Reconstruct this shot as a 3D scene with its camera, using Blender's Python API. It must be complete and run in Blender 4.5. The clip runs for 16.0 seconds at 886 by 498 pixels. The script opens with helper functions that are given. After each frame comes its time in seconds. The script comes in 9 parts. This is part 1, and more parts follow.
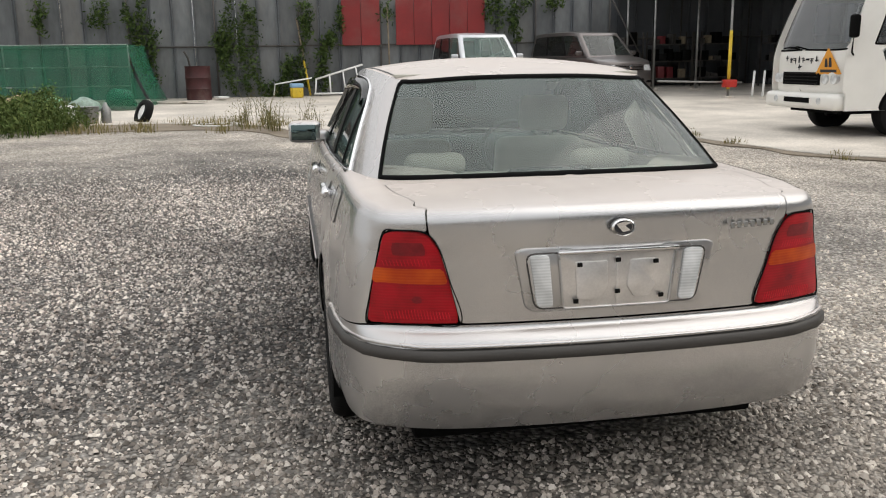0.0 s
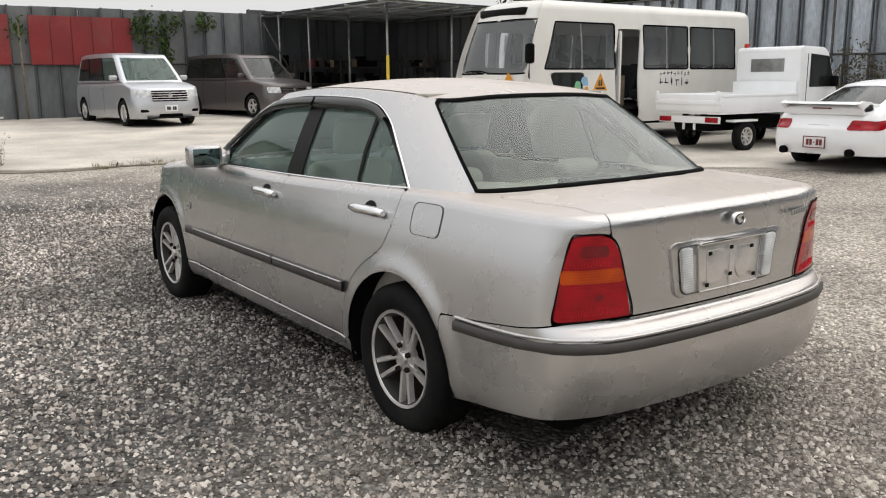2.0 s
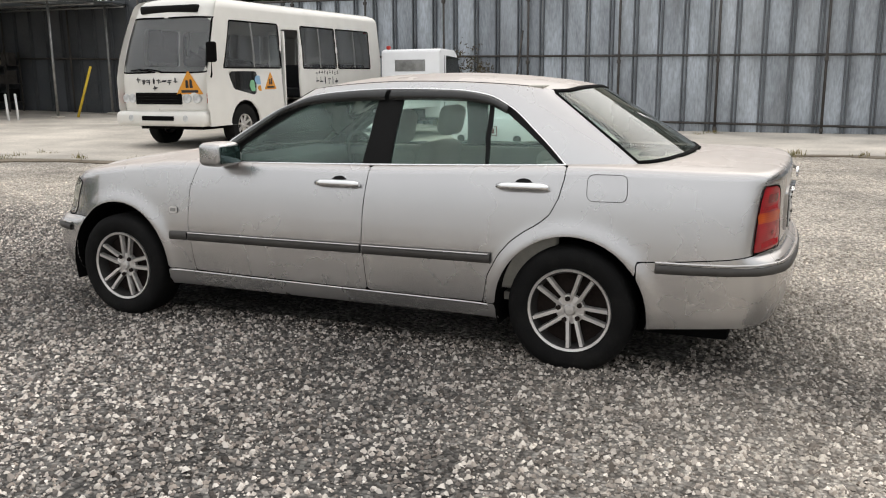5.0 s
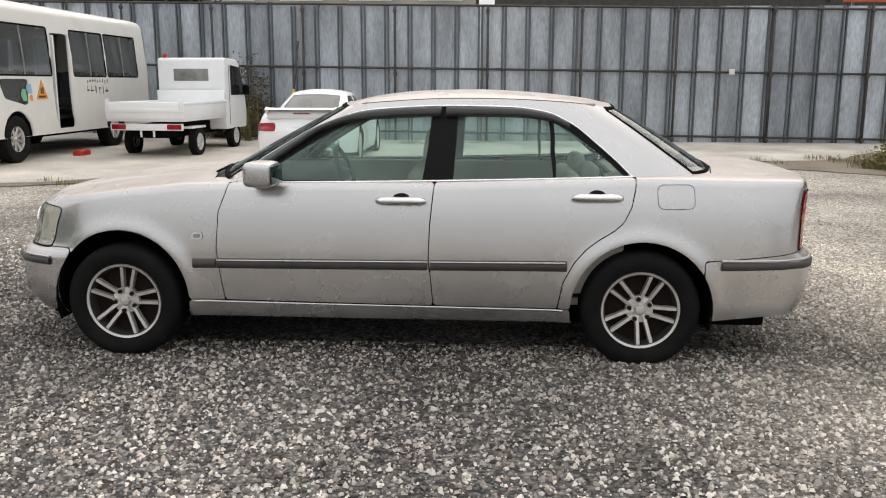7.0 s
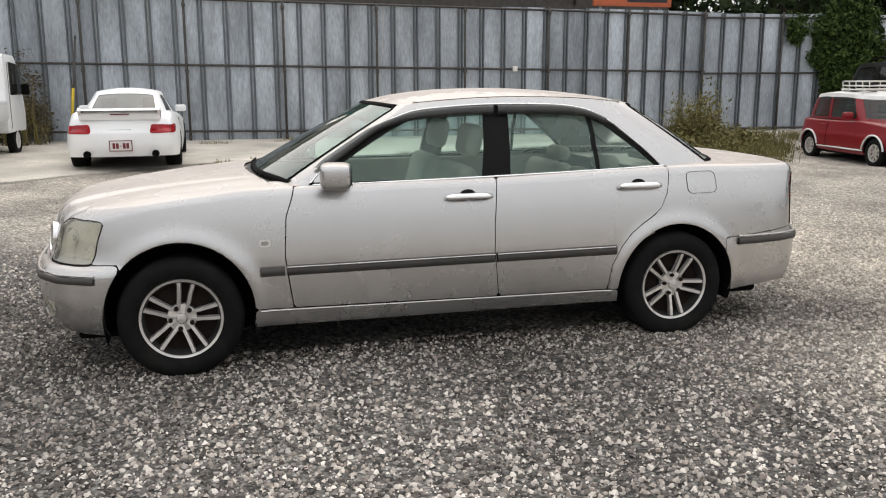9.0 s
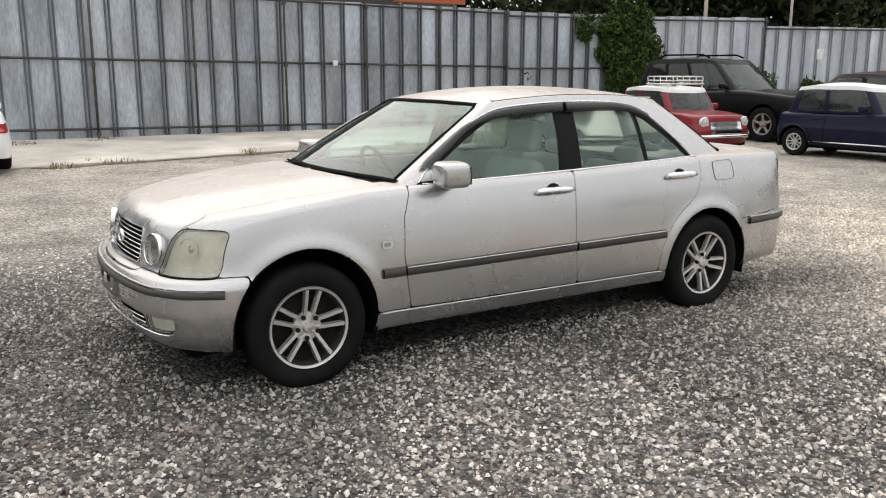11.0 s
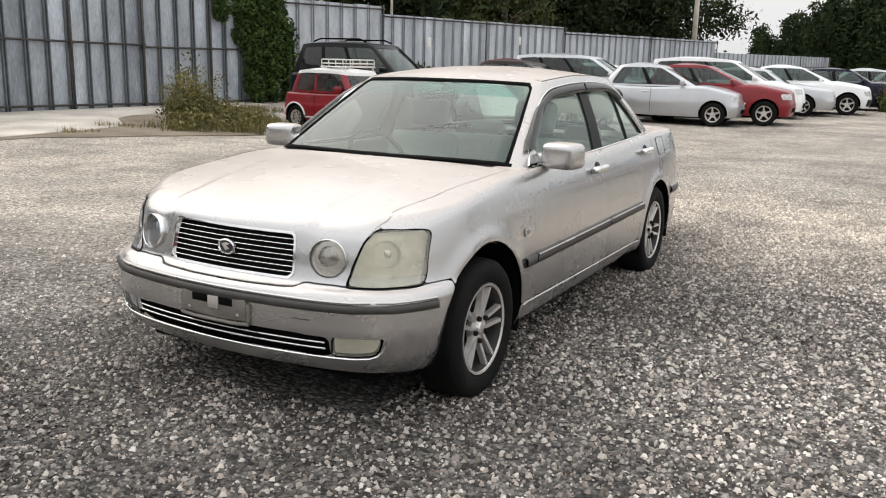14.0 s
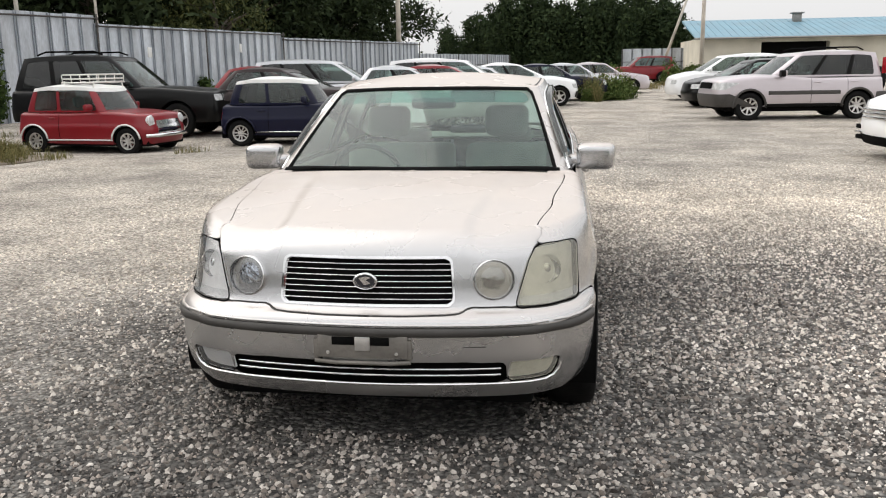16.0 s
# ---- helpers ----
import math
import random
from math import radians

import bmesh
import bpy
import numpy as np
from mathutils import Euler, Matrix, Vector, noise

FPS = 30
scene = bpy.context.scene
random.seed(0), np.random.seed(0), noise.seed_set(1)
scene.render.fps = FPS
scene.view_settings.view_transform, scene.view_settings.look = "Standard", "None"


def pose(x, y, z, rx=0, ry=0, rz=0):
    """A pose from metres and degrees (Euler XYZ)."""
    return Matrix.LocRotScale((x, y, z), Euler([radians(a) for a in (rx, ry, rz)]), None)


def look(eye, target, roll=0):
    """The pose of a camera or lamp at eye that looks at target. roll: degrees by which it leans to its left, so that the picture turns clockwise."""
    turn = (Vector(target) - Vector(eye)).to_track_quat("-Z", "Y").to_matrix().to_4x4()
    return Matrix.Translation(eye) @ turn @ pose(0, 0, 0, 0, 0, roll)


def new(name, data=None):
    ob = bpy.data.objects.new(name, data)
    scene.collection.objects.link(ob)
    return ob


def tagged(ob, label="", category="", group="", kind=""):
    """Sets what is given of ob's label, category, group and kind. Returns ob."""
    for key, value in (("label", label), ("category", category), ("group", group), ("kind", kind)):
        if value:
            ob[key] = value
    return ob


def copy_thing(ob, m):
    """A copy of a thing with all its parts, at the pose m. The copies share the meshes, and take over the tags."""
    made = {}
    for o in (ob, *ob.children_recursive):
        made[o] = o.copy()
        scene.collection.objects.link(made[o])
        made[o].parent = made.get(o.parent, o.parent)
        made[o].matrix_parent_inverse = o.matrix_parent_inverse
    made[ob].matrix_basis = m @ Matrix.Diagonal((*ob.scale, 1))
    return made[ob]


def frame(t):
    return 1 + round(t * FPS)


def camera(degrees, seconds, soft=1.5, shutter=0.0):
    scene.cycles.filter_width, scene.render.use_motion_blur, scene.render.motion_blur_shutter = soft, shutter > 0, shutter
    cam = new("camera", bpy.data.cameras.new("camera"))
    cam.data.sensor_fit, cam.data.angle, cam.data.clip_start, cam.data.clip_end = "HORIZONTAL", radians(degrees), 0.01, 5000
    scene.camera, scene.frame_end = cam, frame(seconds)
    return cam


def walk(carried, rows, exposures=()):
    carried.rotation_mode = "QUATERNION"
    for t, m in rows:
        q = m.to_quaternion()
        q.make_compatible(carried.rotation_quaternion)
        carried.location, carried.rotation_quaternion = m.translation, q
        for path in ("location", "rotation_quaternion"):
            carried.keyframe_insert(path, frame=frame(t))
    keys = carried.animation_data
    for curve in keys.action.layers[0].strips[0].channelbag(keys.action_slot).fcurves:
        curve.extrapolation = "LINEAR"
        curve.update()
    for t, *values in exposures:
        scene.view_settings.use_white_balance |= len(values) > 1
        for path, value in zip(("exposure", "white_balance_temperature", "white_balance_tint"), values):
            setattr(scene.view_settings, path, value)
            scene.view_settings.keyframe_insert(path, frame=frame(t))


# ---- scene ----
cam = camera(55.0, 16.0, soft=1.1)
PATH = [
    (0, (-0.947, -4.748, 1.408), (-0.61, -2.825, 0.974), -0.8),
    (0.5, (-1.379, -4.614, 1.412), (-0.818, -2.75, 0.952), -0.7),
    (1, (-1.764, -4.463, 1.39), (-0.999, -2.671, 0.938), -0.5),
    (1.5, (-2.186, -4.316, 1.396), (-1.211, -2.623, 0.969), -0.4),
    (2, (-2.63, -4.185, 1.416), (-1.479, -2.598, 1.022), -0.5),
    (2.5, (-3.028, -3.966, 1.391), (-1.74, -2.487, 0.999), -0.4),
    (3, (-3.469, -3.777, 1.382), (-2.045, -2.427, 0.994), -0.7),
    (3.5, (-3.851, -3.517, 1.394), (-2.324, -2.284, 1.01), -0.2),
    (4, (-4.127, -3.151, 1.407), (-2.506, -2.041, 1.03), -0.1),
    (4.2, (-4.245, -3.009, 1.39), (-2.589, -1.956, 1.002), -0.2),
    (6.3, (-5.077, -1.217, 1.458), (-3.141, -0.888, 1.079), -0.6),
    (6.5, (-5.085, -1.03, 1.461), (-3.142, -0.747, 1.08), -0.5),
    (7, (-5.186, -0.602, 1.454), (-3.226, -0.489, 1.071), 0.2),
    (7.5, (-5.249, -0.169, 1.456), (-3.286, -0.225, 1.075), 0.4),
    (8, (-5.231, 0.266, 1.47), (-3.285, 0.024, 1.08), 1.0),
    (8.5, (-5.241, 0.725, 1.468), (-3.319, 0.326, 1.085), -0.4),
    (9, (-5.161, 1.163, 1.47), (-3.265, 0.66, 1.079), -0.1),
    (9.2, (-5.114, 1.338, 1.486), (-3.229, 0.79, 1.104), 0.2),
    (11.3, (-4.398, 3.121, 1.503), (-2.782, 2.023, 1.079), 0.1),
    (11.5, (-4.285, 3.258, 1.484), (-2.703, 2.113, 1.049), 0.2),
    (12, (-3.959, 3.589, 1.472), (-2.476, 2.319, 1.035), 0.2),
    (12.5, (-3.593, 3.917, 1.468), (-2.238, 2.508, 1.046), 0.6),
    (13, (-3.213, 4.183, 1.455), (-1.988, 2.653, 1.055), 0.9),
    (13.5, (-2.785, 4.382, 1.451), (-1.7, 2.751, 1.046), 1.0),
    (14, (-2.386, 4.622, 1.439), (-1.452, 2.906, 1.008), 1.4),
    (14.5, (-1.969, 4.789, 1.419), (-1.211, 2.985, 1.005), 2.4),
    (15, (-1.563, 4.938, 1.429), (-0.958, 3.079, 1.008), 0.7),
    (15.5, (-1.125, 5.042, 1.448), (-0.662, 3.149, 0.999), -0.9),
    (16, (-0.703, 5.049, 1.448), (-0.423, 3.113, 1.031), -0.9),
]
walk(cam, [(t, look(eye, target, roll)) for t, eye, target, roll in PATH], [(0, 0.0), (9, 0.05), (12, 0.2), (16, 0.2)])

# ---- light ----
world = bpy.data.worlds.new("world")
scene.world = world
world.use_nodes = True
wn = world.node_tree.nodes
sky = wn.new("ShaderNodeTexSky")
sky.sky_type, sky.sun_disc = "NISHITA", False
sky.sun_elevation, sky.sun_rotation = radians(44), radians(104)
sky.air_density, sky.dust_density, sky.ozone_density = 1.6, 5.0, 1.0
haze = wn.new("ShaderNodeMixRGB")
haze.inputs[0].default_value = 0.9
haze.inputs[2].default_value = (9.42, 9.4, 9.45, 1)
world.node_tree.links.new(sky.outputs[0], haze.inputs[1])
# an overcast sky: the zenith is more than twice as bright as the horizon
sky_dir, sky_sep = wn.new("ShaderNodeTexCoord"), wn.new("ShaderNodeSeparateXYZ")
sky_up, sky_grade = wn.new("ShaderNodeMapRange"), wn.new("ShaderNodeVectorMath")
sky_up.inputs[1].default_value, sky_up.inputs[2].default_value = 0.0, 1.0
sky_up.inputs[3].default_value, sky_up.inputs[4].default_value = 0.6, 1.3
sky_grade.operation = "SCALE"
world.node_tree.links.new(sky_dir.outputs["Generated"], sky_sep.inputs[0])
world.node_tree.links.new(sky_sep.outputs[2], sky_up.inputs[0])
world.node_tree.links.new(haze.outputs[0], sky_grade.inputs[0])
world.node_tree.links.new(sky_up.outputs[0], sky_grade.inputs["Scale"])
world.node_tree.links.new(sky_grade.outputs[0], wn["Background"].inputs[0])
wn["Background"].inputs[1].default_value = 0.134

sun = new("sun", bpy.data.lights.new("sun", "SUN"))
sun.data.energy, sun.data.angle, sun.data.color = 1.1, radians(76), (1.0, 0.95, 0.88)
sun.matrix_world = look((16, -4, 16), (0, 0, 0))


# ---- materials ----
def mat(name, col, rough=0.6, metal=0.0, var=0.12, scale=6.0, fine=60.0, bump=0.1, col2=None, coat=0.0, dirt=0.0, spec=0.5, per_piece=0.0, streak=1.0):
    """A procedural surface: base colour varied at two scales, grain bump, optional clear coat and dirt patches."""
    m = bpy.data.materials.new(name)
    m.use_nodes = True
    nt = m.node_tree
    n, l = nt.nodes, nt.links
    b = n["Principled BSDF"]
    tc = n.new("ShaderNodeTexCoord")
    big = n.new("ShaderNodeTexNoise")
    big.inputs["Scale"].default_value, big.inputs["Detail"].default_value = scale, 5
    small = n.new("ShaderNodeTexNoise")
    small.inputs["Scale"].default_value, small.inputs["Detail"].default_value = fine, 3
    place = tc.outputs["Object"]
    if streak != 1.0 or per_piece:
        shift = n.new("ShaderNodeObjectInfo")
        mp = n.new("ShaderNodeMapping")
        mp.inputs["Scale"].default_value = (1, 1, streak)
        l.new(place, mp.inputs["Vector"])
        off = n.new("ShaderNodeMath")
        off.operation, off.inputs[1].default_value = "MULTIPLY", 37.0
        l.new(shift.outputs["Random"], off.inputs[0])
        l.new(off.outputs[0], mp.inputs["Location"])
        place = mp.outputs[0]
    l.new(place, big.inputs["Vector"])
    l.new(place, small.inputs["Vector"])
    c2 = col2 or tuple(min(1, c * (1 + 2 * var)) for c in col)
    c1 = col if col2 else tuple(c * (1 - var) for c in col)
    mix = n.new("ShaderNodeMixRGB")
    mix.inputs[1].default_value, mix.inputs[2].default_value = (*c1, 1), (*c2, 1)
    ramp = n.new("ShaderNodeMapRange")
    ramp.inputs[1].default_value, ramp.inputs[2].default_value = 0.3, 0.7
    l.new(big.outputs[0], ramp.inputs[0])
    l.new(ramp.outputs[0], mix.inputs[0])
    out = mix.outputs[0]
    mul = n.new("ShaderNodeMixRGB")
    mul.blend_type = "MULTIPLY"
    mul.inputs[0].default_value = min(1.0, var * 2.5)
    l.new(out, mul.inputs[1])
    l.new(small.outputs[0], mul.inputs[2])
    out = mul.outputs[0]
    if per_piece:
        info = n.new("ShaderNodeObjectInfo")
        pm = n.new("ShaderNodeMapRange")
        pm.inputs[3].default_value, pm.inputs[4].default_value = 1 - per_piece, 1 + per_piece
        l.new(info.outputs["Random"], pm.inputs[0])
        pv = n.new("ShaderNodeHueSaturation")
        l.new(pm.outputs[0], pv.inputs["Value"])
        l.new(out, pv.inputs["Color"])
        out = pv.outputs[0]
    if dirt:
        dn = n.new("ShaderNodeTexNoise")
        dn.inputs["Scale"].default_value, dn.inputs["Detail"].default_value, dn.inputs["Roughness"].default_value = scale * 0.4, 8, 0.7
        l.new(place, dn.inputs["Vector"])
        dr = n.new("ShaderNodeMapRange")
        dr.inputs[1].default_value, dr.inputs[2].default_value, dr.inputs[4].default_value = 0.5, 0.75, dirt
        l.new(dn.outputs[0], dr.inputs[0])
        dm = n.new("ShaderNodeMixRGB")
        dm.inputs[2].default_value = (0.22, 0.2, 0.17, 1)
        l.new(dr.outputs[0], dm.inputs[0])
        l.new(out, dm.inputs[1])
        out = dm.outputs[0]
    l.new(out, b.inputs["Base Color"])
    b.inputs["Metallic"].default_value = metal
    rr = n.new("ShaderNodeMapRange")
    rr.inputs[3].default_value, rr.inputs[4].default_value = max(0.02, rough * 0.8), min(1, rough * 1.2)
    l.new(big.outputs[0], rr.inputs[0])
    l.new(rr.outputs[0], b.inputs["Roughness"])
    b.inputs["Coat Weight"].default_value, b.inputs["Coat Roughness"].default_value = coat, 0.06
    b.inputs["Specular IOR Level"].default_value = spec
    if bump:
        bp = n.new("ShaderNodeBump")
        bp.inputs["Strength"].default_value, bp.inputs["Distance"].default_value = bump, 0.01
        l.new(small.outputs[0], bp.inputs["Height"])
        l.new(bp.outputs[0], b.inputs["Normal"])
    return m


def glass(name, tint, gloss=0.9, haze=0.0, hazecol=(0.5, 0.5, 0.47), ior=1.6):
    """A thin pane: tinted see-through, mirrored by Fresnel, with an uneven matt veil of hazecol."""
    m = bpy.data.materials.new(name)
    m.use_nodes = True
    n, l = m.node_tree.nodes, m.node_tree.links
    n.remove(n["Principled BSDF"])
    tr, gl, df = n.new("ShaderNodeBsdfTransparent"), n.new("ShaderNodeBsdfGlossy"), n.new("ShaderNodeBsdfDiffuse")
    tr.inputs[0].default_value = (*tint, 1)
    gl.inputs["Roughness"].default_value = 0.02
    df.inputs[0].default_value = (*hazecol, 1)
    fr = n.new("ShaderNodeFresnel")
    fr.inputs[0].default_value = ior
    mul = n.new("ShaderNodeMath")
    mul.operation = "MULTIPLY"
    mul.inputs[1].default_value = gloss
    l.new(fr.outputs[0], mul.inputs[0])
    tc, ns = n.new("ShaderNodeTexCoord"), n.new("ShaderNodeTexNoise")
    ns.inputs["Scale"].default_value, ns.inputs["Detail"].default_value = 4, 6
    l.new(tc.outputs["Object"], ns.inputs["Vector"])
    hz = n.new("ShaderNodeMath")
    hz.operation = "MULTIPLY"
    hz.inputs[1].default_value = haze * 2
    l.new(ns.outputs[0], hz.inputs[0])
    a, c = n.new("ShaderNodeMixShader"), n.new("ShaderNodeMixShader")
    l.new(hz.outputs[0], a.inputs[0])
    l.new(tr.outputs[0], a.inputs[1])
    l.new(df.outputs[0], a.inputs[2])
    l.new(mul.outputs[0], c.inputs[0])
    l.new(a.outputs[0], c.inputs[1])
    l.new(gl.outputs[0], c.inputs[2])
    l.new(c.outputs[0], n["Material Output"].inputs[0])
    return m


def lens(name, col, dark):
    """Moulded lamp plastic: fine ribs and darker chambers behind a glossy skin."""
    m = bpy.data.materials.new(name)
    m.use_nodes = True
    n, l = m.node_tree.nodes, m.node_tree.links
    b = n["Principled BSDF"]
    tc = n.new("ShaderNodeTexCoord")
    w = n.new("ShaderNodeTexWave")
    w.bands_direction = "Z"
    w.inputs["Scale"].default_value, w.inputs["Distortion"].default_value = 34, 0.6
    l.new(tc.outputs["Object"], w.inputs["Vector"])
    ns = n.new("ShaderNodeTexNoise")
    ns.inputs["Scale"].default_value, ns.inputs["Detail"].default_value = 11, 2
    l.new(tc.outputs["Object"], ns.inputs["Vector"])
    ad = n.new("ShaderNodeMath")
    ad.operation, ad.inputs[1].default_value = "MULTIPLY_ADD", 0.12
    l.new(w.outputs["Fac"], ad.inputs[0])
    l.new(ns.outputs[0], ad.inputs[2])
    mr = n.new("ShaderNodeMapRange")
    mr.inputs[1].default_value, mr.inputs[2].default_value = 0.4, 0.95
    l.new(ad.outputs[0], mr.inputs[0])
    mx = n.new("ShaderNodeMixRGB")
    mx.inputs[1].default_value, mx.inputs[2].default_value = (*dark, 1), (*col, 1)
    l.new(mr.outputs[0], mx.inputs[0])
    l.new(mx.outputs[0], b.inputs["Base Color"])
    b.inputs["Roughness"].default_value, b.inputs["Coat Weight"].default_value = 0.13, 0.2
    b.inputs["Specular IOR Level"].default_value = 0.2
    bp = n.new("ShaderNodeBump")
    bp.inputs["Strength"].default_value, bp.inputs["Distance"].default_value = 0.12, 0.003
    l.new(w.outputs["Fac"], bp.inputs["Height"])
    l.new(bp.outputs[0], b.inputs["Normal"])
    return m


def paint(name, col, metal=0.0, rough=0.4, dirt=0.1, coat=0.5, spec=0.4):
    return mat(name, col, rough, metal, 0.02, 3, 400, 0.0, coat=coat, dirt=dirt, spec=spec)


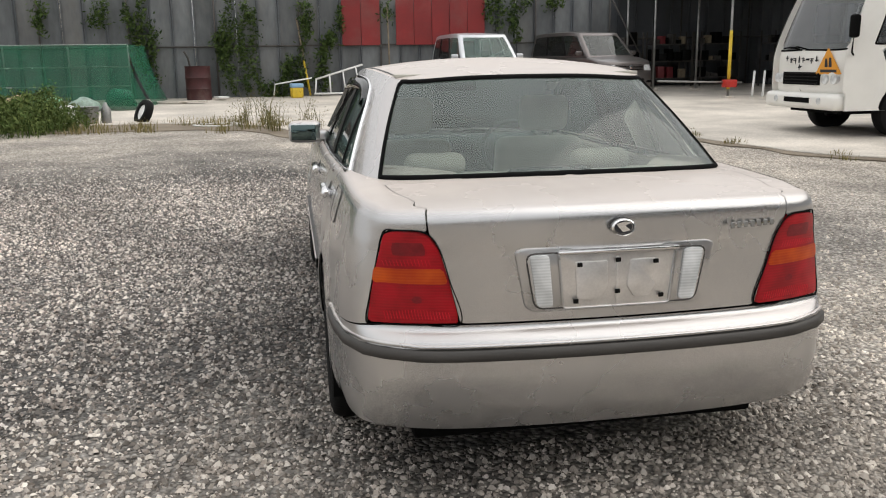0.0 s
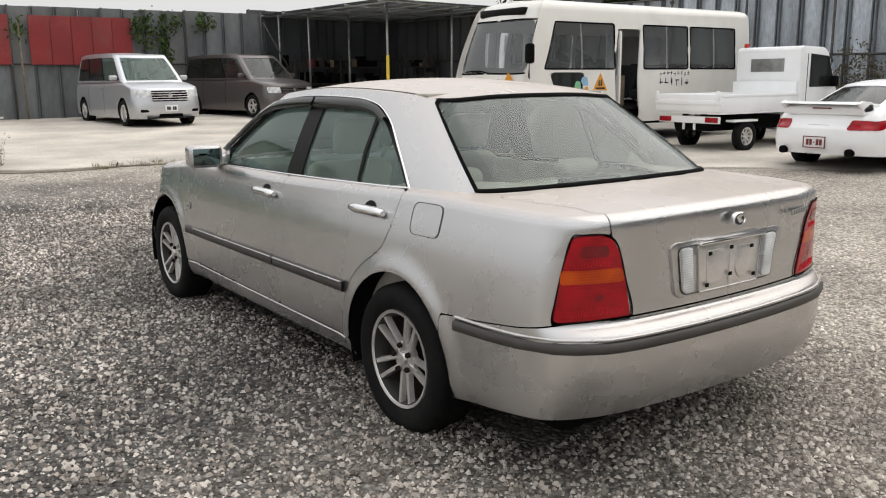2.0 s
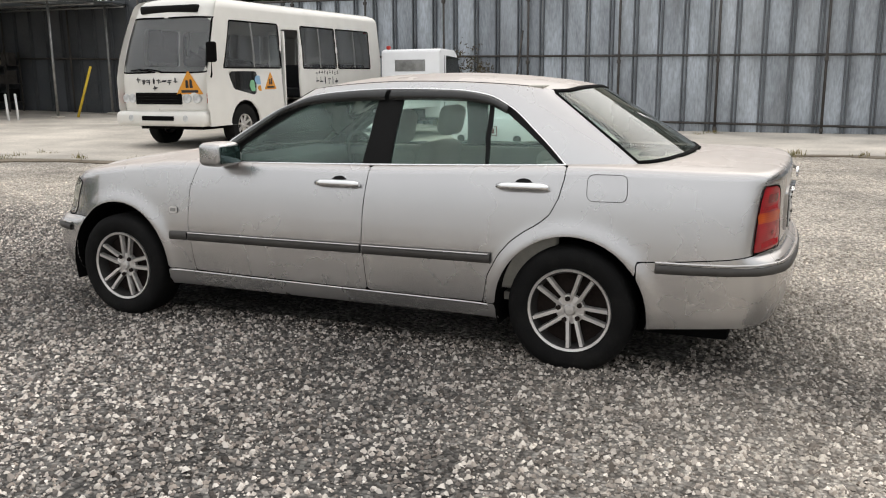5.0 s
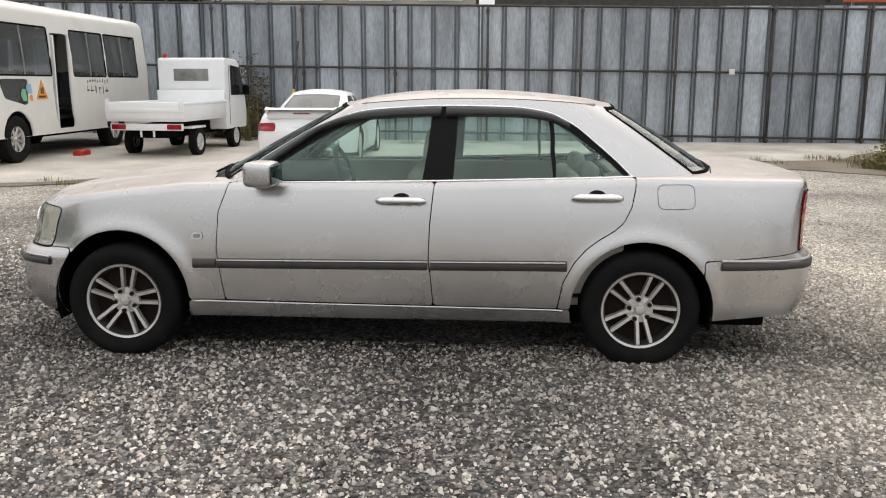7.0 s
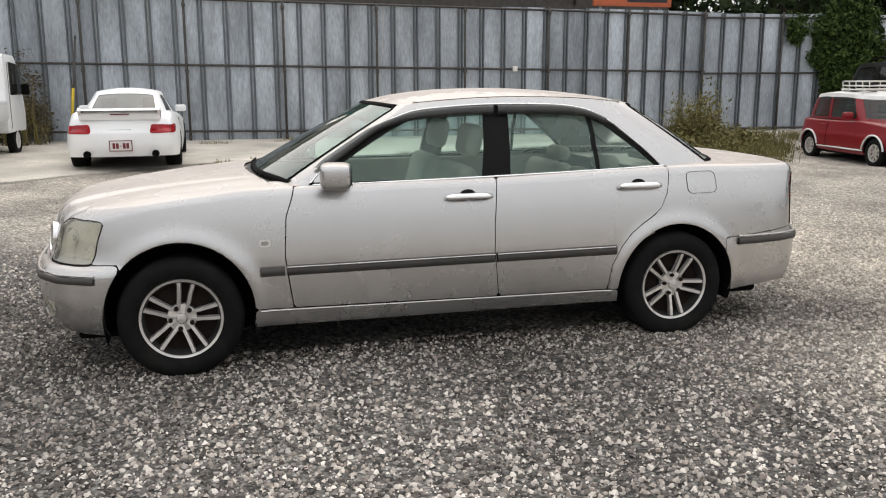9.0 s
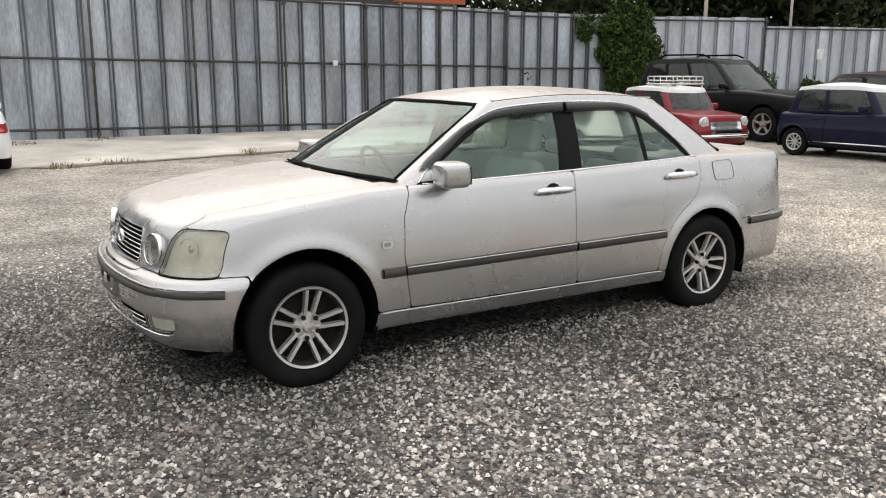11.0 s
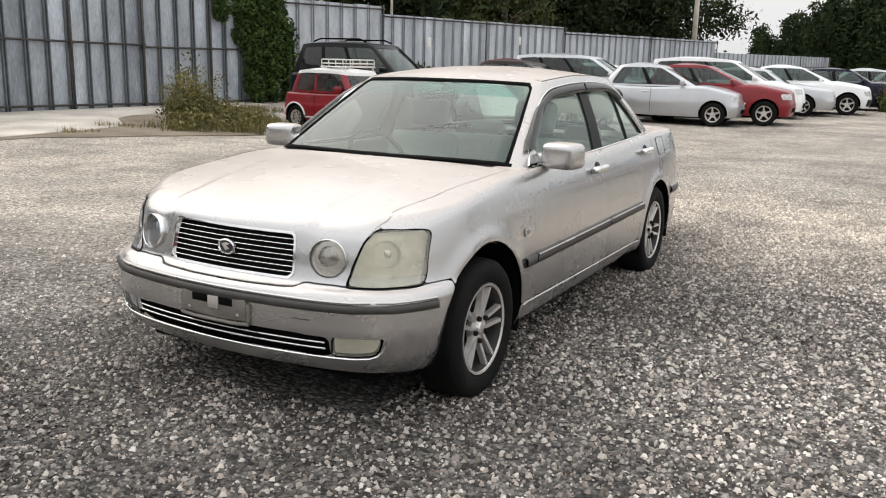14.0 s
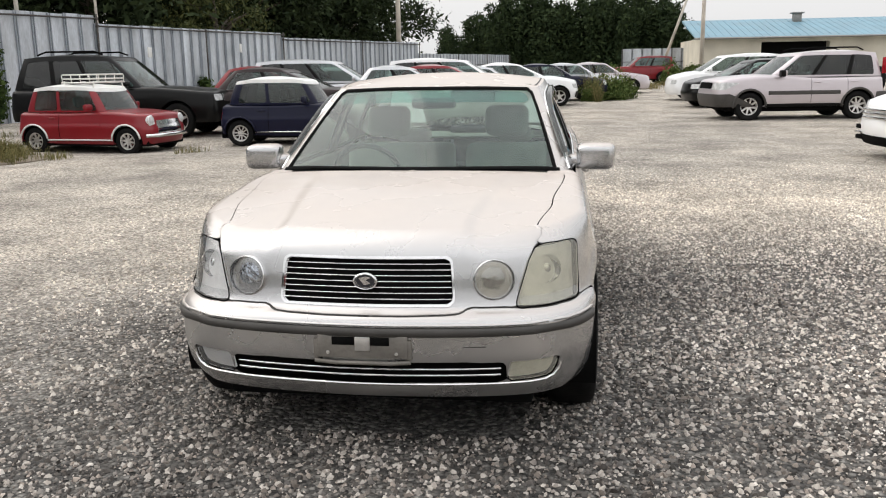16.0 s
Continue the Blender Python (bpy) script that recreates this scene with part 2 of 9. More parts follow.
M = {
    "silver": paint("silver_paint", (0.525, 0.522, 0.522), 0.92, 0.27, 0.0, 0.5),
    "white": paint("white_paint", (0.87, 0.875, 0.88), 0, 0.35, 0.06),
    "cream": paint("cream_paint", (0.74, 0.725, 0.68), 0, 0.4, 0.12),
    "red": paint("red_paint", (0.21, 0.01, 0.016), 0, 0.3, 0.04, 0.35, 0.3),
    "navy": paint("navy_paint", (0.005, 0.006, 0.022), 0, 0.3, 0.01, 0.15, 0.15),
    "black": paint("black_paint", (0.005, 0.005, 0.005), 0.0, 0.3, 0.01, 0.15, 0.15),
    "brown": paint("brown_paint", (0.035, 0.026, 0.026), 0.2, 0.35, 0.02, 0.12, 0.15),
    "bronze": paint("bronze_paint", (0.13, 0.115, 0.11), 0.6, 0.35),
    "grey": paint("grey_silver_paint", (0.55, 0.56, 0.58), 0.7, 0.35),
    "pinksilver": paint("rose_silver_paint", (0.55, 0.5, 0.52), 0.5, 0.35),
    "trim": mat("dark_trim", (0.007, 0.0068, 0.0066), 0.4, 0, 0.1, 10, 200, 0.05, spec=0.1),
    "moulding": mat("grey_moulding", (0.06, 0.056, 0.052), 0.5, 0, 0.12, 8, 200, 0.05, spec=0.35),
    "rubber": mat("tyre_rubber", (0.009, 0.009, 0.009), 0.75, 0, 0.2, 14, 120, 0.3, dirt=0.04, spec=0.12),
    "alloy": mat("alloy", (0.74, 0.72, 0.70), 0.33, 0.75, 0.08, 12, 150, 0.05, dirt=0.1),
    "rimdark": mat("rim_barrel", (0.03, 0.029, 0.028), 0.55, 0.2, 0.15, 12, 80, 0.05),
    "mirror": mat("tinted_mirror", (0.1, 0.14, 0.14), 0.04, 1.0, 0.05, 10, 100, 0.0),
    "soil": mat("trodden_soil", (0.2, 0.155, 0.105), 0.95, 0, 0.3, 1.3, 30, 0.4, (0.36, 0.3, 0.22)),
    "chrome": mat("chrome", (0.78, 0.78, 0.78), 0.12, 1.0, 0.05, 10, 100, 0.0),
    "disc": mat("brake_disc", (0.022, 0.016, 0.014), 0.8, 0.0, 0.25, 20, 80, 0.1, spec=0.1),
    "dark": mat("dark_void", (0.006, 0.006, 0.006), 0.9, 0, 0.2, 10, 60, 0.0, spec=0.05),
    "under": mat("underbody", (0.006, 0.006, 0.006), 0.9, 0, 0.2, 10, 60, 0.1, spec=0.05),
    "glass": glass("green_tinted_glass", (0.84, 0.97, 0.92), 1.0, 0.12, (0.42, 0.62, 0.54), 1.45),
    "screen": glass("sloping_screen_glass", (0.58, 0.8, 0.74), 1.0, 0.05, (0.34, 0.52, 0.46), 1.6),
    "rearglass": glass("rear_screen_glass", (0.9, 0.98, 0.93), 1.0, 0.06, (0.56, 0.72, 0.63), 1.65),
    # grey veil colour stands in for pale sky reflections on the panes
    "busglass": glass("bus_glass", (0.72, 0.76, 0.77), 1.0, 0.1, (0.5, 0.52, 0.54), 1.65),
    "glassdark": glass("privacy_glass", (0.1, 0.12, 0.115), 0.9, 0.03),
    "glassmid": glass("tinted_glass", (0.4, 0.5, 0.47), 1.0, 0.05, (0.4, 0.46, 0.42)),
    "lampclear": glass("clear_lens", (0.95, 0.95, 0.95), 0.9, 0.1, (0.86, 0.87, 0.88)),
    "lampround": glass("round_lens", (0.9, 0.9, 0.9), 0.9, 0.01, (0.7, 0.7, 0.68)),
    "lamphazy": glass("hazy_round_lens", (0.9, 0.88, 0.82), 0.9, 0.16, (0.66, 0.64, 0.58)),
    "lampyellow": glass("yellowed_lens", (0.86, 0.84, 0.72), 0.8, 0.22, (0.76, 0.735, 0.64)),
    "darkmirror": mat("dark_mirror", (0.42, 0.43, 0.45), 0.06, 1.0, 0.1, 30, 60, 0.12),
    "facet": mat("faceted_reflector", (0.95, 0.95, 0.95), 0.3, 0.12, 0.05, 24, 30, 0.6),
    "cutmirror": mat("cut_reflector", (0.62, 0.66, 0.72), 0.08, 1.0, 0.1, 24, 55, 1.0),
    "reflectorwhite": mat("bright_reflector", (0.9, 0.9, 0.9), 0.3, 0.25, 0.1, 22, 60, 0.1),
    "bandglass": glass("shade_band_glass", (0.3, 0.68, 0.62), 1.0, 0.14, (0.12, 0.42, 0.38), 1.4),
    "redbright": mat("bright_red_lens", (0.55, 0.006, 0.018), 0.2, 0, 0.1, 30, 120, 0.05, spec=0.4),
    "reddark": mat("deep_red_lens", (0.2, 0.004, 0.01), 0.15, 0, 0.15, 30, 120, 0.05, spec=0.4),
    "redlens": lens("red_lens", (0.46, 0.005, 0.014), (0.22, 0.003, 0.007)),
    "amber": lens("amber_lens", (0.58, 0.09, 0.005), (0.34, 0.03, 0.003)),
    "clearlens": lens("reverse_lens", (0.86, 0.87, 0.87), (0.42, 0.43, 0.43)),
    "seat": mat("beige_cloth", (0.42, 0.405, 0.355), 0.9, 0, 0.1, 8, 150, 0.2),
    "dash": mat("dark_dash", (0.045, 0.047, 0.05), 0.8, 0, 0.1, 8, 200, 0.1),
    "concrete": mat("concrete", (0.6, 0.55, 0.48), 0.9, 0, 0.2, 0.8, 25, 0.25, dirt=0.7),
    "sheet": mat("fence_sheet", (0.5, 0.55, 0.605), 0.5, 0.3, 0.27, 2.2, 30, 0.06, dirt=0.3, per_piece=0.2, streak=0.22),
    "sheetpale": mat("pale_fence_sheet", (0.55, 0.585, 0.63), 0.5, 0.25, 0.18, 2.2, 30, 0.05, dirt=0.3, per_piece=0.12, streak=0.22),
    # ribs darker than their sheets: fold shading and dirt in one colour
    "sheetrib": mat("shaded_dirty_rib", (0.14, 0.152, 0.165), 0.55, 0.3, 0.15, 1.5, 40, 0.06, per_piece=0.1),
    "ribpale": mat("pale_fence_rib", (0.34, 0.37, 0.41), 0.55, 0.3, 0.15, 1.5, 40, 0.06, per_piece=0.1),
    # wall sheet with the shade under the shed roof in its colour
    "sheetshade": mat("shaded_shed_sheet", (0.095, 0.103, 0.112), 0.7, 0.2, 0.15, 1.0, 30, 0.08, dirt=0.2, per_piece=0.15),
    "sheetold": mat("weathered_sheet", (0.155, 0.165, 0.17), 0.65, 0.2, 0.2, 1.4, 9, 0.03, dirt=0.45, per_piece=0.2, streak=0.35),
    "sheetred": mat("red_sheet", (0.23, 0.018, 0.018), 0.6, 0.0, 0.15, 1.0, 30, 0.06, dirt=0.3, per_piece=0.08),
    "pipe": mat("galvanised_pipe", (0.3, 0.3, 0.29), 0.45, 0.7, 0.15, 8, 60, 0.1, dirt=0.2),
    "rust": mat("rusty_pipe", (0.09, 0.082, 0.075), 0.7, 0.3, 0.25, 6, 60, 0.2),
    "yellow": mat("yellow_tape", (0.65, 0.45, 0.03), 0.6, 0, 0.1),
    "leaf": mat("leaf", (0.045, 0.085, 0.022), 0.6, 0, 0.3, 3, 30, 0.0, (0.09, 0.13, 0.035), per_piece=0.25),
    "leafdark": mat("dark_leaf", (0.022, 0.042, 0.014), 0.6, 0, 0.3, 0.8, 12, 0.0, (0.05, 0.08, 0.025), per_piece=0.2),
    "bark": mat("bark", (0.09, 0.07, 0.05), 0.9, 0, 0.25, 6, 40, 0.4),
    "creamwall": mat("cream_plaster", (0.66, 0.62, 0.52), 0.85, 0, 0.1, 0.6, 20, 0.1, dirt=0.2),
    "stone": mat("building_wall", (0.4, 0.375, 0.32), 0.85, 0, 0.1, 0.6, 20, 0.1, dirt=0.3),
    "roofblue": mat("pale_blue_roof", (0.15, 0.29, 0.37), 0.5, 0.1, 0.1, 0.5, 20, 0.05, dirt=0.2),
    "orange": mat("orange_sign", (0.7, 0.3, 0.03), 0.5, 0, 0.05, bump=0),
    "ink": mat("black_ink", (0.02, 0.02, 0.025), 0.6, 0, 0.05, bump=0),
    "skyblue": mat("blue_print", (0.25, 0.42, 0.6), 0.6, 0, 0.05, bump=0),
    "greenprint": mat("green_print", (0.2, 0.45, 0.25), 0.6, 0, 0.05, bump=0),
    "signwhite": mat("white_plate", (0.75, 0.75, 0.73), 0.5, 0, 0.05, bump=0),
    "redplastic": mat("red_plastic", (0.5, 0.03, 0.02), 0.4, 0, 0.1),
    "signred": mat("red_sign", (0.55, 0.14, 0.06), 0.5, 0, 0.08, bump=0),
    "platered": mat("plate_red", (0.16, 0.02, 0.025), 0.5, 0, 0.05, bump=0),
    "bracket": mat("bracket_plastic", (0.19, 0.175, 0.155), 0.6, 0, 0.15, 12, 80, 0.1, dirt=0.3),
    "wood": mat("grey_wood", (0.24, 0.19, 0.13), 0.85, 0, 0.2, 6, 60, 0.2),
    "cardboard": mat("cardboard", (0.4, 0.3, 0.17), 0.8, 0, 0.1),
}


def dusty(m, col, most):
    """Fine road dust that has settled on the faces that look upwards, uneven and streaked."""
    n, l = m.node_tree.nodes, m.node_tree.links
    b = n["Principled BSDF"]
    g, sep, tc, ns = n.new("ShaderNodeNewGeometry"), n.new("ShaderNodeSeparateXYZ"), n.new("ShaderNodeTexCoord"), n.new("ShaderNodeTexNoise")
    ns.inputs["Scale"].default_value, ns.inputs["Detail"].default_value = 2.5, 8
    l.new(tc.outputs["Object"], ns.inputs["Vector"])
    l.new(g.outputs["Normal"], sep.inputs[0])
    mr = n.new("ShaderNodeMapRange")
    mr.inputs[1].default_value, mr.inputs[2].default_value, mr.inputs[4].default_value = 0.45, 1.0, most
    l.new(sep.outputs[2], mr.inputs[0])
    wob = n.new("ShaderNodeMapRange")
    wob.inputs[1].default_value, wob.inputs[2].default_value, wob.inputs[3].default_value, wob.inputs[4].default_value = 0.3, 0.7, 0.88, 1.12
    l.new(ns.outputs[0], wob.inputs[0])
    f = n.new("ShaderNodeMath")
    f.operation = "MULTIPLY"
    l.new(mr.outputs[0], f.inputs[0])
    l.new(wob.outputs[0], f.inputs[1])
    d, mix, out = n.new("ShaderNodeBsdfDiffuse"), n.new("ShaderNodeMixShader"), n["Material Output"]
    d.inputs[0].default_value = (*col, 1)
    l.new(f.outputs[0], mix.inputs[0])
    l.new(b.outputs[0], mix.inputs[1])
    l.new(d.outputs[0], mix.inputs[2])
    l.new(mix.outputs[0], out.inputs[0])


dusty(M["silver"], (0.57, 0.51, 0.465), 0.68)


# ---- mesh helpers ----
def mesh_of(name, verts, faces, normals=None, smooth=True):
    me = bpy.data.meshes.new(name)
    me.from_pydata([tuple(map(float, v)) for v in verts], [], faces)
    if smooth:
        me.shade_smooth()
    if normals is not None and len(faces):
        me.normals_split_custom_set_from_vertices([tuple(map(float, v)) for v in normals])
    return me


def part(name, src, material, parent=None, label="", m=None):
    """Links a bmesh or a mesh as one object, under a thing or a part."""
    if isinstance(src, bmesh.types.BMesh):
        me = bpy.data.meshes.new(name)
        src.to_mesh(me)
        src.free()
    else:
        me = src
    if not me.materials:
        me.materials.append(M[material])
    ob = new(name, me)
    if m is not None:
        ob.matrix_basis = m
    ob.parent = parent
    ob.visible_shadow = material not in ("glass", "screen", "rearglass", "busglass", "bandglass", "lampround", "glassmid", "lampclear", "lampyellow", "lamphazy")
    if label:
        tagged(ob, label)
    return ob


def empty(name, m, label, category, group="", kind=""):
    ob = new(name)
    ob.empty_display_size = 0.1
    ob.matrix_basis = m
    return tagged(ob, label, category, group, kind)


def smooth(bm, angle=40):
    lim = radians(angle)
    for f in bm.faces:
        f.smooth = True
    for e in bm.edges:
        e.smooth = len(e.link_faces) == 2 and e.calc_face_angle(0) < lim
    return bm


def box(x0, x1, y0, y1, z0, z1, bev=0.0, seg=2, m=None, bm=None):
    bm = bm or bmesh.new()
    vs = bmesh.ops.create_cube(bm, size=1)["verts"]
    for v in vs:
        v.co = Vector(((x0 + x1) / 2 + v.co.x * (x1 - x0), (y0 + y1) / 2 + v.co.y * (y1 - y0), (z0 + z1) / 2 + v.co.z * (z1 - z0)))
    if bev:
        edges = list({e for v in vs for e in v.link_edges})
        r = bmesh.ops.bevel(bm, geom=edges, offset=bev, segments=seg, affect="EDGES", profile=0.5)
        vs = list({v for f in r["faces"] for v in f.verts} | {v for v in vs if v.is_valid})
    if m is not None:
        bmesh.ops.transform(bm, matrix=m, verts=[v for v in vs if v.is_valid])
    return smooth(bm) if bev else bm


def soft_box(hx, hy, hz, e=0.42):
    """A rounded housing: a sphere swollen towards a box."""
    bm = bmesh.new()
    bmesh.ops.create_uvsphere(bm, u_segments=32, v_segments=20, radius=1)
    put = lambda v, h: math.copysign(abs(v) ** e, v) * h
    for v in bm.verts:
        v.co = Vector((put(v.co.x, hx), put(v.co.y, hy), put(v.co.z, hz)))
    return smooth(bm, 80)


def tube(points, r, sides=8, bm=None, closed=False, cap=True):
    """A pipe along points; r is one radius or one for each point."""
    bm = bm or bmesh.new()
    pts = [Vector(p) for p in points]
    rs = r if isinstance(r, (list, tuple)) else [r] * len(pts)
    rings = []
    n = len(pts)
    up = Vector((0, 0, 1))
    for i, p in enumerate(pts):
        a, b = (pts[i - 1] if i or closed else p), (pts[(i + 1) % n] if i < n - 1 or closed else p)
        d = (b - a).normalized()
        side = d.cross(up)
        if side.length < 0.05:
            side = d.cross(Vector((0, 1, 0)))
        side.normalize()
        u2 = side.cross(d)
        rings.append([bm.verts.new(p + rs[i] * (math.cos(k * 2 * math.pi / sides) * side + math.sin(k * 2 * math.pi / sides) * u2)) for k in range(sides)])
    for i in range(n if closed else n - 1):
        A, B = rings[i], rings[(i + 1) % n]
        for k in range(sides):
            bm.faces.new((A[k], A[(k + 1) % sides], B[(k + 1) % sides], B[k])).smooth = True
    if cap and not closed:
        bm.faces.new(rings[0][::-1])
        bm.faces.new(rings[-1])
    return bm


def lathe(profile, seg=40, axis="x", bm=None):
    """Turns (radius, offset) pairs round an axis."""
    bm = bm or bmesh.new()
    rings = []
    for r, o in profile:
        ring = []
        for k in range(seg):
            a = 2 * math.pi * k / seg
            c, s = r * math.cos(a), r * math.sin(a)
            ring.append(bm.verts.new({"x": (o, c, s), "y": (c, o, s), "z": (c, s, o)}[axis]))
        rings.append(ring)
    for A, B in zip(rings, rings[1:]):
        for k in range(seg):
            bm.faces.new((A[k], A[(k + 1) % seg], B[(k + 1) % seg], B[k]))
    bmesh.ops.recalc_face_normals(bm, faces=bm.faces)
    return smooth(bm, 35)


def extrude_poly(pts, axis, a, b, bev=0.0, bm=None):
    """A prism: a 2D outline pushed from a to b along an axis."""
    bm = bm or bmesh.new()
    put = {"x": lambda p, t: (t, p[0], p[1]), "y": lambda p, t: (p[0], t, p[1]), "z": lambda p, t: (p[0], p[1], t)}[axis]
    A = [bm.verts.new(put(p, a)) for p in pts]
    B = [bm.verts.new(put(p, b)) for p in pts]
    n = len(pts)
    fs = [bm.faces.new(A), bm.faces.new(B[::-1])]
    for i in range(n):
        fs.append(bm.faces.new((A[i], B[i], B[(i + 1) % n], A[(i + 1) % n])))
    bmesh.ops.recalc_face_normals(bm, faces=fs)
    if bev:
        bmesh.ops.bevel(bm, geom=list({e for f in fs for e in f.edges}), offset=bev, segments=2, affect="EDGES", profile=0.5)
        smooth(bm)
    return bm


def curve(points):
    """A smooth function through (t, value) pairs that does not overshoot."""
    t, v = (np.array(c, float) for c in zip(*points))
    h, d = np.diff(t), np.diff(v) / np.diff(t)
    g = np.zeros(len(t))
    g[0], g[-1] = d[0], d[-1]
    for i in range(1, len(t) - 1):
        if d[i - 1] * d[i] > 0:
            w1, w2 = 2 * h[i] + h[i - 1], h[i] + 2 * h[i - 1]
            g[i] = (w1 + w2) / (w1 / d[i - 1] + w2 / d[i])

    def f(x):
        x = np.clip(np.asarray(x, float), t[0], t[-1])
        i = np.clip(np.searchsorted(t, x) - 1, 0, len(h) - 1)
        u = (x - t[i]) / h[i]
        return (2 * u**3 - 3 * u**2 + 1) * v[i] + (u**3 - 2 * u**2 + u) * h[i] * g[i] + (3 * u**2 - 2 * u**3) * v[i + 1] + (u**3 - u**2) * h[i] * g[i + 1]

    return f


def spline(pts, n, closed=False):
    """Catmull-Rom through points, n samples evenly along its length."""
    p = np.array(pts, float)
    if closed:
        p = np.vstack([p[-1], p, p[0], p[1]])
    else:
        p = np.vstack([2 * p[0] - p[1], p, 2 * p[-1] - p[-2]])
    out = []
    for i in range(1, len(p) - 2):
        u = np.linspace(0, 1, 24, endpoint=False)[:, None]
        a, b, c, d = p[i - 1], p[i], p[i + 1], p[i + 2]
        out.append(0.5 * (2 * b + (c - a) * u + (2 * a - 5 * b + 4 * c - d) * u**2 + (3 * b - a - 3 * c + d) * u**3))
    out = np.vstack(out + [p[-2][None]])
    s = np.r_[0, np.cumsum(np.linalg.norm(np.diff(out, axis=0), axis=1))]
    q = np.linspace(0, s[-1], n)
    return np.stack([np.interp(q, s, out[:, k]) for k in range(out.shape[1])], 1)


def sdf(loop, U, V):
    """Signed distance to a closed 2D outline, positive inside."""
    L = np.array(loop, float)
    best, inside = np.full(U.shape, 1e9), np.zeros(U.shape, bool)
    for a, b in zip(L, np.roll(L, -1, 0)):
        e = b - a
        t = np.clip(((U - a[0]) * e[0] + (V - a[1]) * e[1]) / (e @ e + 1e-12), 0, 1)
        best = np.minimum(best, (U - a[0] - t * e[0]) ** 2 + (V - a[1] - t * e[1]) ** 2)
        if e[1]:
            inside ^= ((a[1] > V) != (b[1] > V)) & (U < e[0] * (V - a[1]) / e[1] + a[0])
    return np.where(inside, 1, -1) * np.sqrt(best)


def rounded(pts, r=0.02, n=4):
    """Rounds the corners of an outline."""
    P, out = [np.array(p, float) for p in pts], []
    for i, p in enumerate(P):
        a, b = P[i - 1] - p, P[(i + 1) % len(P)] - p
        la, lb = np.linalg.norm(a), np.linalg.norm(b)
        k = min(r, la * 0.45, lb * 0.45)
        A, B = p + a / la * k, p + b / lb * k
        for j in range(n + 1):
            u = j / n
            out.append((1 - u) ** 2 * A + 2 * u * (1 - u) * p + u * u * B)
    return out


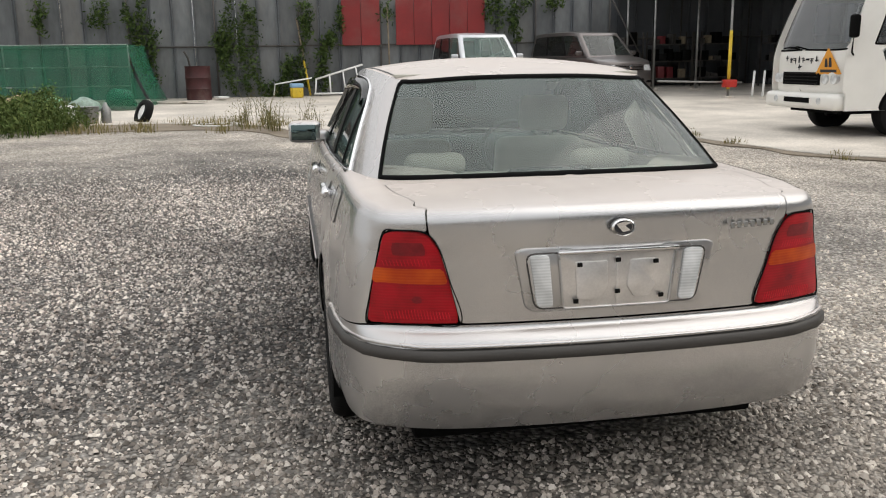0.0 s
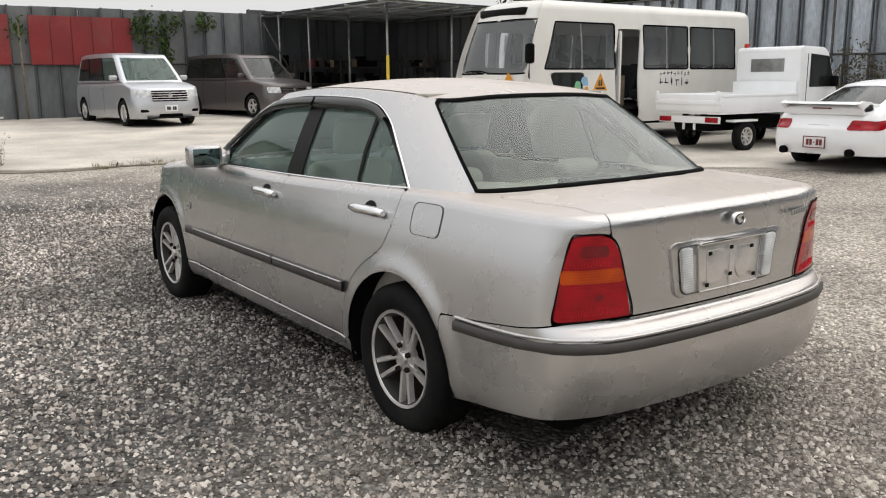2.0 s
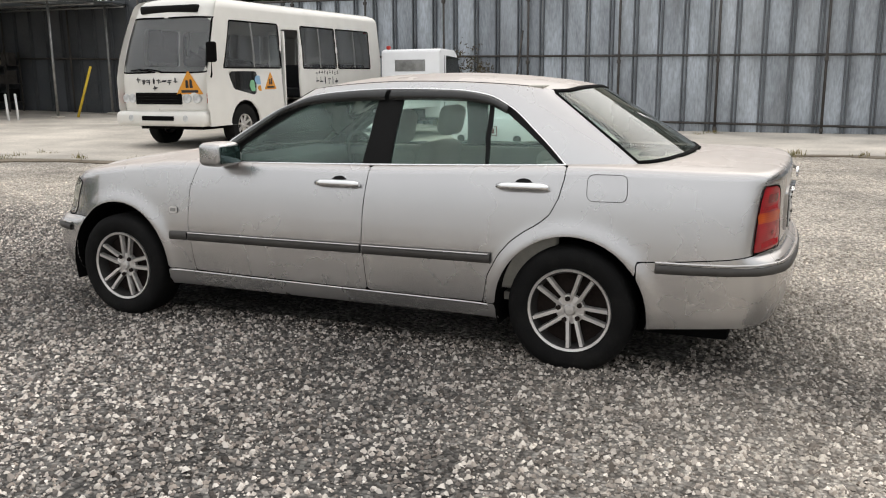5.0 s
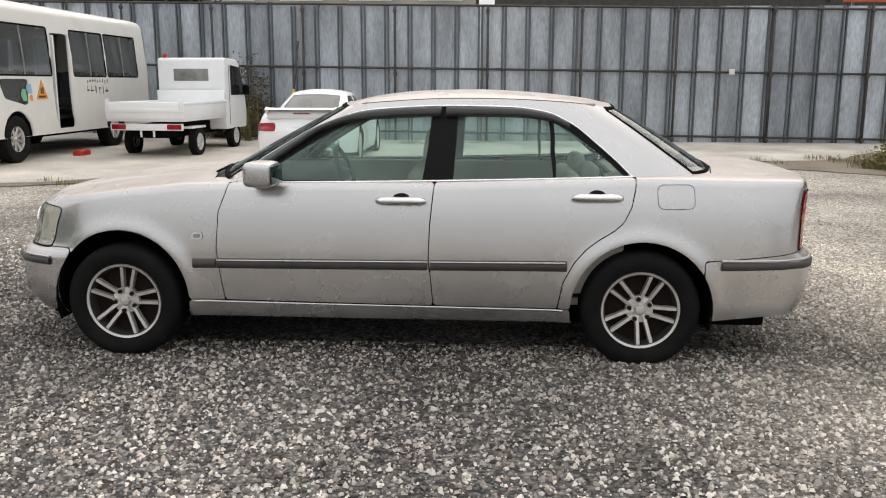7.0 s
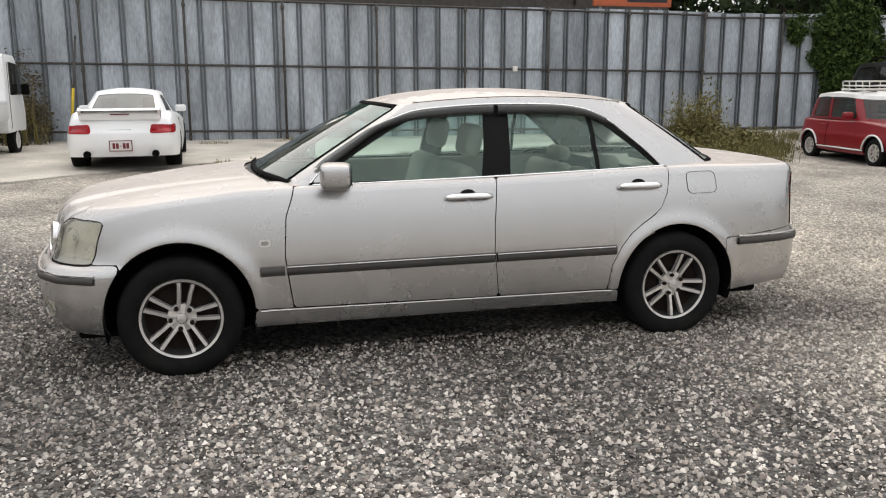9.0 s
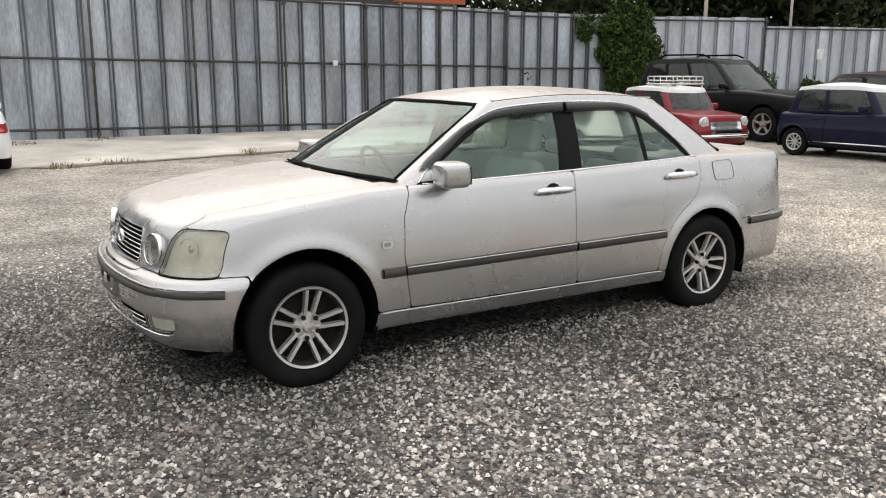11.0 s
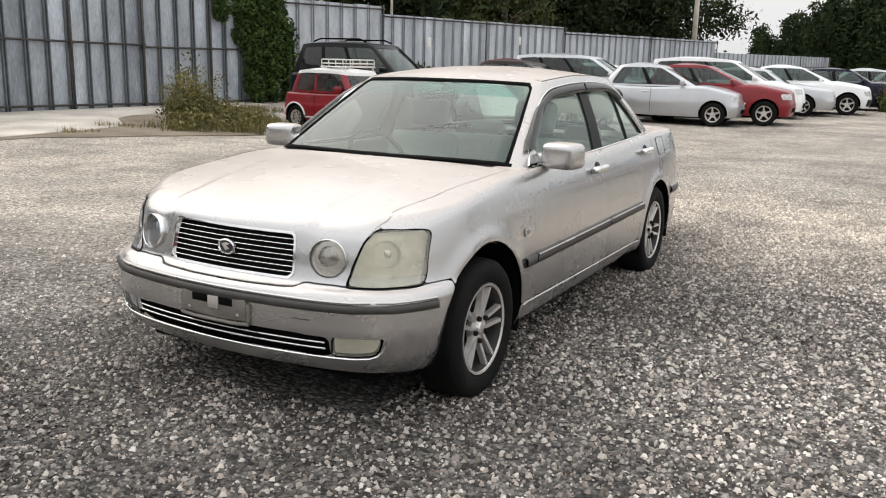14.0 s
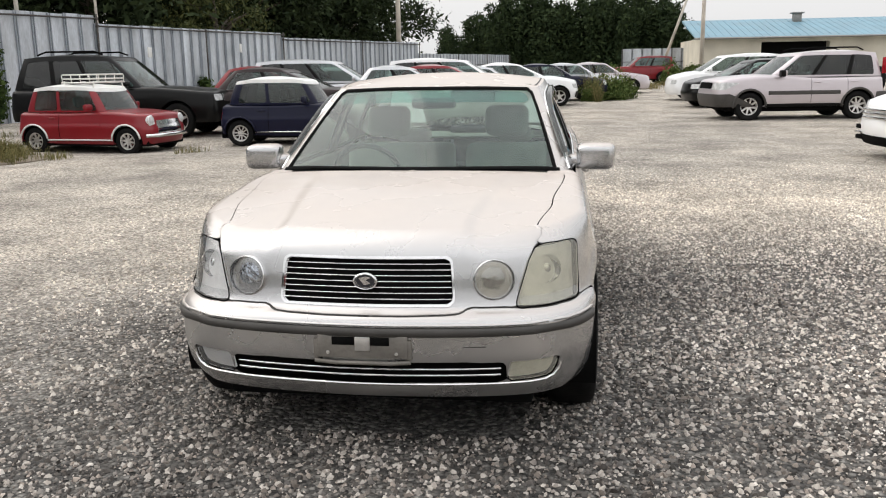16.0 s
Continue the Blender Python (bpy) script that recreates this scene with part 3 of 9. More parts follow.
class Skin:
    """A surface patch P(u, v) in metres, from which panels with any outline are cut."""

    def __init__(self, fn, u0, u1, v0, v1):
        self.fn, self.box = fn, (u0, u1, v0, v1)
        self.U, self.V = np.meshgrid(np.linspace(u0, u1, 420), np.linspace(v0, v1, 90), indexing="ij")
        self.G = fn(self.U, self.V)

    def find(self, pts, axes, window=None):
        """(u, v) of the points whose two named coordinates are given."""
        u0, u1, v0, v1 = self.box
        ok = np.ones(self.U.shape, bool) if window is None else (self.U >= window[0]) & (self.U <= window[1])
        A, B = self.G[..., axes[0]], self.G[..., axes[1]]
        out = []
        for a, b in pts:
            d = np.where(ok, (A - a) ** 2 + (B - b) ** 2, 9e9)
            i, j = np.unravel_index(d.argmin(), d.shape)
            u, v = self.U[i, j], self.V[i, j]
            for _ in range(4):
                e = 1e-3
                p, pu, pv = (self.fn(np.array([x]), np.array([y]))[0] for x, y in ((u, v), (u + e, v), (u, v + e)))
                J = np.array([[(pu - p)[axes[0]], (pv - p)[axes[0]]], [(pu - p)[axes[1]], (pv - p)[axes[1]]]]) / e
                if abs(np.linalg.det(J)) < 1e-4:
                    break
                st = np.linalg.solve(J, [a - p[axes[0]], b - p[axes[1]]])
                st = np.clip(st, -0.03, 0.03)
                u, v = np.clip(u + st[0], u0, u1), np.clip(v + st[1], v0, v1)
            out.append((u, v))
        return out

    def at(self, u, v, off=0.0):
        u, v = np.asarray(u, float), np.asarray(v, float)
        e = 2e-3
        u0, u1, v0, v1 = self.box
        p = self.fn(u, v)
        a = self.fn(np.clip(u + e, u0, u1), v) - self.fn(np.clip(u - e, u0, u1), v)
        b = self.fn(u, np.clip(v + e, v0, v1)) - self.fn(u, np.clip(v - e, v0, v1))
        n = np.cross(a, b)
        n = n / (np.linalg.norm(n, axis=-1, keepdims=True) + 1e-12) * self.flip
        if self.slope is not None:
            n = self.slope(p)
        return p + n * off, n

    flip, slope, rim_slope, fold_foot = 1, None, None, True

    def cut(self, loops, holes=(), step=0.02, off=0.0, thick=0.004, gap=0.0, mirror=False):
        """A panel inside the loops and outside the holes; its rim is folded in by thick."""
        u0, u1, v0, v1 = self.box
        if loops:
            L = np.vstack([np.array(l) for l in loops])
            u0, u1, v0, v1 = max(u0, L[:, 0].min() - step), min(u1, L[:, 0].max() + step), max(v0, L[:, 1].min() - step), min(v1, L[:, 1].max() + step)
        us, vs = ((lambda g: np.unique(np.clip(g, a, b).round(6)))(np.arange(math.floor(a / step), math.ceil(b / step) + 1) * step) for a, b in ((u0, u1), (v0, v1)))
        nu, nv = len(us), len(vs)
        U, V = np.meshgrid(us, vs, indexing="ij")
        D = np.full(U.shape, 1.0)
        if loops:
            D = np.max([sdf(l, U, V) for l in loops], 0)
        D = D - gap
        for h in holes:
            D = np.minimum(D, -sdf(h, U, V) - gap)
        D = np.where(np.abs(D) < 1e-5, 1e-5, D)
        ids, uv, faces = {}, [], []

        def vert(key, u, v):
            if key not in ids:
                ids[key] = len(uv)
                uv.append((u, v))
            return ids[key]

        I = D > 0
        for i in range(nu - 1):
            for j in range(nv - 1):
                c = [(i, j), (i + 1, j), (i + 1, j + 1), (i, j + 1)]
                s = [I[k] for k in c]
                if not any(s):
                    continue
                poly = []
                for k in range(4):
                    a, b = c[k], c[(k + 1) % 4]
                    if s[k]:
                        poly.append(vert(a, us[a[0]], vs[a[1]]))
                    if s[k] != s[(k + 1) % 4]:
                        a, b = min(a, b), max(a, b)
                        t = D[a] / (D[a] - D[b])
                        poly.append(vert((a, b), us[a[0]] + t * (us[b[0]] - us[a[0]]), vs[a[1]] + t * (vs[b[1]] - vs[a[1]])))
                if len(poly) > 2:
                    faces.append(poly)
        if not faces:
            return np.zeros((0, 3)), [], np.zeros((0, 3))
        uv = np.array(uv)
        P, N = self.at(uv[:, 0], uv[:, 1], off)
        if self.rim_slope is not None:
            rim_top = uv[:, 1] > self.box[3] - 1e-4
            N[rim_top] = self.rim_slope(P[rim_top])
        if self.flip < 0:
            faces = [f[::-1] for f in faces]
        if thick:
            count = {}
            for f in faces:
                for a, b in zip(f, f[1:] + f[:1]):
                    count[(a, b)] = 1
            sides = [(0, self.box[0]), (0, self.box[1]), (1, self.box[3])] + ([] if self.fold_foot else [(1, self.box[2])])
            meets = [np.abs(uv[:, k] - w) < 1e-5 for k, w in sides]
            edge = [(a, b) for a, b in count if (b, a) not in count and not any(q[a] and q[b] for q in meets)]
            base = len(P)
            rim = sorted({a for e in edge for a in e})
            idx = {a: base + k for k, a in enumerate(rim)}
            P = np.vstack([P, P[rim] - thick * N[rim]])
            N = np.vstack([N, N[rim]])
            faces = faces + [[b, a, idx[a], idx[b]] for a, b in edge]
        if mirror:
            P, N = P * (-1, 1, 1), N * (-1, 1, 1)
            faces = [f[::-1] for f in faces]
        return P, faces, N

    def strip(self, line, width, off=0.004, height=0.0, mirror=False, closed=False):
        """A raised band along a line of (u, v)."""
        L = np.array(line, float)
        if closed:
            L = np.vstack([L, L[0]])
        d = np.gradient(L, axis=0)
        if closed:
            d[0] = d[-1] = L[1] - L[-2]
        d /= np.linalg.norm(d, axis=1, keepdims=True) + 1e-9
        q = np.stack([-d[:, 1], d[:, 0]], 1) * width / 2
        ed = [(L - q, off - 0.004), (L - q * 0.75, off + height), (L + q * 0.75, off + height), (L + q, off - 0.004)]
        P = np.vstack([self.at(l[:, 0], l[:, 1], o)[0] for l, o in ed])
        n, faces = len(L), []
        for k in range(3):
            for i in range(n - 1):
                f = [k * n + i, k * n + i + 1, (k + 1) * n + i + 1, (k + 1) * n + i]
                faces.append(f if self.flip > 0 else f[::-1])
        if mirror:
            P = P * (-1, 1, 1)
            faces = [f[::-1] for f in faces]
        return P, faces, None


def joined(name, *raws):
    """One mesh from several pieces (points, faces, normals)."""
    P, F, N, k = [], [], [], 0
    for p, f, n in raws:
        if len(p) == 0:
            continue
        P.append(p)
        F += [[i + k for i in x] for x in f]
        N.append(n)
        k += len(p)
    if not P:
        return mesh_of(name, [], [])
    return mesh_of(name, np.vstack(P), F, np.vstack(N) if all(n is not None for n in N) else None)


class Car:
    """The smooth shell of a car: a band round the flanks (u along the outline from tail to nose, v upwards), a lid on the band,
    a greenhouse band and a roof. x > 0 is built, and mirrored for the other flank."""

    H, C, G = 0.7, 0.8, 0.45

    def __init__(self, plan, side, front, rear, zc, drop, zb, base, top, roof, corner=(-2.1, 1.8), rnd=0.07, crown=0.05, bulge=0.012, W=0.85, ridge=None, rnd_side=None, flare=None, rnd_front=None, turn=0.22):
        ends = [(-plan[1][0], plan[1][1])], [(-plan[-2][0], plan[-2][1])]
        pl = spline(ends[0] + list(plan) + ends[1], 4000)
        keep = np.flatnonzero(pl[:, 0] >= 0)
        pl = spline(pl[keep[0] : keep[-1] + 1 : 3], 900)
        pl[[0, -1], 0] = 0
        self.len = float(np.linalg.norm(np.diff(pl, axis=0), axis=1).sum())
        self.ss = np.linspace(0, self.len, 900)
        tg = np.gradient(pl, axis=0)
        tg /= np.linalg.norm(tg, axis=1, keepdims=True)
        nm = np.stack([tg[:, 1], -tg[:, 0]], 1)
        self.pl, self.nm = pl, nm
        fs, ff, fr = curve(side), curve(front), curve(rear)
        yk = pl[:, 1]
        sm = lambda a, b, x: (lambda t: t * t * (3 - 2 * t))(np.clip((x - a) / (b - a), 0, 1))
        wf, wr = sm(corner[1], corner[1] + turn, yk), sm(-corner[0], -corner[0] + 0.16, -yk)
        self.zc, self.dr = curve(zc), curve(drop)
        zbf = curve(zb)

        def Z(x, y):
            z = self.zc(y) - self.dr(y) * (np.abs(x) / W) ** 2.4
            return z + (ridge(x, y) if ridge else 0)

        self.Z = Z

        def inset(i, z):
            a, b, c = fs(z), ff(z), fr(z)
            return a * (1 - wf[i] - wr[i]) + b * wf[i] + c * wr[i]

        idx = np.arange(900)
        rs = rnd if rnd_side is None else rnd_side
        rf = rnd if rnd_front is None else rnd_front
        rnds = rs + (rf - rs) * wf + (rnd - rs) * wr
        zt = Z(pl[:, 0], pl[:, 1])
        for _ in range(6):
            xy = pl - nm * (inset(idx, zt) + rnds)[:, None]
            xy[:, 0] = np.maximum(xy[:, 0], 0)
            zt = Z(xy[:, 0], xy[:, 1])
        self.T = np.column_stack([xy, zt])
        self.T[0, 0] = self.T[-1, 0] = 0
        zbot = zbf(yk)
        H, C, G = self.H, self.C, self.G

        def lerp(tab, s):
            s = np.clip(s, 0, self.len)
            return np.stack([np.interp(s, self.ss, tab[:, k]) for k in range(tab.shape[1])], -1) if tab.ndim > 1 else np.interp(s, self.ss, tab)

        tab_i = np.column_stack([wf, wr, zt, zbot])

        def band(s, v):
            p, n, w = lerp(pl, s), lerp(nm, s), lerp(tab_i, s)
            n = n / np.linalg.norm(n, axis=-1, keepdims=True)
            f, r, t, b = (w[..., k] for k in range(4))
            z = b + (t - b) * v / H
            d = fs(z) * (1 - f - r) + ff(z) * f + fr(z) * r
            rn = rs + (rf - rs) * f + (rnd - rs) * r
            q = np.clip((z - (t - rn * 1.3)) / (rn * 1.3), 0, 1)
            d = d + rn * (1 - np.sqrt(np.maximum(0, 1 - q * q)))
            if flare is not None:
                d = d - flare(p[..., 1], z) * (1 - f - r)
            xy = p - n * d[..., None]
            return np.stack([np.maximum(xy[..., 0], 0), xy[..., 1], z], -1)

        under = self.T.copy()
        under[:, :2] += nm * 0.003
        under[:, 0] = np.maximum(under[:, 0], 0)

        def lid(s, c):
            t = lerp(under, s)
            k = c / C
            x, y = t[..., 0] * (1 - k), t[..., 1] * (1 - 0.07 * k)
            return np.stack([x, y, Z(x, y) - 0.002 * np.exp(-((c / 0.006) ** 2))], -1)

        self.band, self.lid = Skin(band, 0, self.len, 0, H), Skin(lid, 0, self.len, 0, C)

        def up(p):
            e = 4e-3
            x, y = p[..., 0], p[..., 1]
            n = np.stack([-(Z(x + e, y) - Z(x - e, y)) / (2 * e), -(Z(x, y + e) - Z(x, y - e)) / (2 * e), np.ones_like(x)], -1)
            return n / np.linalg.norm(n, axis=-1, keepdims=True)

        self.lid.slope = self.band.rim_slope = up
        self.lid.fold_foot = False
        B, R = np.array(base, float), np.array(top, float)
        knots = (B + R) / 2
        pk = np.column_stack([B, R])
        flipx = np.array([-1, 1, 1, -1, 1, 1.0])
        pk = spline(np.vstack([pk[1] * flipx, pk, pk[-2] * flipx]), 3000)
        keep = np.flatnonzero(pk[:, 0] >= 0)
        pk = spline(pk[keep[0] : keep[-1] + 1 : 3], 600)
        B, R = pk[:, :3], pk[:, 3:]
        mid = (B + R) / 2
        gl = float(np.linalg.norm(np.diff(mid, axis=0), axis=1).sum())
        gs = np.r_[0, np.cumsum(np.linalg.norm(np.diff(mid, axis=0), axis=1))]
        tm = np.gradient(mid, axis=0)
        out = np.stack([tm[:, 1], -tm[:, 0], 0 * tm[:, 0]], 1)
        out /= np.linalg.norm(out, axis=1, keepdims=True)
        self.glen = gl
        B[[0, -1], 0] = R[[0, -1], 0] = 0

        def gi(tab, s):
            return np.stack([np.interp(np.clip(s, 0, gl), gs, tab[:, j]) for j in range(3)], -1)

        def house(s, v):
            t = (v / G)[..., None]
            p = gi(B, s) * (1 - t) + gi(R, s) * t + gi(out, s) * (4 * bulge * t * (1 - t))
            p[..., 0] = np.maximum(p[..., 0], 0)
            return p

        rz = curve(roof)
        self.gk = [float(gs[np.linalg.norm(mid - q, axis=1).argmin()]) for q in knots]

        def roofz(s, c):
            t = gi(R, s)
            kk = c / C
            x, y = t[..., 0] * (1 - kk), t[..., 1] + (np.clip(t[..., 1], R[0, 1] + 0.12, R[-1, 1] - 0.12) - t[..., 1]) * kk
            e = 1 - (1 - kk) ** 2.2
            zz = t[..., 2] * (1 - e) + np.maximum(rz(y), t[..., 2]) * e
            return np.stack([x, y, zz], -1)

        self.house, self.roof = Skin(house, 0, gl, 0, G), Skin(roofz, 0, gl, 0, C)

    def S(self, y):
        """u of a point on the flank at y."""
        i = np.argsort(self.pl[:, 1])
        return float(np.interp(y, self.pl[i, 1], self.ss[i]))

    def side(self, pts):
        return self.band.find(pts, (1, 2), (self.S(-9), self.S(9)))

    def gside(self, pts):
        return self.house.find(pts, (1, 2), (self.glen * 0.17, self.glen * 0.83))

    def nose(self, pts):
        return self.band.find(pts, (0, 2), (self.len * 0.72, self.len))

    def tail(self, pts):
        return self.band.find(pts, (0, 2), (0, self.len * 0.28))


def both(skin, *a, **k):
    return [skin.cut(*a, **k), skin.cut(*a, mirror=True, **k)]


def arc(y, z, r, n=28):
    return [(y + r * math.cos(a), z + r * math.sin(a)) for a in np.linspace(0, 2 * math.pi, n, endpoint=False)]


TYRES = {}


def wheel(r, width, rim, style, parent, m, big=True):
    """A wheel whose outer face looks to -x: tyre, rim with spokes, hub and brake disc."""
    key = (r, width, rim, style)
    if key not in TYRES:
        w = width / 2
        seg = 56 if big else 28
        tyre = lathe([(rim - 0.005, -w * 0.8), (rim + 0.01, -w * 0.95), ((r + rim) / 2, -w * 1.05), (r - 0.02, -w * 0.95), (r - 0.004, -w * 0.75), (r, -w * 0.4), (r, w * 0.4),
                      (r - 0.004, w * 0.75), (r - 0.02, w * 0.95), ((r + rim) / 2, w * 1.05), (rim + 0.01, w * 0.95), (rim - 0.005, w * 0.8)], seg)
        barrel = lathe([(rim, -w * 0.82), (rim - 0.004, -w * 0.9), (rim - 0.018, -w * 0.86), (rim - 0.026, -w * 0.6), (rim - 0.04, w * 0.8)], seg)
        bm = bmesh.new()
        n = {"twin": 5, "five": 5, "steel": 8, "cap": 7}[style]
        hub = rim * 0.2
        for k in range(n):
            ang = 2 * math.pi * k / n
            c, s_ = math.cos(ang), math.sin(ang)
            for da in ((-1, 1) if style == "twin" else (0,)):
                hw0, hw1 = (0.013, 0.0135) if style == "twin" else (rim * 0.13, rim * 0.1)
                rows = []
                for rad, hw, x, lat in ((hub * 0.5, hw0, -w * 0.62, 0.017), (rim * 0.55, hw0 * 0.95, -w * 0.76, 0.026), (rim - 0.012, hw1, -w * 0.86, 0.036)):
                    rows.append([bm.verts.new((xx, rad * c - (o + da * lat) * s_, rad * s_ + (o + da * lat) * c)) for o, xx in ((-hw, x + 0.022), (-hw * 0.65, x), (hw * 0.65, x), (hw, x + 0.022))])
                for A, B in zip(rows, rows[1:]):
                    for j in range(3):
                        bm.faces.new((A[j], A[j + 1], B[j + 1], B[j]))
        bmesh.ops.recalc_face_normals(bm, faces=bm.faces)
        for f in bm.faces:
            if f.normal.x > 0.2:
                f.normal_flip()
        smooth(bm, 50)
        spokes = bm
        cap = lathe([(0.0001, -w * 0.8), (hub * 0.55, -w * 0.78), (hub * 0.68, -w * 0.7), (hub * 0.72, -w * 0.64), (hub * 1.75, -w * 0.60), (hub * 1.8, -w * 0.4)], 24)
        disc = lathe([(0.02, -w * 0.25), (rim * 0.86, -w * 0.25), (rim * 0.86, -w * 0.1), (rim - 0.03, -w * 0.05), (rim - 0.03, 0)], 28)
        meshes = {}
        for nm_, bmm in (("tyre", tyre), ("rim", barrel), ("spokes", spokes), ("hub_cap", cap), ("brake_disc", disc)):
            me = bpy.data.meshes.new(nm_)
            bmm.to_mesh(me)
            bmm.free()
            meshes[nm_] = me
        if big:
            lip = lathe([(rim + 0.002, -w * 0.8), (rim - 0.002, -w * 0.93), (rim - 0.013, -w * 0.9), (rim - 0.018, -w * 0.8)], seg)
            me = bpy.data.meshes.new("rim_lip")
            lip.to_mesh(me)
            lip.free()
            meshes["rim_lip"] = me
            nut = lathe([(0.0001, -0.012), (0.009, -0.012), (0.0125, -0.006), (0.0125, 0.004)], 6)
            me = bpy.data.meshes.new("wheel_nut")
            nut.to_mesh(me)
            nut.free()
            meshes["wheel_nut"] = me
        TYRES[key] = meshes
    t = TYRES[key]
    w = part("wheel", t["tyre"], "rubber", parent, m=m)
    part("rim", t["rim"], "rimdark" if big else "alloy", w)
    part("spokes", t["spokes"], "alloy", w)
    part("hub_cap", t["hub_cap"], "alloy", w)
    part("brake_disc", t["brake_disc"], "disc", w)
    if "wheel_nut" in t:
        part("rim_lip", t["rim_lip"], "alloy", w)
        for k in range(5):
            a = 2 * math.pi * (k + 0.5) / 5
            part("wheel_nut", t["wheel_nut"], "disc", w, m=pose(-width * 0.37, rim * 0.27 * math.cos(a), rim * 0.27 * math.sin(a)))
    return w


def seat(parent, x, y, z, material="seat", wide=0.48, head=True, low=False):
    """A car seat: cushion, backrest and headrest."""
    t = pose(x, y, z)
    part("seat_cushion", box(-wide / 2, wide / 2, -0.25, 0.28, -0.02, 0.16, 0.05, 3), material, parent, m=t)
    part("backrest", box(-wide / 2, wide / 2, -0.06, 0.07, 0, 0.58, 0.055, 3), material, parent, m=t @ pose(0, -0.26, 0.1, 16))
    if head:
        part("headrest", box(-0.13, 0.13, -0.05, 0.05, 0, 0.1 if low else 0.19, 0.045, 3), material, parent, m=t @ pose(0, -0.455, 0.66 if low else 0.70, 12))


def ground_z(x, y):
    sp = lambda t: 0.5 * (t + math.sqrt(t * t + 1.0)) - 0.1
    return max(0.0, 0.0075 * sp(x - 2.5) + 0.018 * sp(y - 3.0) - 0.004) + 0.008 * max(0.0, -y - 12) - 0.11 * math.exp(-(((x - 8.4) / 2.2) ** 2) - ((y + 10.6) / 1.6) ** 2)


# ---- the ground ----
def shade_stain_mask(n, l, tc):
    """Random blotches, plus the car's soft shade and stains, painted round it."""
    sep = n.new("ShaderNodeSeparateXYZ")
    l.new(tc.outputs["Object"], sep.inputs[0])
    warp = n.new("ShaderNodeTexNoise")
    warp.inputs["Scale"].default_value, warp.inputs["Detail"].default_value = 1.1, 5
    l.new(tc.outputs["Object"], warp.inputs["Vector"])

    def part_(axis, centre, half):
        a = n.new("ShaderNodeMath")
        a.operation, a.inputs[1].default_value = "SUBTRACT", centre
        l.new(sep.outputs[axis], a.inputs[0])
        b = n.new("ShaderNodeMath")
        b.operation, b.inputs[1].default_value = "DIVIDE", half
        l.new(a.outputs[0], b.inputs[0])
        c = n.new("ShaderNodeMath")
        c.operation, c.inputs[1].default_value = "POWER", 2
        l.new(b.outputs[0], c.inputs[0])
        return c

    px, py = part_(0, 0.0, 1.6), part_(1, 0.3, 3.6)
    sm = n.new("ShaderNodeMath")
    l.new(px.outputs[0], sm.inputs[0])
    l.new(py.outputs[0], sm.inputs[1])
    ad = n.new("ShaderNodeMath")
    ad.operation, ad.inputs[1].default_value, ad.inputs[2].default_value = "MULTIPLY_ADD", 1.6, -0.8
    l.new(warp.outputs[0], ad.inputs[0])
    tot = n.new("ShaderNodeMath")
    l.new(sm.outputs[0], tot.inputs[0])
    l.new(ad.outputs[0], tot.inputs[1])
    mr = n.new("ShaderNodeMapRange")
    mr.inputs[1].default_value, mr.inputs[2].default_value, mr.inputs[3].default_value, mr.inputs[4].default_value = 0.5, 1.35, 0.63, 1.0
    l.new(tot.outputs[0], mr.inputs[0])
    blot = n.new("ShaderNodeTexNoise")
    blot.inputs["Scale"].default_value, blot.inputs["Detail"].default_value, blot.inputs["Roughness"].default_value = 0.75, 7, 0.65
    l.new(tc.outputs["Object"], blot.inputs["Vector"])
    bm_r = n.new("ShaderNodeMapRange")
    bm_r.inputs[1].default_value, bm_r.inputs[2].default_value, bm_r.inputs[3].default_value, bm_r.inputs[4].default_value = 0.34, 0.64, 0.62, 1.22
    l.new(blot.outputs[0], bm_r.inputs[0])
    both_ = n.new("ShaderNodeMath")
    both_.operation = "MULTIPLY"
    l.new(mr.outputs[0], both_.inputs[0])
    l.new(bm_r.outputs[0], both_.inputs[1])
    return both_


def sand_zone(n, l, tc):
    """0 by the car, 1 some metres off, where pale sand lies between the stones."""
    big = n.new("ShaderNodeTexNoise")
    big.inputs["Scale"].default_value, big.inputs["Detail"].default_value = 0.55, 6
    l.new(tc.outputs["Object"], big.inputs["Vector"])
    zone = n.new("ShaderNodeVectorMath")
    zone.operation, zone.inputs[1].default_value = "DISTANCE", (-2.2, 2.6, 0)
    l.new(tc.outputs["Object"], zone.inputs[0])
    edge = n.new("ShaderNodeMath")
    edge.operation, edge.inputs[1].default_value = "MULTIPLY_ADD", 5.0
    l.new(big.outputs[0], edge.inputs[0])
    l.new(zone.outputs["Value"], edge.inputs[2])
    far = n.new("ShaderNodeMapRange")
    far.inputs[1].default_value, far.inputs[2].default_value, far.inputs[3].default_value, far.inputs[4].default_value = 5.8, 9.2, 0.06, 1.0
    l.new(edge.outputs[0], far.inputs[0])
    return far


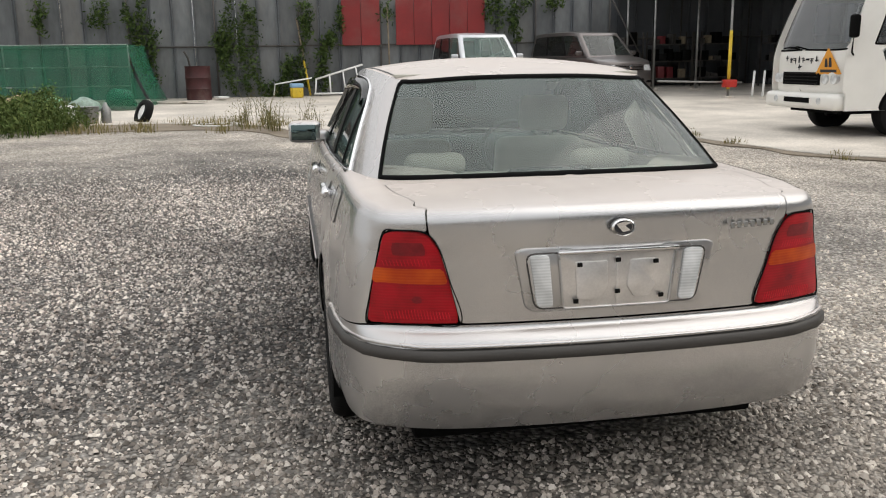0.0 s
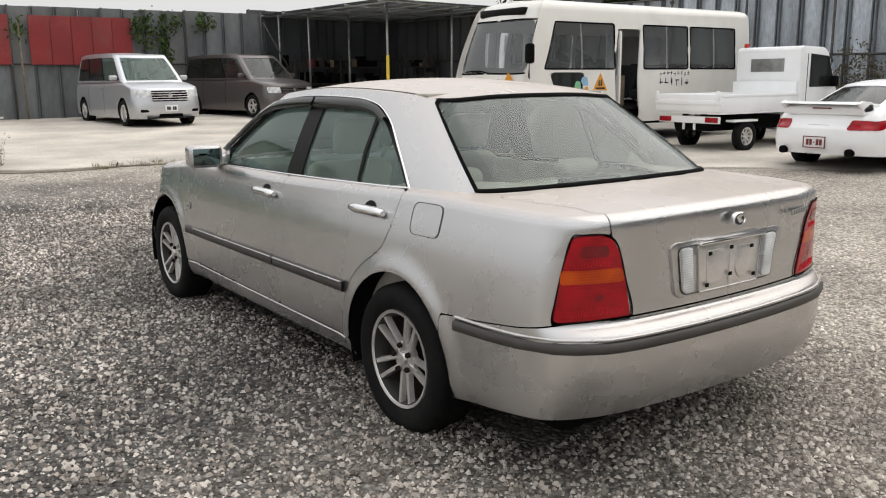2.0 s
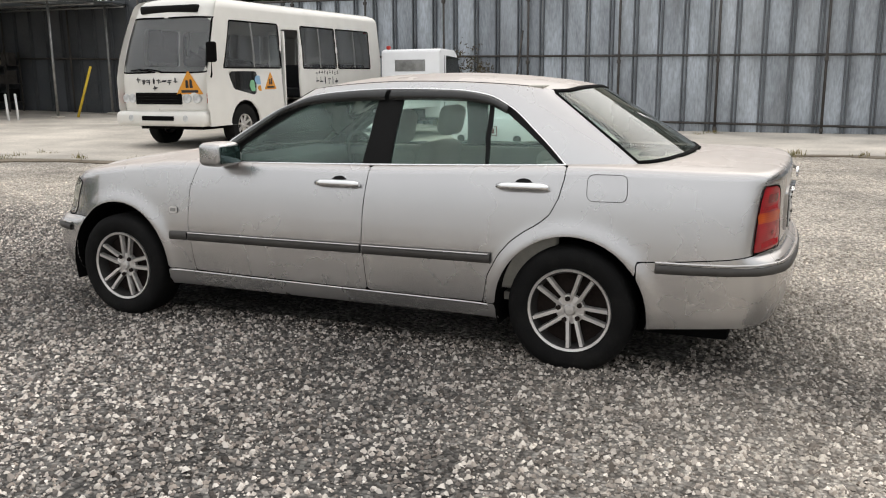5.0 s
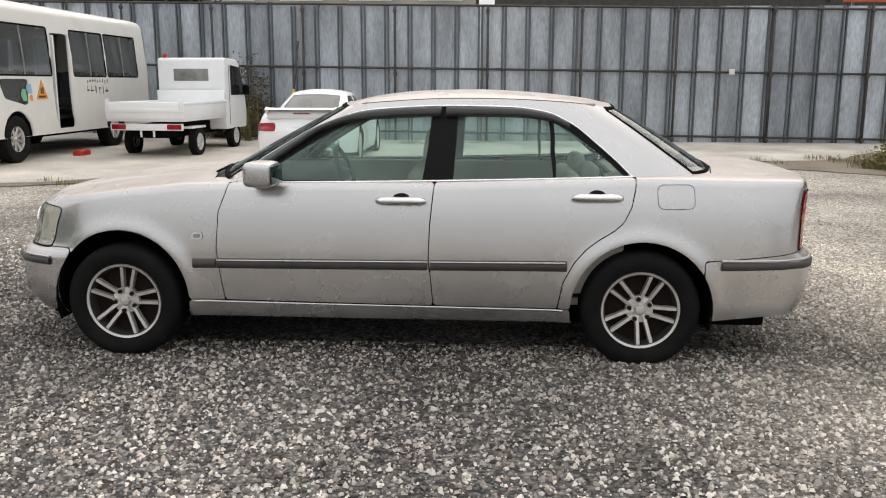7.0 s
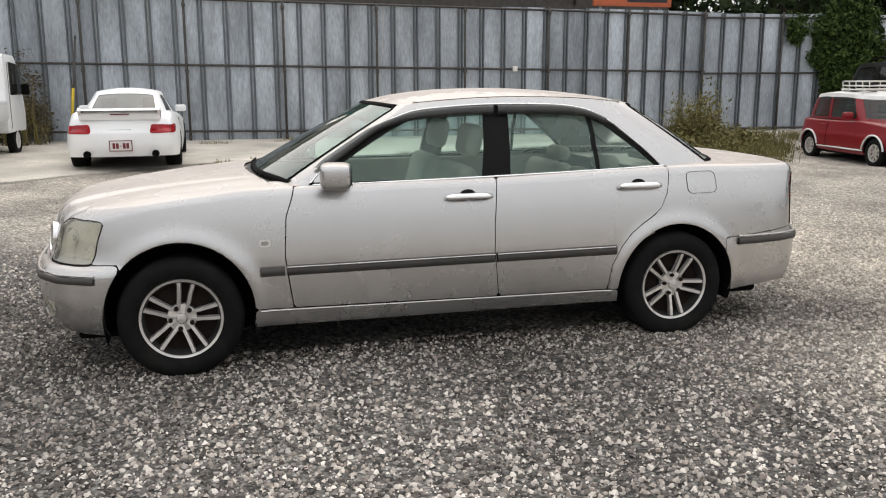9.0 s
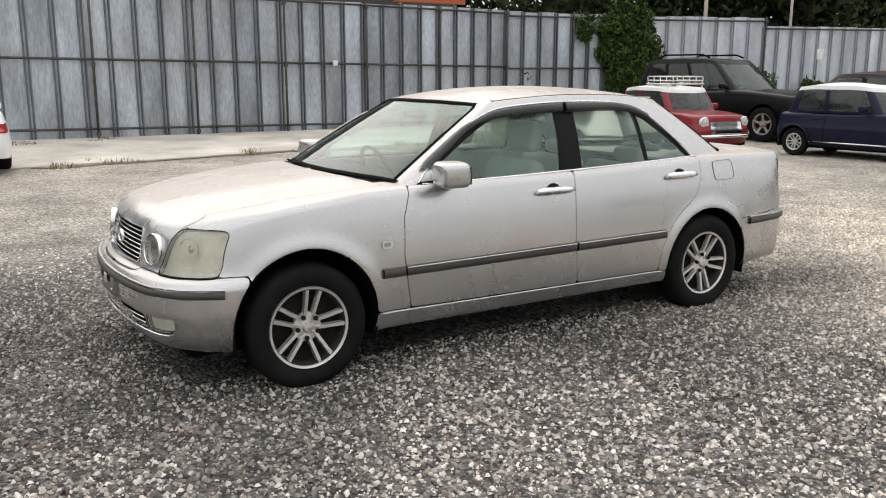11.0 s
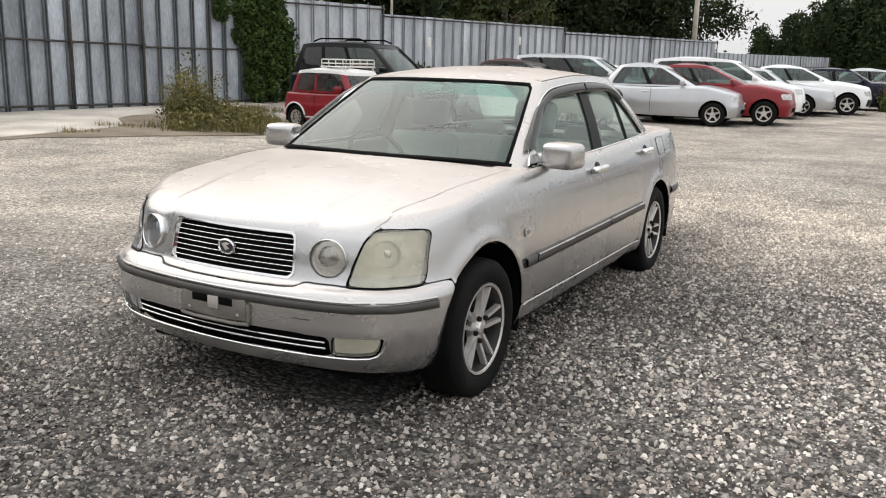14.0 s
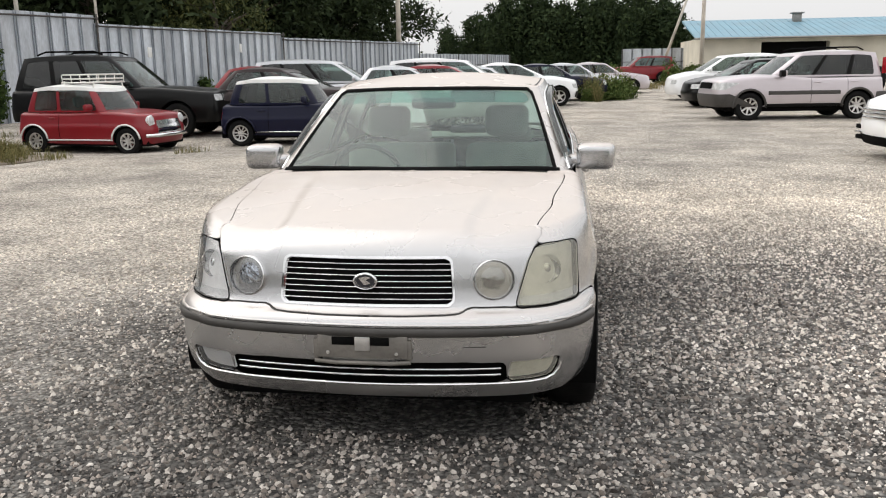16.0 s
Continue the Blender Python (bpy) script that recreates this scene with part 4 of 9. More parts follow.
def ground_material():
    """Crushed grey stone with pale and dark pieces and trodden dirt."""
    m = bpy.data.materials.new("gravel")
    m.use_nodes = True
    n, l = m.node_tree.nodes, m.node_tree.links
    b = n["Principled BSDF"]
    tc = n.new("ShaderNodeTexCoord")
    v = n.new("ShaderNodeTexVoronoi")
    v.inputs["Scale"].default_value, v.inputs["Randomness"].default_value = 42, 1.0
    l.new(tc.outputs["Object"], v.inputs["Vector"])
    sep = n.new("ShaderNodeSeparateColor")
    l.new(v.outputs["Color"], sep.inputs[0])
    ramp = n.new("ShaderNodeValToRGB")
    e = ramp.color_ramp.elements
    e[0].position, e[0].color = 0.0, (0.05, 0.048, 0.046, 1)
    e[1].position, e[1].color = 1.0, (0.74, 0.71, 0.66, 1)
    for p, c in ((0.25, (0.16, 0.152, 0.143)), (0.55, (0.36, 0.338, 0.31)), (0.8, (0.6, 0.565, 0.515))):
        k = e.new(p)
        k.color = (*c, 1)
    l.new(sep.outputs[0], ramp.inputs[0])
    dist = n.new("ShaderNodeMapRange")
    dist.inputs[1].default_value, dist.inputs[2].default_value, dist.inputs[3].default_value, dist.inputs[4].default_value = 0.25, 0.8, 1.0, 0.3
    l.new(v.outputs["Distance"], dist.inputs[0])
    big = n.new("ShaderNodeTexNoise")
    big.inputs["Scale"].default_value, big.inputs["Detail"].default_value = 0.55, 6
    l.new(tc.outputs["Object"], big.inputs["Vector"])
    br = n.new("ShaderNodeMapRange")
    br.inputs[1].default_value, br.inputs[2].default_value, br.inputs[3].default_value, br.inputs[4].default_value = 0.35, 0.65, 0.78, 1.22
    l.new(big.outputs[0], br.inputs[0])
    mul = n.new("ShaderNodeHueSaturation")
    l.new(ramp.outputs[0], mul.inputs["Color"])
    l.new(br.outputs[0], mul.inputs["Value"])
    pale = n.new("ShaderNodeTexNoise")
    pale.inputs["Scale"].default_value, pale.inputs["Detail"].default_value = 0.16, 4
    l.new(tc.outputs["Object"], pale.inputs["Vector"])
    pr = n.new("ShaderNodeMapRange")
    pr.inputs[1].default_value, pr.inputs[2].default_value, pr.inputs[3].default_value, pr.inputs[4].default_value = 0.36, 0.6, 0.55, 0.92
    l.new(pale.outputs[0], pr.inputs[0])
    sand = n.new("ShaderNodeMixRGB")
    grit = n.new("ShaderNodeValToRGB")
    ge = grit.color_ramp.elements
    ge[0].color, ge[1].color = (0.31, 0.265, 0.215, 1), (0.9, 0.82, 0.71, 1)
    gm = ge.new(0.5)
    gm.color = (0.66, 0.585, 0.49, 1)
    l.new(sep.outputs[1], grit.inputs[0])
    l.new(grit.outputs[0], sand.inputs[2])
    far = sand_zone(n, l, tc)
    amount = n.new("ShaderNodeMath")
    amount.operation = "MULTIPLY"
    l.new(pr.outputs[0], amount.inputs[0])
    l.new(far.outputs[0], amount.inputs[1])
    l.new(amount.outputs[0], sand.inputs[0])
    l.new(mul.outputs[0], sand.inputs[1])
    # stone edges darkened in the colour, as shade in the gaps
    gapm = n.new("ShaderNodeMixRGB")
    gapm.blend_type, gapm.inputs[0].default_value = "MULTIPLY", 0.8
    l.new(sand.outputs[0], gapm.inputs[1])
    l.new(dist.outputs[0], gapm.inputs[2])
    # near ground darkened too, as shade between the loose stones
    near_shade = n.new("ShaderNodeMapRange")
    near_shade.inputs[3].default_value, near_shade.inputs[4].default_value = 0.45, 1.0
    l.new(far.outputs[0], near_shade.inputs[0])
    gap_shade = n.new("ShaderNodeHueSaturation")
    l.new(gapm.outputs[0], gap_shade.inputs["Color"])
    l.new(near_shade.outputs[0], gap_shade.inputs["Value"])
    # the car's shade and dark stains, put into the ground colour
    shade_stain = n.new("ShaderNodeHueSaturation")
    l.new(gap_shade.outputs[0], shade_stain.inputs["Color"])
    l.new(shade_stain_mask(n, l, tc).outputs[0], shade_stain.inputs["Value"])
    l.new(shade_stain.outputs[0], b.inputs["Base Color"])
    b.inputs["Roughness"].default_value = 0.85
    bp = n.new("ShaderNodeBump")
    bp.inputs["Strength"].default_value, bp.inputs["Distance"].default_value = 1.0, 0.025
    l.new(dist.outputs[0], bp.inputs["Height"])
    l.new(bp.outputs[0], b.inputs["Normal"])
    return m


M["gravel"] = ground_material()


def ground_sheet(name, xs, ys, material, keep=lambda x, y: True, lift=0.0, wob=0.0):
    """A sheet that follows the lie of the land."""
    V, F, ids = [], [], {}
    for i, x in enumerate(xs):
        for j, y in enumerate(ys):
            z = ground_z(x, y) + lift + (wob * noise.noise((x * 0.9, y * 0.9, 3)) if wob else 0)
            ids[i, j] = len(V)
            V.append((x, y, z))
    for i in range(len(xs) - 1):
        for j in range(len(ys) - 1):
            if keep((xs[i] + xs[i + 1]) / 2, (ys[j] + ys[j + 1]) / 2):
                F.append((ids[i, j], ids[i + 1, j], ids[i + 1, j + 1], ids[i, j + 1]))
    ob = part(name, mesh_of(name, V, F), material)
    return ob


g_xs = [-900, -300, -120, -60, -30, -20, -14] + [-10 + 0.5 * k for k in range(41)] + [11, 13, 15, 18, 22, 30, 60, 120, 300, 900]
g_ys = [-900, -400, -200, -120, -80, -60, -45, -36, -30, -25, -20, -16, -14] + [-13 + 0.5 * k for k in range(47)] + [12, 14, 17, 20, 23, 27, 35, 60, 120, 300, 900]
tagged(ground_sheet("ground", g_xs, g_ys, "gravel", wob=0.012), "crushed grey gravel ground of a car yard", "ground", kind="structure")


# ---- the silver sedan ----
def sedan():
    root = empty("sedan", pose(0.025, 0, 0) @ Matrix.Diagonal((1.03, 1, 1, 1)), "dusty silver four-door saloon car standing on gravel, no number plates", "car")

    def ridge(x, y):
        k = np.clip((y - 0.9) / 0.9, 0, 1)
        half = 0.46 - 0.10 * k
        t = np.clip((half + 0.03 - np.abs(x)) / 0.06, 0, 1)
        return np.where(y > 0.85, 0.014 * k * t * t * (3 - 2 * t), 0)

    def flare(y, z):
        """Rolled lips round the wheel openings."""
        a, b_ = np.hypot(y - 1.375, z - 0.315), np.hypot(y + 1.385, z - 0.285)
        return 0.013 * (np.exp(-(((a - 0.375) / 0.05) ** 2)) + np.exp(-(((b_ - 0.378) / 0.05) ** 2)))

    c = Car(
        plan=[(0, -2.365), (0.3, -2.355), (0.55, -2.325), (0.72, -2.255), (0.80, -2.12), (0.835, -1.85), (0.848, -1.2), (0.85, -0.3), (0.85, 0.5), (0.845, 1.2), (0.835, 1.6), (0.805, 1.82), (0.735, 1.95),
              (0.6, 2.045), (0.35, 2.105), (0, 2.13)],
        side=[(0.18, 0.066), (0.24, 0.026), (0.31, 0.009), (0.36, 0.005), (0.44, 0.001), (0.50, 0.0), (0.56, 0.001), (0.62, 0.005), (0.70, 0.013), (0.78, 0.024), (0.85, 0.039), (0.90, 0.054), (0.94, 0.067), (0.98, 0.078), (1.1, 0.09)],
        front=[(0.18, 0.14), (0.22, 0.075), (0.30, 0.02), (0.42, 0.0), (0.52, 0.002), (0.55, 0.02), (0.575, 0.06), (0.62, 0.078), (0.70, 0.095), (0.78, 0.118), (0.86, 0.155)],
        rear=[(0.22, 0.10), (0.27, 0.05), (0.36, 0.012), (0.46, 0.0), (0.55, 0.0), (0.585, 0.025), (0.605, 0.052), (0.70, 0.050), (0.84, 0.046), (0.865, 0.043), (0.93, 0.041), (1.0, 0.045)],
        zc=[(-2.4, 0.95), (-2.30, 0.975), (-2.15, 0.99), (-1.9, 1.0), (-1.5, 1.005), (-1.0, 0.99), (0, 0.96), (0.8, 0.965), (1.0, 0.962), (1.2, 0.945), (1.4, 0.924), (1.6, 0.896), (1.8, 0.86), (1.95, 0.825), (2.08, 0.79)],
        drop=[(-2.4, 0.03), (-1.8, 0.035), (-1.3, 0.03), (0, 0.02), (0.8, 0.04), (1.4, 0.045), (1.8, 0.045), (2.1, 0.02)],
        zb=[(-2.4, 0.265), (-2.2, 0.27), (-1.7, 0.235), (-1.0, 0.215), (1.0, 0.215), (1.7, 0.205), (2.0, 0.225), (2.2, 0.235)],
        base=[(0, -1.84, 1.0), (0.3, -1.82, 0.998), (0.56, -1.75, 0.992), (0.66, -1.63, 0.985), (0.725, -1.36, 0.972), (0.745, -0.9, 0.958), (0.752, -0.3, 0.942), (0.75, 0.3, 0.93), (0.738, 0.68, 0.924), (0.70, 0.80, 0.935),
              (0.58, 0.87, 0.95), (0.32, 0.945, 0.957), (0, 0.97, 0.957)],
        top=[(0, -1.27, 1.345), (0.24, -1.262, 1.342), (0.45, -1.235, 1.33), (0.515, -1.15, 1.335), (0.55, -0.98, 1.352), (0.572, -0.7, 1.366), (0.58, -0.35, 1.368), (0.576, -0.05, 1.352), (0.56, 0.11, 1.338), (0.535, 0.165, 1.332),
             (0.45, 0.2, 1.335), (0.24, 0.245, 1.342), (0, 0.26, 1.343)],
        roof=[(-1.3, 1.345), (-1.05, 1.382), (-0.8, 1.405), (-0.5, 1.417), (-0.2, 1.41), (0.0, 1.392), (0.26, 1.343)],
        corner=(-2.14, 1.5), rnd=0.038, W=0.85, ridge=ridge, rnd_side=0.033, flare=flare, rnd_front=0.075, turn=0.46)
    b, lid, H = c.band, c.lid, c.H
    sd = c.side
    up = lambda y: (c.S(y), H)
    lo = lambda y: (c.S(y), -0.05)
    L = c.len
    # wheel openings
    fa, ra = sd(arc(1.375, 0.315, 0.365, 40)), sd(arc(-1.385, 0.285, 0.368, 40))
    # door outlines on the flank
    fdoor = [up(0.79)] + sd([(0.80, 0.89), (0.838, 0.785), (0.851, 0.588), (0.83, 0.42), (0.814, 0.312), (-0.300, 0.298), (-0.286, 0.45), (-0.274, 0.544), (-0.28, 0.725), (-0.297, 0.90)]) + [up(-0.303)]
    rdoor = [up(-0.303)] + sd([(-0.297, 0.90), (-0.28, 0.725), (-0.274, 0.544), (-0.286, 0.45), (-0.300, 0.298), (-0.950, 0.294), (-0.975, 0.435), (-1.03, 0.541), (-1.09, 0.612), (-1.156, 0.662), (-1.235, 0.71), (-1.282, 0.752), (-1.32, 0.83), (-1.34, 0.92)]) + [up(-1.345)]
    sill = [lo(1.02)] + sd([(1.015, 0.314), (0.814, 0.31), (-0.30, 0.296), (-0.95, 0.292), (-1.03, 0.291)]) + [lo(-1.03)]
    head = c.nose([(0.546, 0.577), (0.61, 0.574), (0.68, 0.573), (0.73, 0.573), (0.764, 0.576), (0.764, 0.62), (0.760, 0.675), (0.758, 0.72), (0.756, 0.762), (0.752, 0.776), (0.738, 0.786), (0.70, 0.789), (0.66, 0.790), (0.625, 0.789), (0.606, 0.784), (0.594, 0.762), (0.583, 0.738), (0.572, 0.70), (0.558, 0.650)])
    tailz = c.tail([(0.474, 0.614), (0.505, 0.75), (0.535, 0.85), (0.565, 0.895), (0.60, 0.908), (0.66, 0.908)]) + sd([(-2.222, 0.90), (-2.206, 0.80), (-2.198, 0.70), (-2.194, 0.612)]) + c.tail([(0.70, 0.612), (0.60, 0.613)])
    fseam = [(0.764, 0.5725), (0.73, 0.5695), (0.68, 0.5695), (0.61, 0.5705), (0.546, 0.5735), (0.50, 0.577), (0.40, 0.579), (0.375, 0.577), (0.358, 0.568), (0.34, 0.562), (0.30, 0.559), (0.15, 0.556), (0.02, 0.556)]
    fbump = [(L + 0.05, -0.05), (c.S(1.66), -0.05)] + sd([(1.66, 0.578), (1.72, 0.577), (1.78, 0.575)]) + c.nose(fseam) + [(L + 0.05, c.nose([(0.02, 0.556)])[0][1])]
    rbump = [(-0.05, -0.05), (c.S(-1.70), -0.05)] + sd([(-1.70, 0.557), (-1.9, 0.57), (-2.1, 0.588), (-2.19, 0.603)]) + c.tail([(0.70, 0.608), (0.60, 0.609), (0.47, 0.61), (0.3, 0.61), (0.02, 0.61)]) + [(-0.05, c.tail([(0.02, 0.61)])[0][1])]
    trunk = [(-0.05, c.tail([(0.02, 0.6115)])[0][1])] + c.tail([(0.02, 0.6115), (0.3, 0.6115), (0.476, 0.6115), (0.509, 0.75), (0.539, 0.85), (0.567, 0.90)])
    t_top = c.tail([(0.575, 0.93)])[0][0]
    trunk += [(t_top, H), (t_top, H + 0.05), (-0.05, H + 0.05)]
    hood_front = [(L + 0.05, c.nose([(0.02, 0.5575)])[0][1])] + c.nose([(x, z + 0.0015) for x, z in fseam[:3:-1]] + [(0.5525, 0.650), (0.568, 0.70), (0.579, 0.738), (0.590, 0.762), (0.600, 0.782), (0.606, 0.80)])
    h_top = float(np.interp(0.607, c.T[::-1, 0][:220], c.ss[::-1][:220]))
    hood_front += [(h_top, H), (h_top, H + 0.05), (L + 0.05, H + 0.05)]
    gl_loop = c.nose([(0.0, 0.588), (0.298, 0.591), (0.314, 0.604), (0.3165, 0.620), (0.307, 0.735), (0.302, 0.747), (0.288, 0.755), (0.0, 0.757)])
    fr_loop = c.nose([(0.0, 0.579), (0.304, 0.582), (0.321, 0.596), (0.3245, 0.616), (0.3145, 0.743), (0.309, 0.755), (0.293, 0.764), (0.0, 0.766)])
    for q in (gl_loop, fr_loop):
        q[0], q[-1] = (L + 0.05, q[1][1]), (L + 0.05, q[-2][1])
    # lid outlines, found in plan
    top = lambda pts, w: lid.find(pts, (0, 1), w)
    fr, re = (c.S(0.5), L), (0, c.S(-0.5))
    seam = top([(0.615, 1.76), (0.630, 1.66), (0.646, 1.56), (0.667, 1.42), (0.685, 1.25), (0.70, 1.05), (0.705, 0.90)], fr)
    bend = np.polyfit([u for u, v in seam] + [h_top] * 4, [v for u, v in seam] + [0.0] * 4, 3)
    seam = [(u, max(0.0, float(np.polyval(bend, u)))) for u in np.linspace(h_top, seam[-1][0], 24)]
    hood = [(h_top, -0.05), (h_top, 0)] + seam + top([(0.55, 0.925), (0.3, 0.985), (0.02, 1.01)], fr) + [(c.S(0.99), c.C + 0.05), (L + 0.05, c.C + 0.05), (L + 0.05, -0.05)]
    deck = [(t_top, -0.05), (t_top, 0)] + top([(0.585, -2.15), (0.61, -2.05), (0.635, -1.9), (0.64, -1.80), (0.60, -1.76), (0.3, -1.83), (0.02, -1.855)], re) + [(c.S(-1.855), c.C + 0.05), (-0.05, c.C + 0.05), (-0.05, -0.05)]
    g, st = 0.0028, 0.016
    lidbox = lambda y0, y1: [(c.S(y0), -0.05), (c.S(y1), -0.05), (c.S(y1), c.C + 0.05), (c.S(y0), c.C + 0.05)]
    for mir in (True, False):
        k = dict(mirror=mir, step=st)
        part("front_fender", joined("front_fender", b.cut([[up(0.79)] + fdoor[1:6][::1] + [lo(0.815), (L, -0.05), (L, H + 0.05), (c.S(0.79), H + 0.05)]], [fa, fbump, hood_front, head, sill], gap=g, **k),
                                    lid.cut([[(c.S(0.76), -0.05), (L, -0.05), (L, 0.5), (c.S(0.76), 0.11)]], [hood], gap=g, **k)), "silver", root)
        fd = part("front_door", joined("front_door", b.cut([fdoor], gap=g, **k)), "silver", root)
        rd = part("rear_door", joined("rear_door", b.cut([rdoor], [ra], gap=g, **k)), "silver", root)
        part("sill", joined("sill", b.cut([sill], [fa, ra], gap=g, **k)), "silver", root)
        quarter = [up(-1.345), (c.S(-1.345), H + 0.05), (-0.05, H + 0.05), (-0.05, -0.05), lo(-0.95)] + rdoor[6:-1]
        part("rear_quarter", joined("rear_quarter", b.cut([quarter], [ra, rbump, trunk, tailz, sill], gap=g, **k),
                                    lid.cut([[(-0.05, -0.05), (c.S(-1.2), -0.05), (c.S(-1.2), 0.14), (c.S(-1.7), 0.4), (-0.05, 0.4)]], [deck], gap=g, **k)), "silver", root)
        # lamps
        hl = part("headlamp", joined("headlamp", b.cut([head], off=-0.022, step=st, mirror=mir, thick=0)), "reflectorwhite" if mir else "facet", root, "clouded yellowing headlamp" if mir else "clear headlamp")
        part("lens", joined("lens", b.cut([head], gap=0.003, off=0.003, **k)), "lampyellow" if mir else "lampclear", hl)
        for xx, zz, rr in ((0.66, 0.70, 0.055),):
            uu = c.nose([(xx, zz)])[0]
            bp_, bn = b.at(np.array([uu[0]]), np.array([uu[1]]), -0.012)
            sx_ = -1 if mir else 1
            part("reflector_bowl", lathe([(rr, 0.0), (rr * 0.8, -0.02), (rr * 0.4, -0.035), (0.018, -0.036), (0.018, -0.01), (0.0001, -0.004)], 24, "y"), "chrome", hl, m=pose(float(bp_[0][0]) * sx_, float(bp_[0][1]), float(bp_[0][2]), 6, 0, -sx_ * 30))
        part("lens_rim", joined("lens_rim", b.strip(spline(head, 90, True), 0.0035, 0.0025, 0.001, mirror=mir, closed=True)), "dark", hl)
        part("lens_foot", joined("lens_foot", b.cut([c.nose([(0.550, 0.581), (0.62, 0.578), (0.70, 0.577), (0.760, 0.580), (0.760, 0.613), (0.70, 0.611), (0.62, 0.611), (0.553, 0.613)])], off=0.006, thick=0.004, **k)), "lampclear", hl, "ribbed strip along the lamp's foot")
        tl = part("tail_lamp", joined("tail_lamp", b.cut([tailz], gap=0.004, off=0.006, thick=0.03, **k)), "redlens", root, "large red tail lamp")
        part("lens_rim", joined("lens_rim", b.strip(spline(tailz, 90, True), 0.0035, 0.0062, 0.0005, mirror=mir, closed=True)), "dark", tl)
        for x0, x1, z0, z1, nr in ((0.505, 0.69, 0.630, 0.662, 22), (0.56, 0.69, 0.800, 0.822, 14)):
            ribs = [b.strip(c.tail([(x, z0 - 0.03 * abs(x - 0.6)), (x + 0.004, (z0 + z1) / 2), (x + 0.006, z1 - 0.1 * abs(x - 0.6))]), 0.0028, 0.0062, 0.001, mirror=mir) for x in np.linspace(x0, x1, nr)]
            part("lens_ribs", joined("lens_ribs", *ribs), "redbright", tl, "bright red moulded ribs")
        bulb = c.tail([(0.60 + 0.016 * math.cos(a), 0.692 + 0.011 * math.sin(a)) for a in np.linspace(0, 2 * math.pi, 14, endpoint=False)])
        part("bulb_spot", joined("bulb_spot", b.cut([bulb], off=0.0075, thick=0.001, step=0.008, mirror=mir)), "reddark", tl)
        chamber = c.tail(rounded([(0.572, 0.832), (0.668, 0.832), (0.668, 0.872), (0.58, 0.872)], 0.008))
        part("lamp_chamber", joined("lamp_chamber", b.cut([chamber], off=0.0075, thick=0.001, step=0.012, mirror=mir)), "reddark", tl, "darker chamber behind the red lens")
        am = c.tail([(0.510, 0.742), (0.524, 0.79), (0.69, 0.79)]) + sd([(-2.203, 0.79), (-2.201, 0.742)]) + c.tail([(0.69, 0.745)])
        part("indicator", joined("indicator", b.cut([am], off=0.008, thick=0.004, **k)), "amber", tl, "amber band across the lamp")
        # mouldings on the flank
        ml = lambda y0, y1, z0, z1, n=26: sd([(y, z0 + (z1 - z0) * (y - y0) / (y1 - y0)) for y in np.linspace(y0, y1, n)])
        part("side_moulding", joined("side_moulding", b.strip(ml(0.845, -0.27, 0.512, 0.519), 0.052, 0.004, 0.012, mirror=mir)), "moulding", fd)
        part("side_moulding", joined("side_moulding", b.strip(ml(-0.285, -0.995, 0.519, 0.524), 0.052, 0.004, 0.012, mirror=mir)), "moulding", rd)
        part("side_moulding", joined("side_moulding", b.strip(ml(0.978, 0.855, 0.510, 0.512, 8), 0.05, 0.004, 0.012, mirror=mir)), "moulding", root)
        part("sill_ledge", joined("sill_ledge", b.strip(ml(0.985, -0.98, 0.303, 0.285), 0.008, 0.0005, 0.0045, mirror=mir)), "silver", root, "raised bead along the sill")
        part("moulding_line", joined("moulding_line", b.strip(ml(0.845, -0.27, 0.531, 0.538), 0.007, 0.018, 0.002, mirror=mir)), "silver", fd)
        part("moulding_line", joined("moulding_line", b.strip(ml(-0.285, -0.985, 0.538, 0.543), 0.007, 0.018, 0.002, mirror=mir)), "silver", rd)
        for dr, y0, y1, z in ((fd, 0.0, -0.262, 0.848), (rd, -1.012, -1.274, 0.872)):
            # dark half-ellipse painted as the shade in the cup's upper half
            cup = sd([((y0 + y1) / 2 + 0.05 * math.cos(a), z + 0.008 + 0.035 * math.sin(a)) for a in np.linspace(0, math.pi, 12)])
            part("handle_cup", joined("handle_cup", b.cut([cup], off=0.0015, step=0.012, mirror=mir, thick=0)), "trim", dr)
            pts = [(y0 + (y1 - y0) * t, z) for t in np.linspace(0, 1, 9)]
            uv = np.array(sd(pts))
            P = b.at(uv[:, 0], uv[:, 1], 0.018)[0] * ((-1 if mir else 1), 1, 1)
            part("door_handle", tube(P, [0.012, 0.021, 0.0225, 0.022, 0.0215, 0.022, 0.0225, 0.021, 0.012], 12), "chrome", dr)
        flap = sd(rounded([(-1.45, 0.943), (-1.637, 0.945), (-1.642, 0.824), (-1.455, 0.822)], 0.035))
        if mir:
            part("fuel_flap", joined("fuel_flap", b.cut([flap], off=0.002, step=0.012, mirror=mir)), "silver", root)
            part("flap_seam", joined("flap_seam", b.strip(flap, 0.0032, 0.002, 0.0015, mirror=mir, closed=True)), "moulding", root)
        mk = sd(rounded([(0.978, 0.676), (0.922, 0.676), (0.922, 0.638), (0.978, 0.638)], 0.012))
        sm_ = part("side_marker", joined("side_marker", b.cut([mk], off=0.008, step=0.008, mirror=mir)), "alloy", root)
        part("marker_lens", joined("marker_lens", b.cut([sd(rounded([(0.970, 0.667), (0.932, 0.667), (0.932, 0.647), (0.970, 0.647)], 0.006))], off=0.011, step=0.006, mirror=mir)), "pipe", sm_)
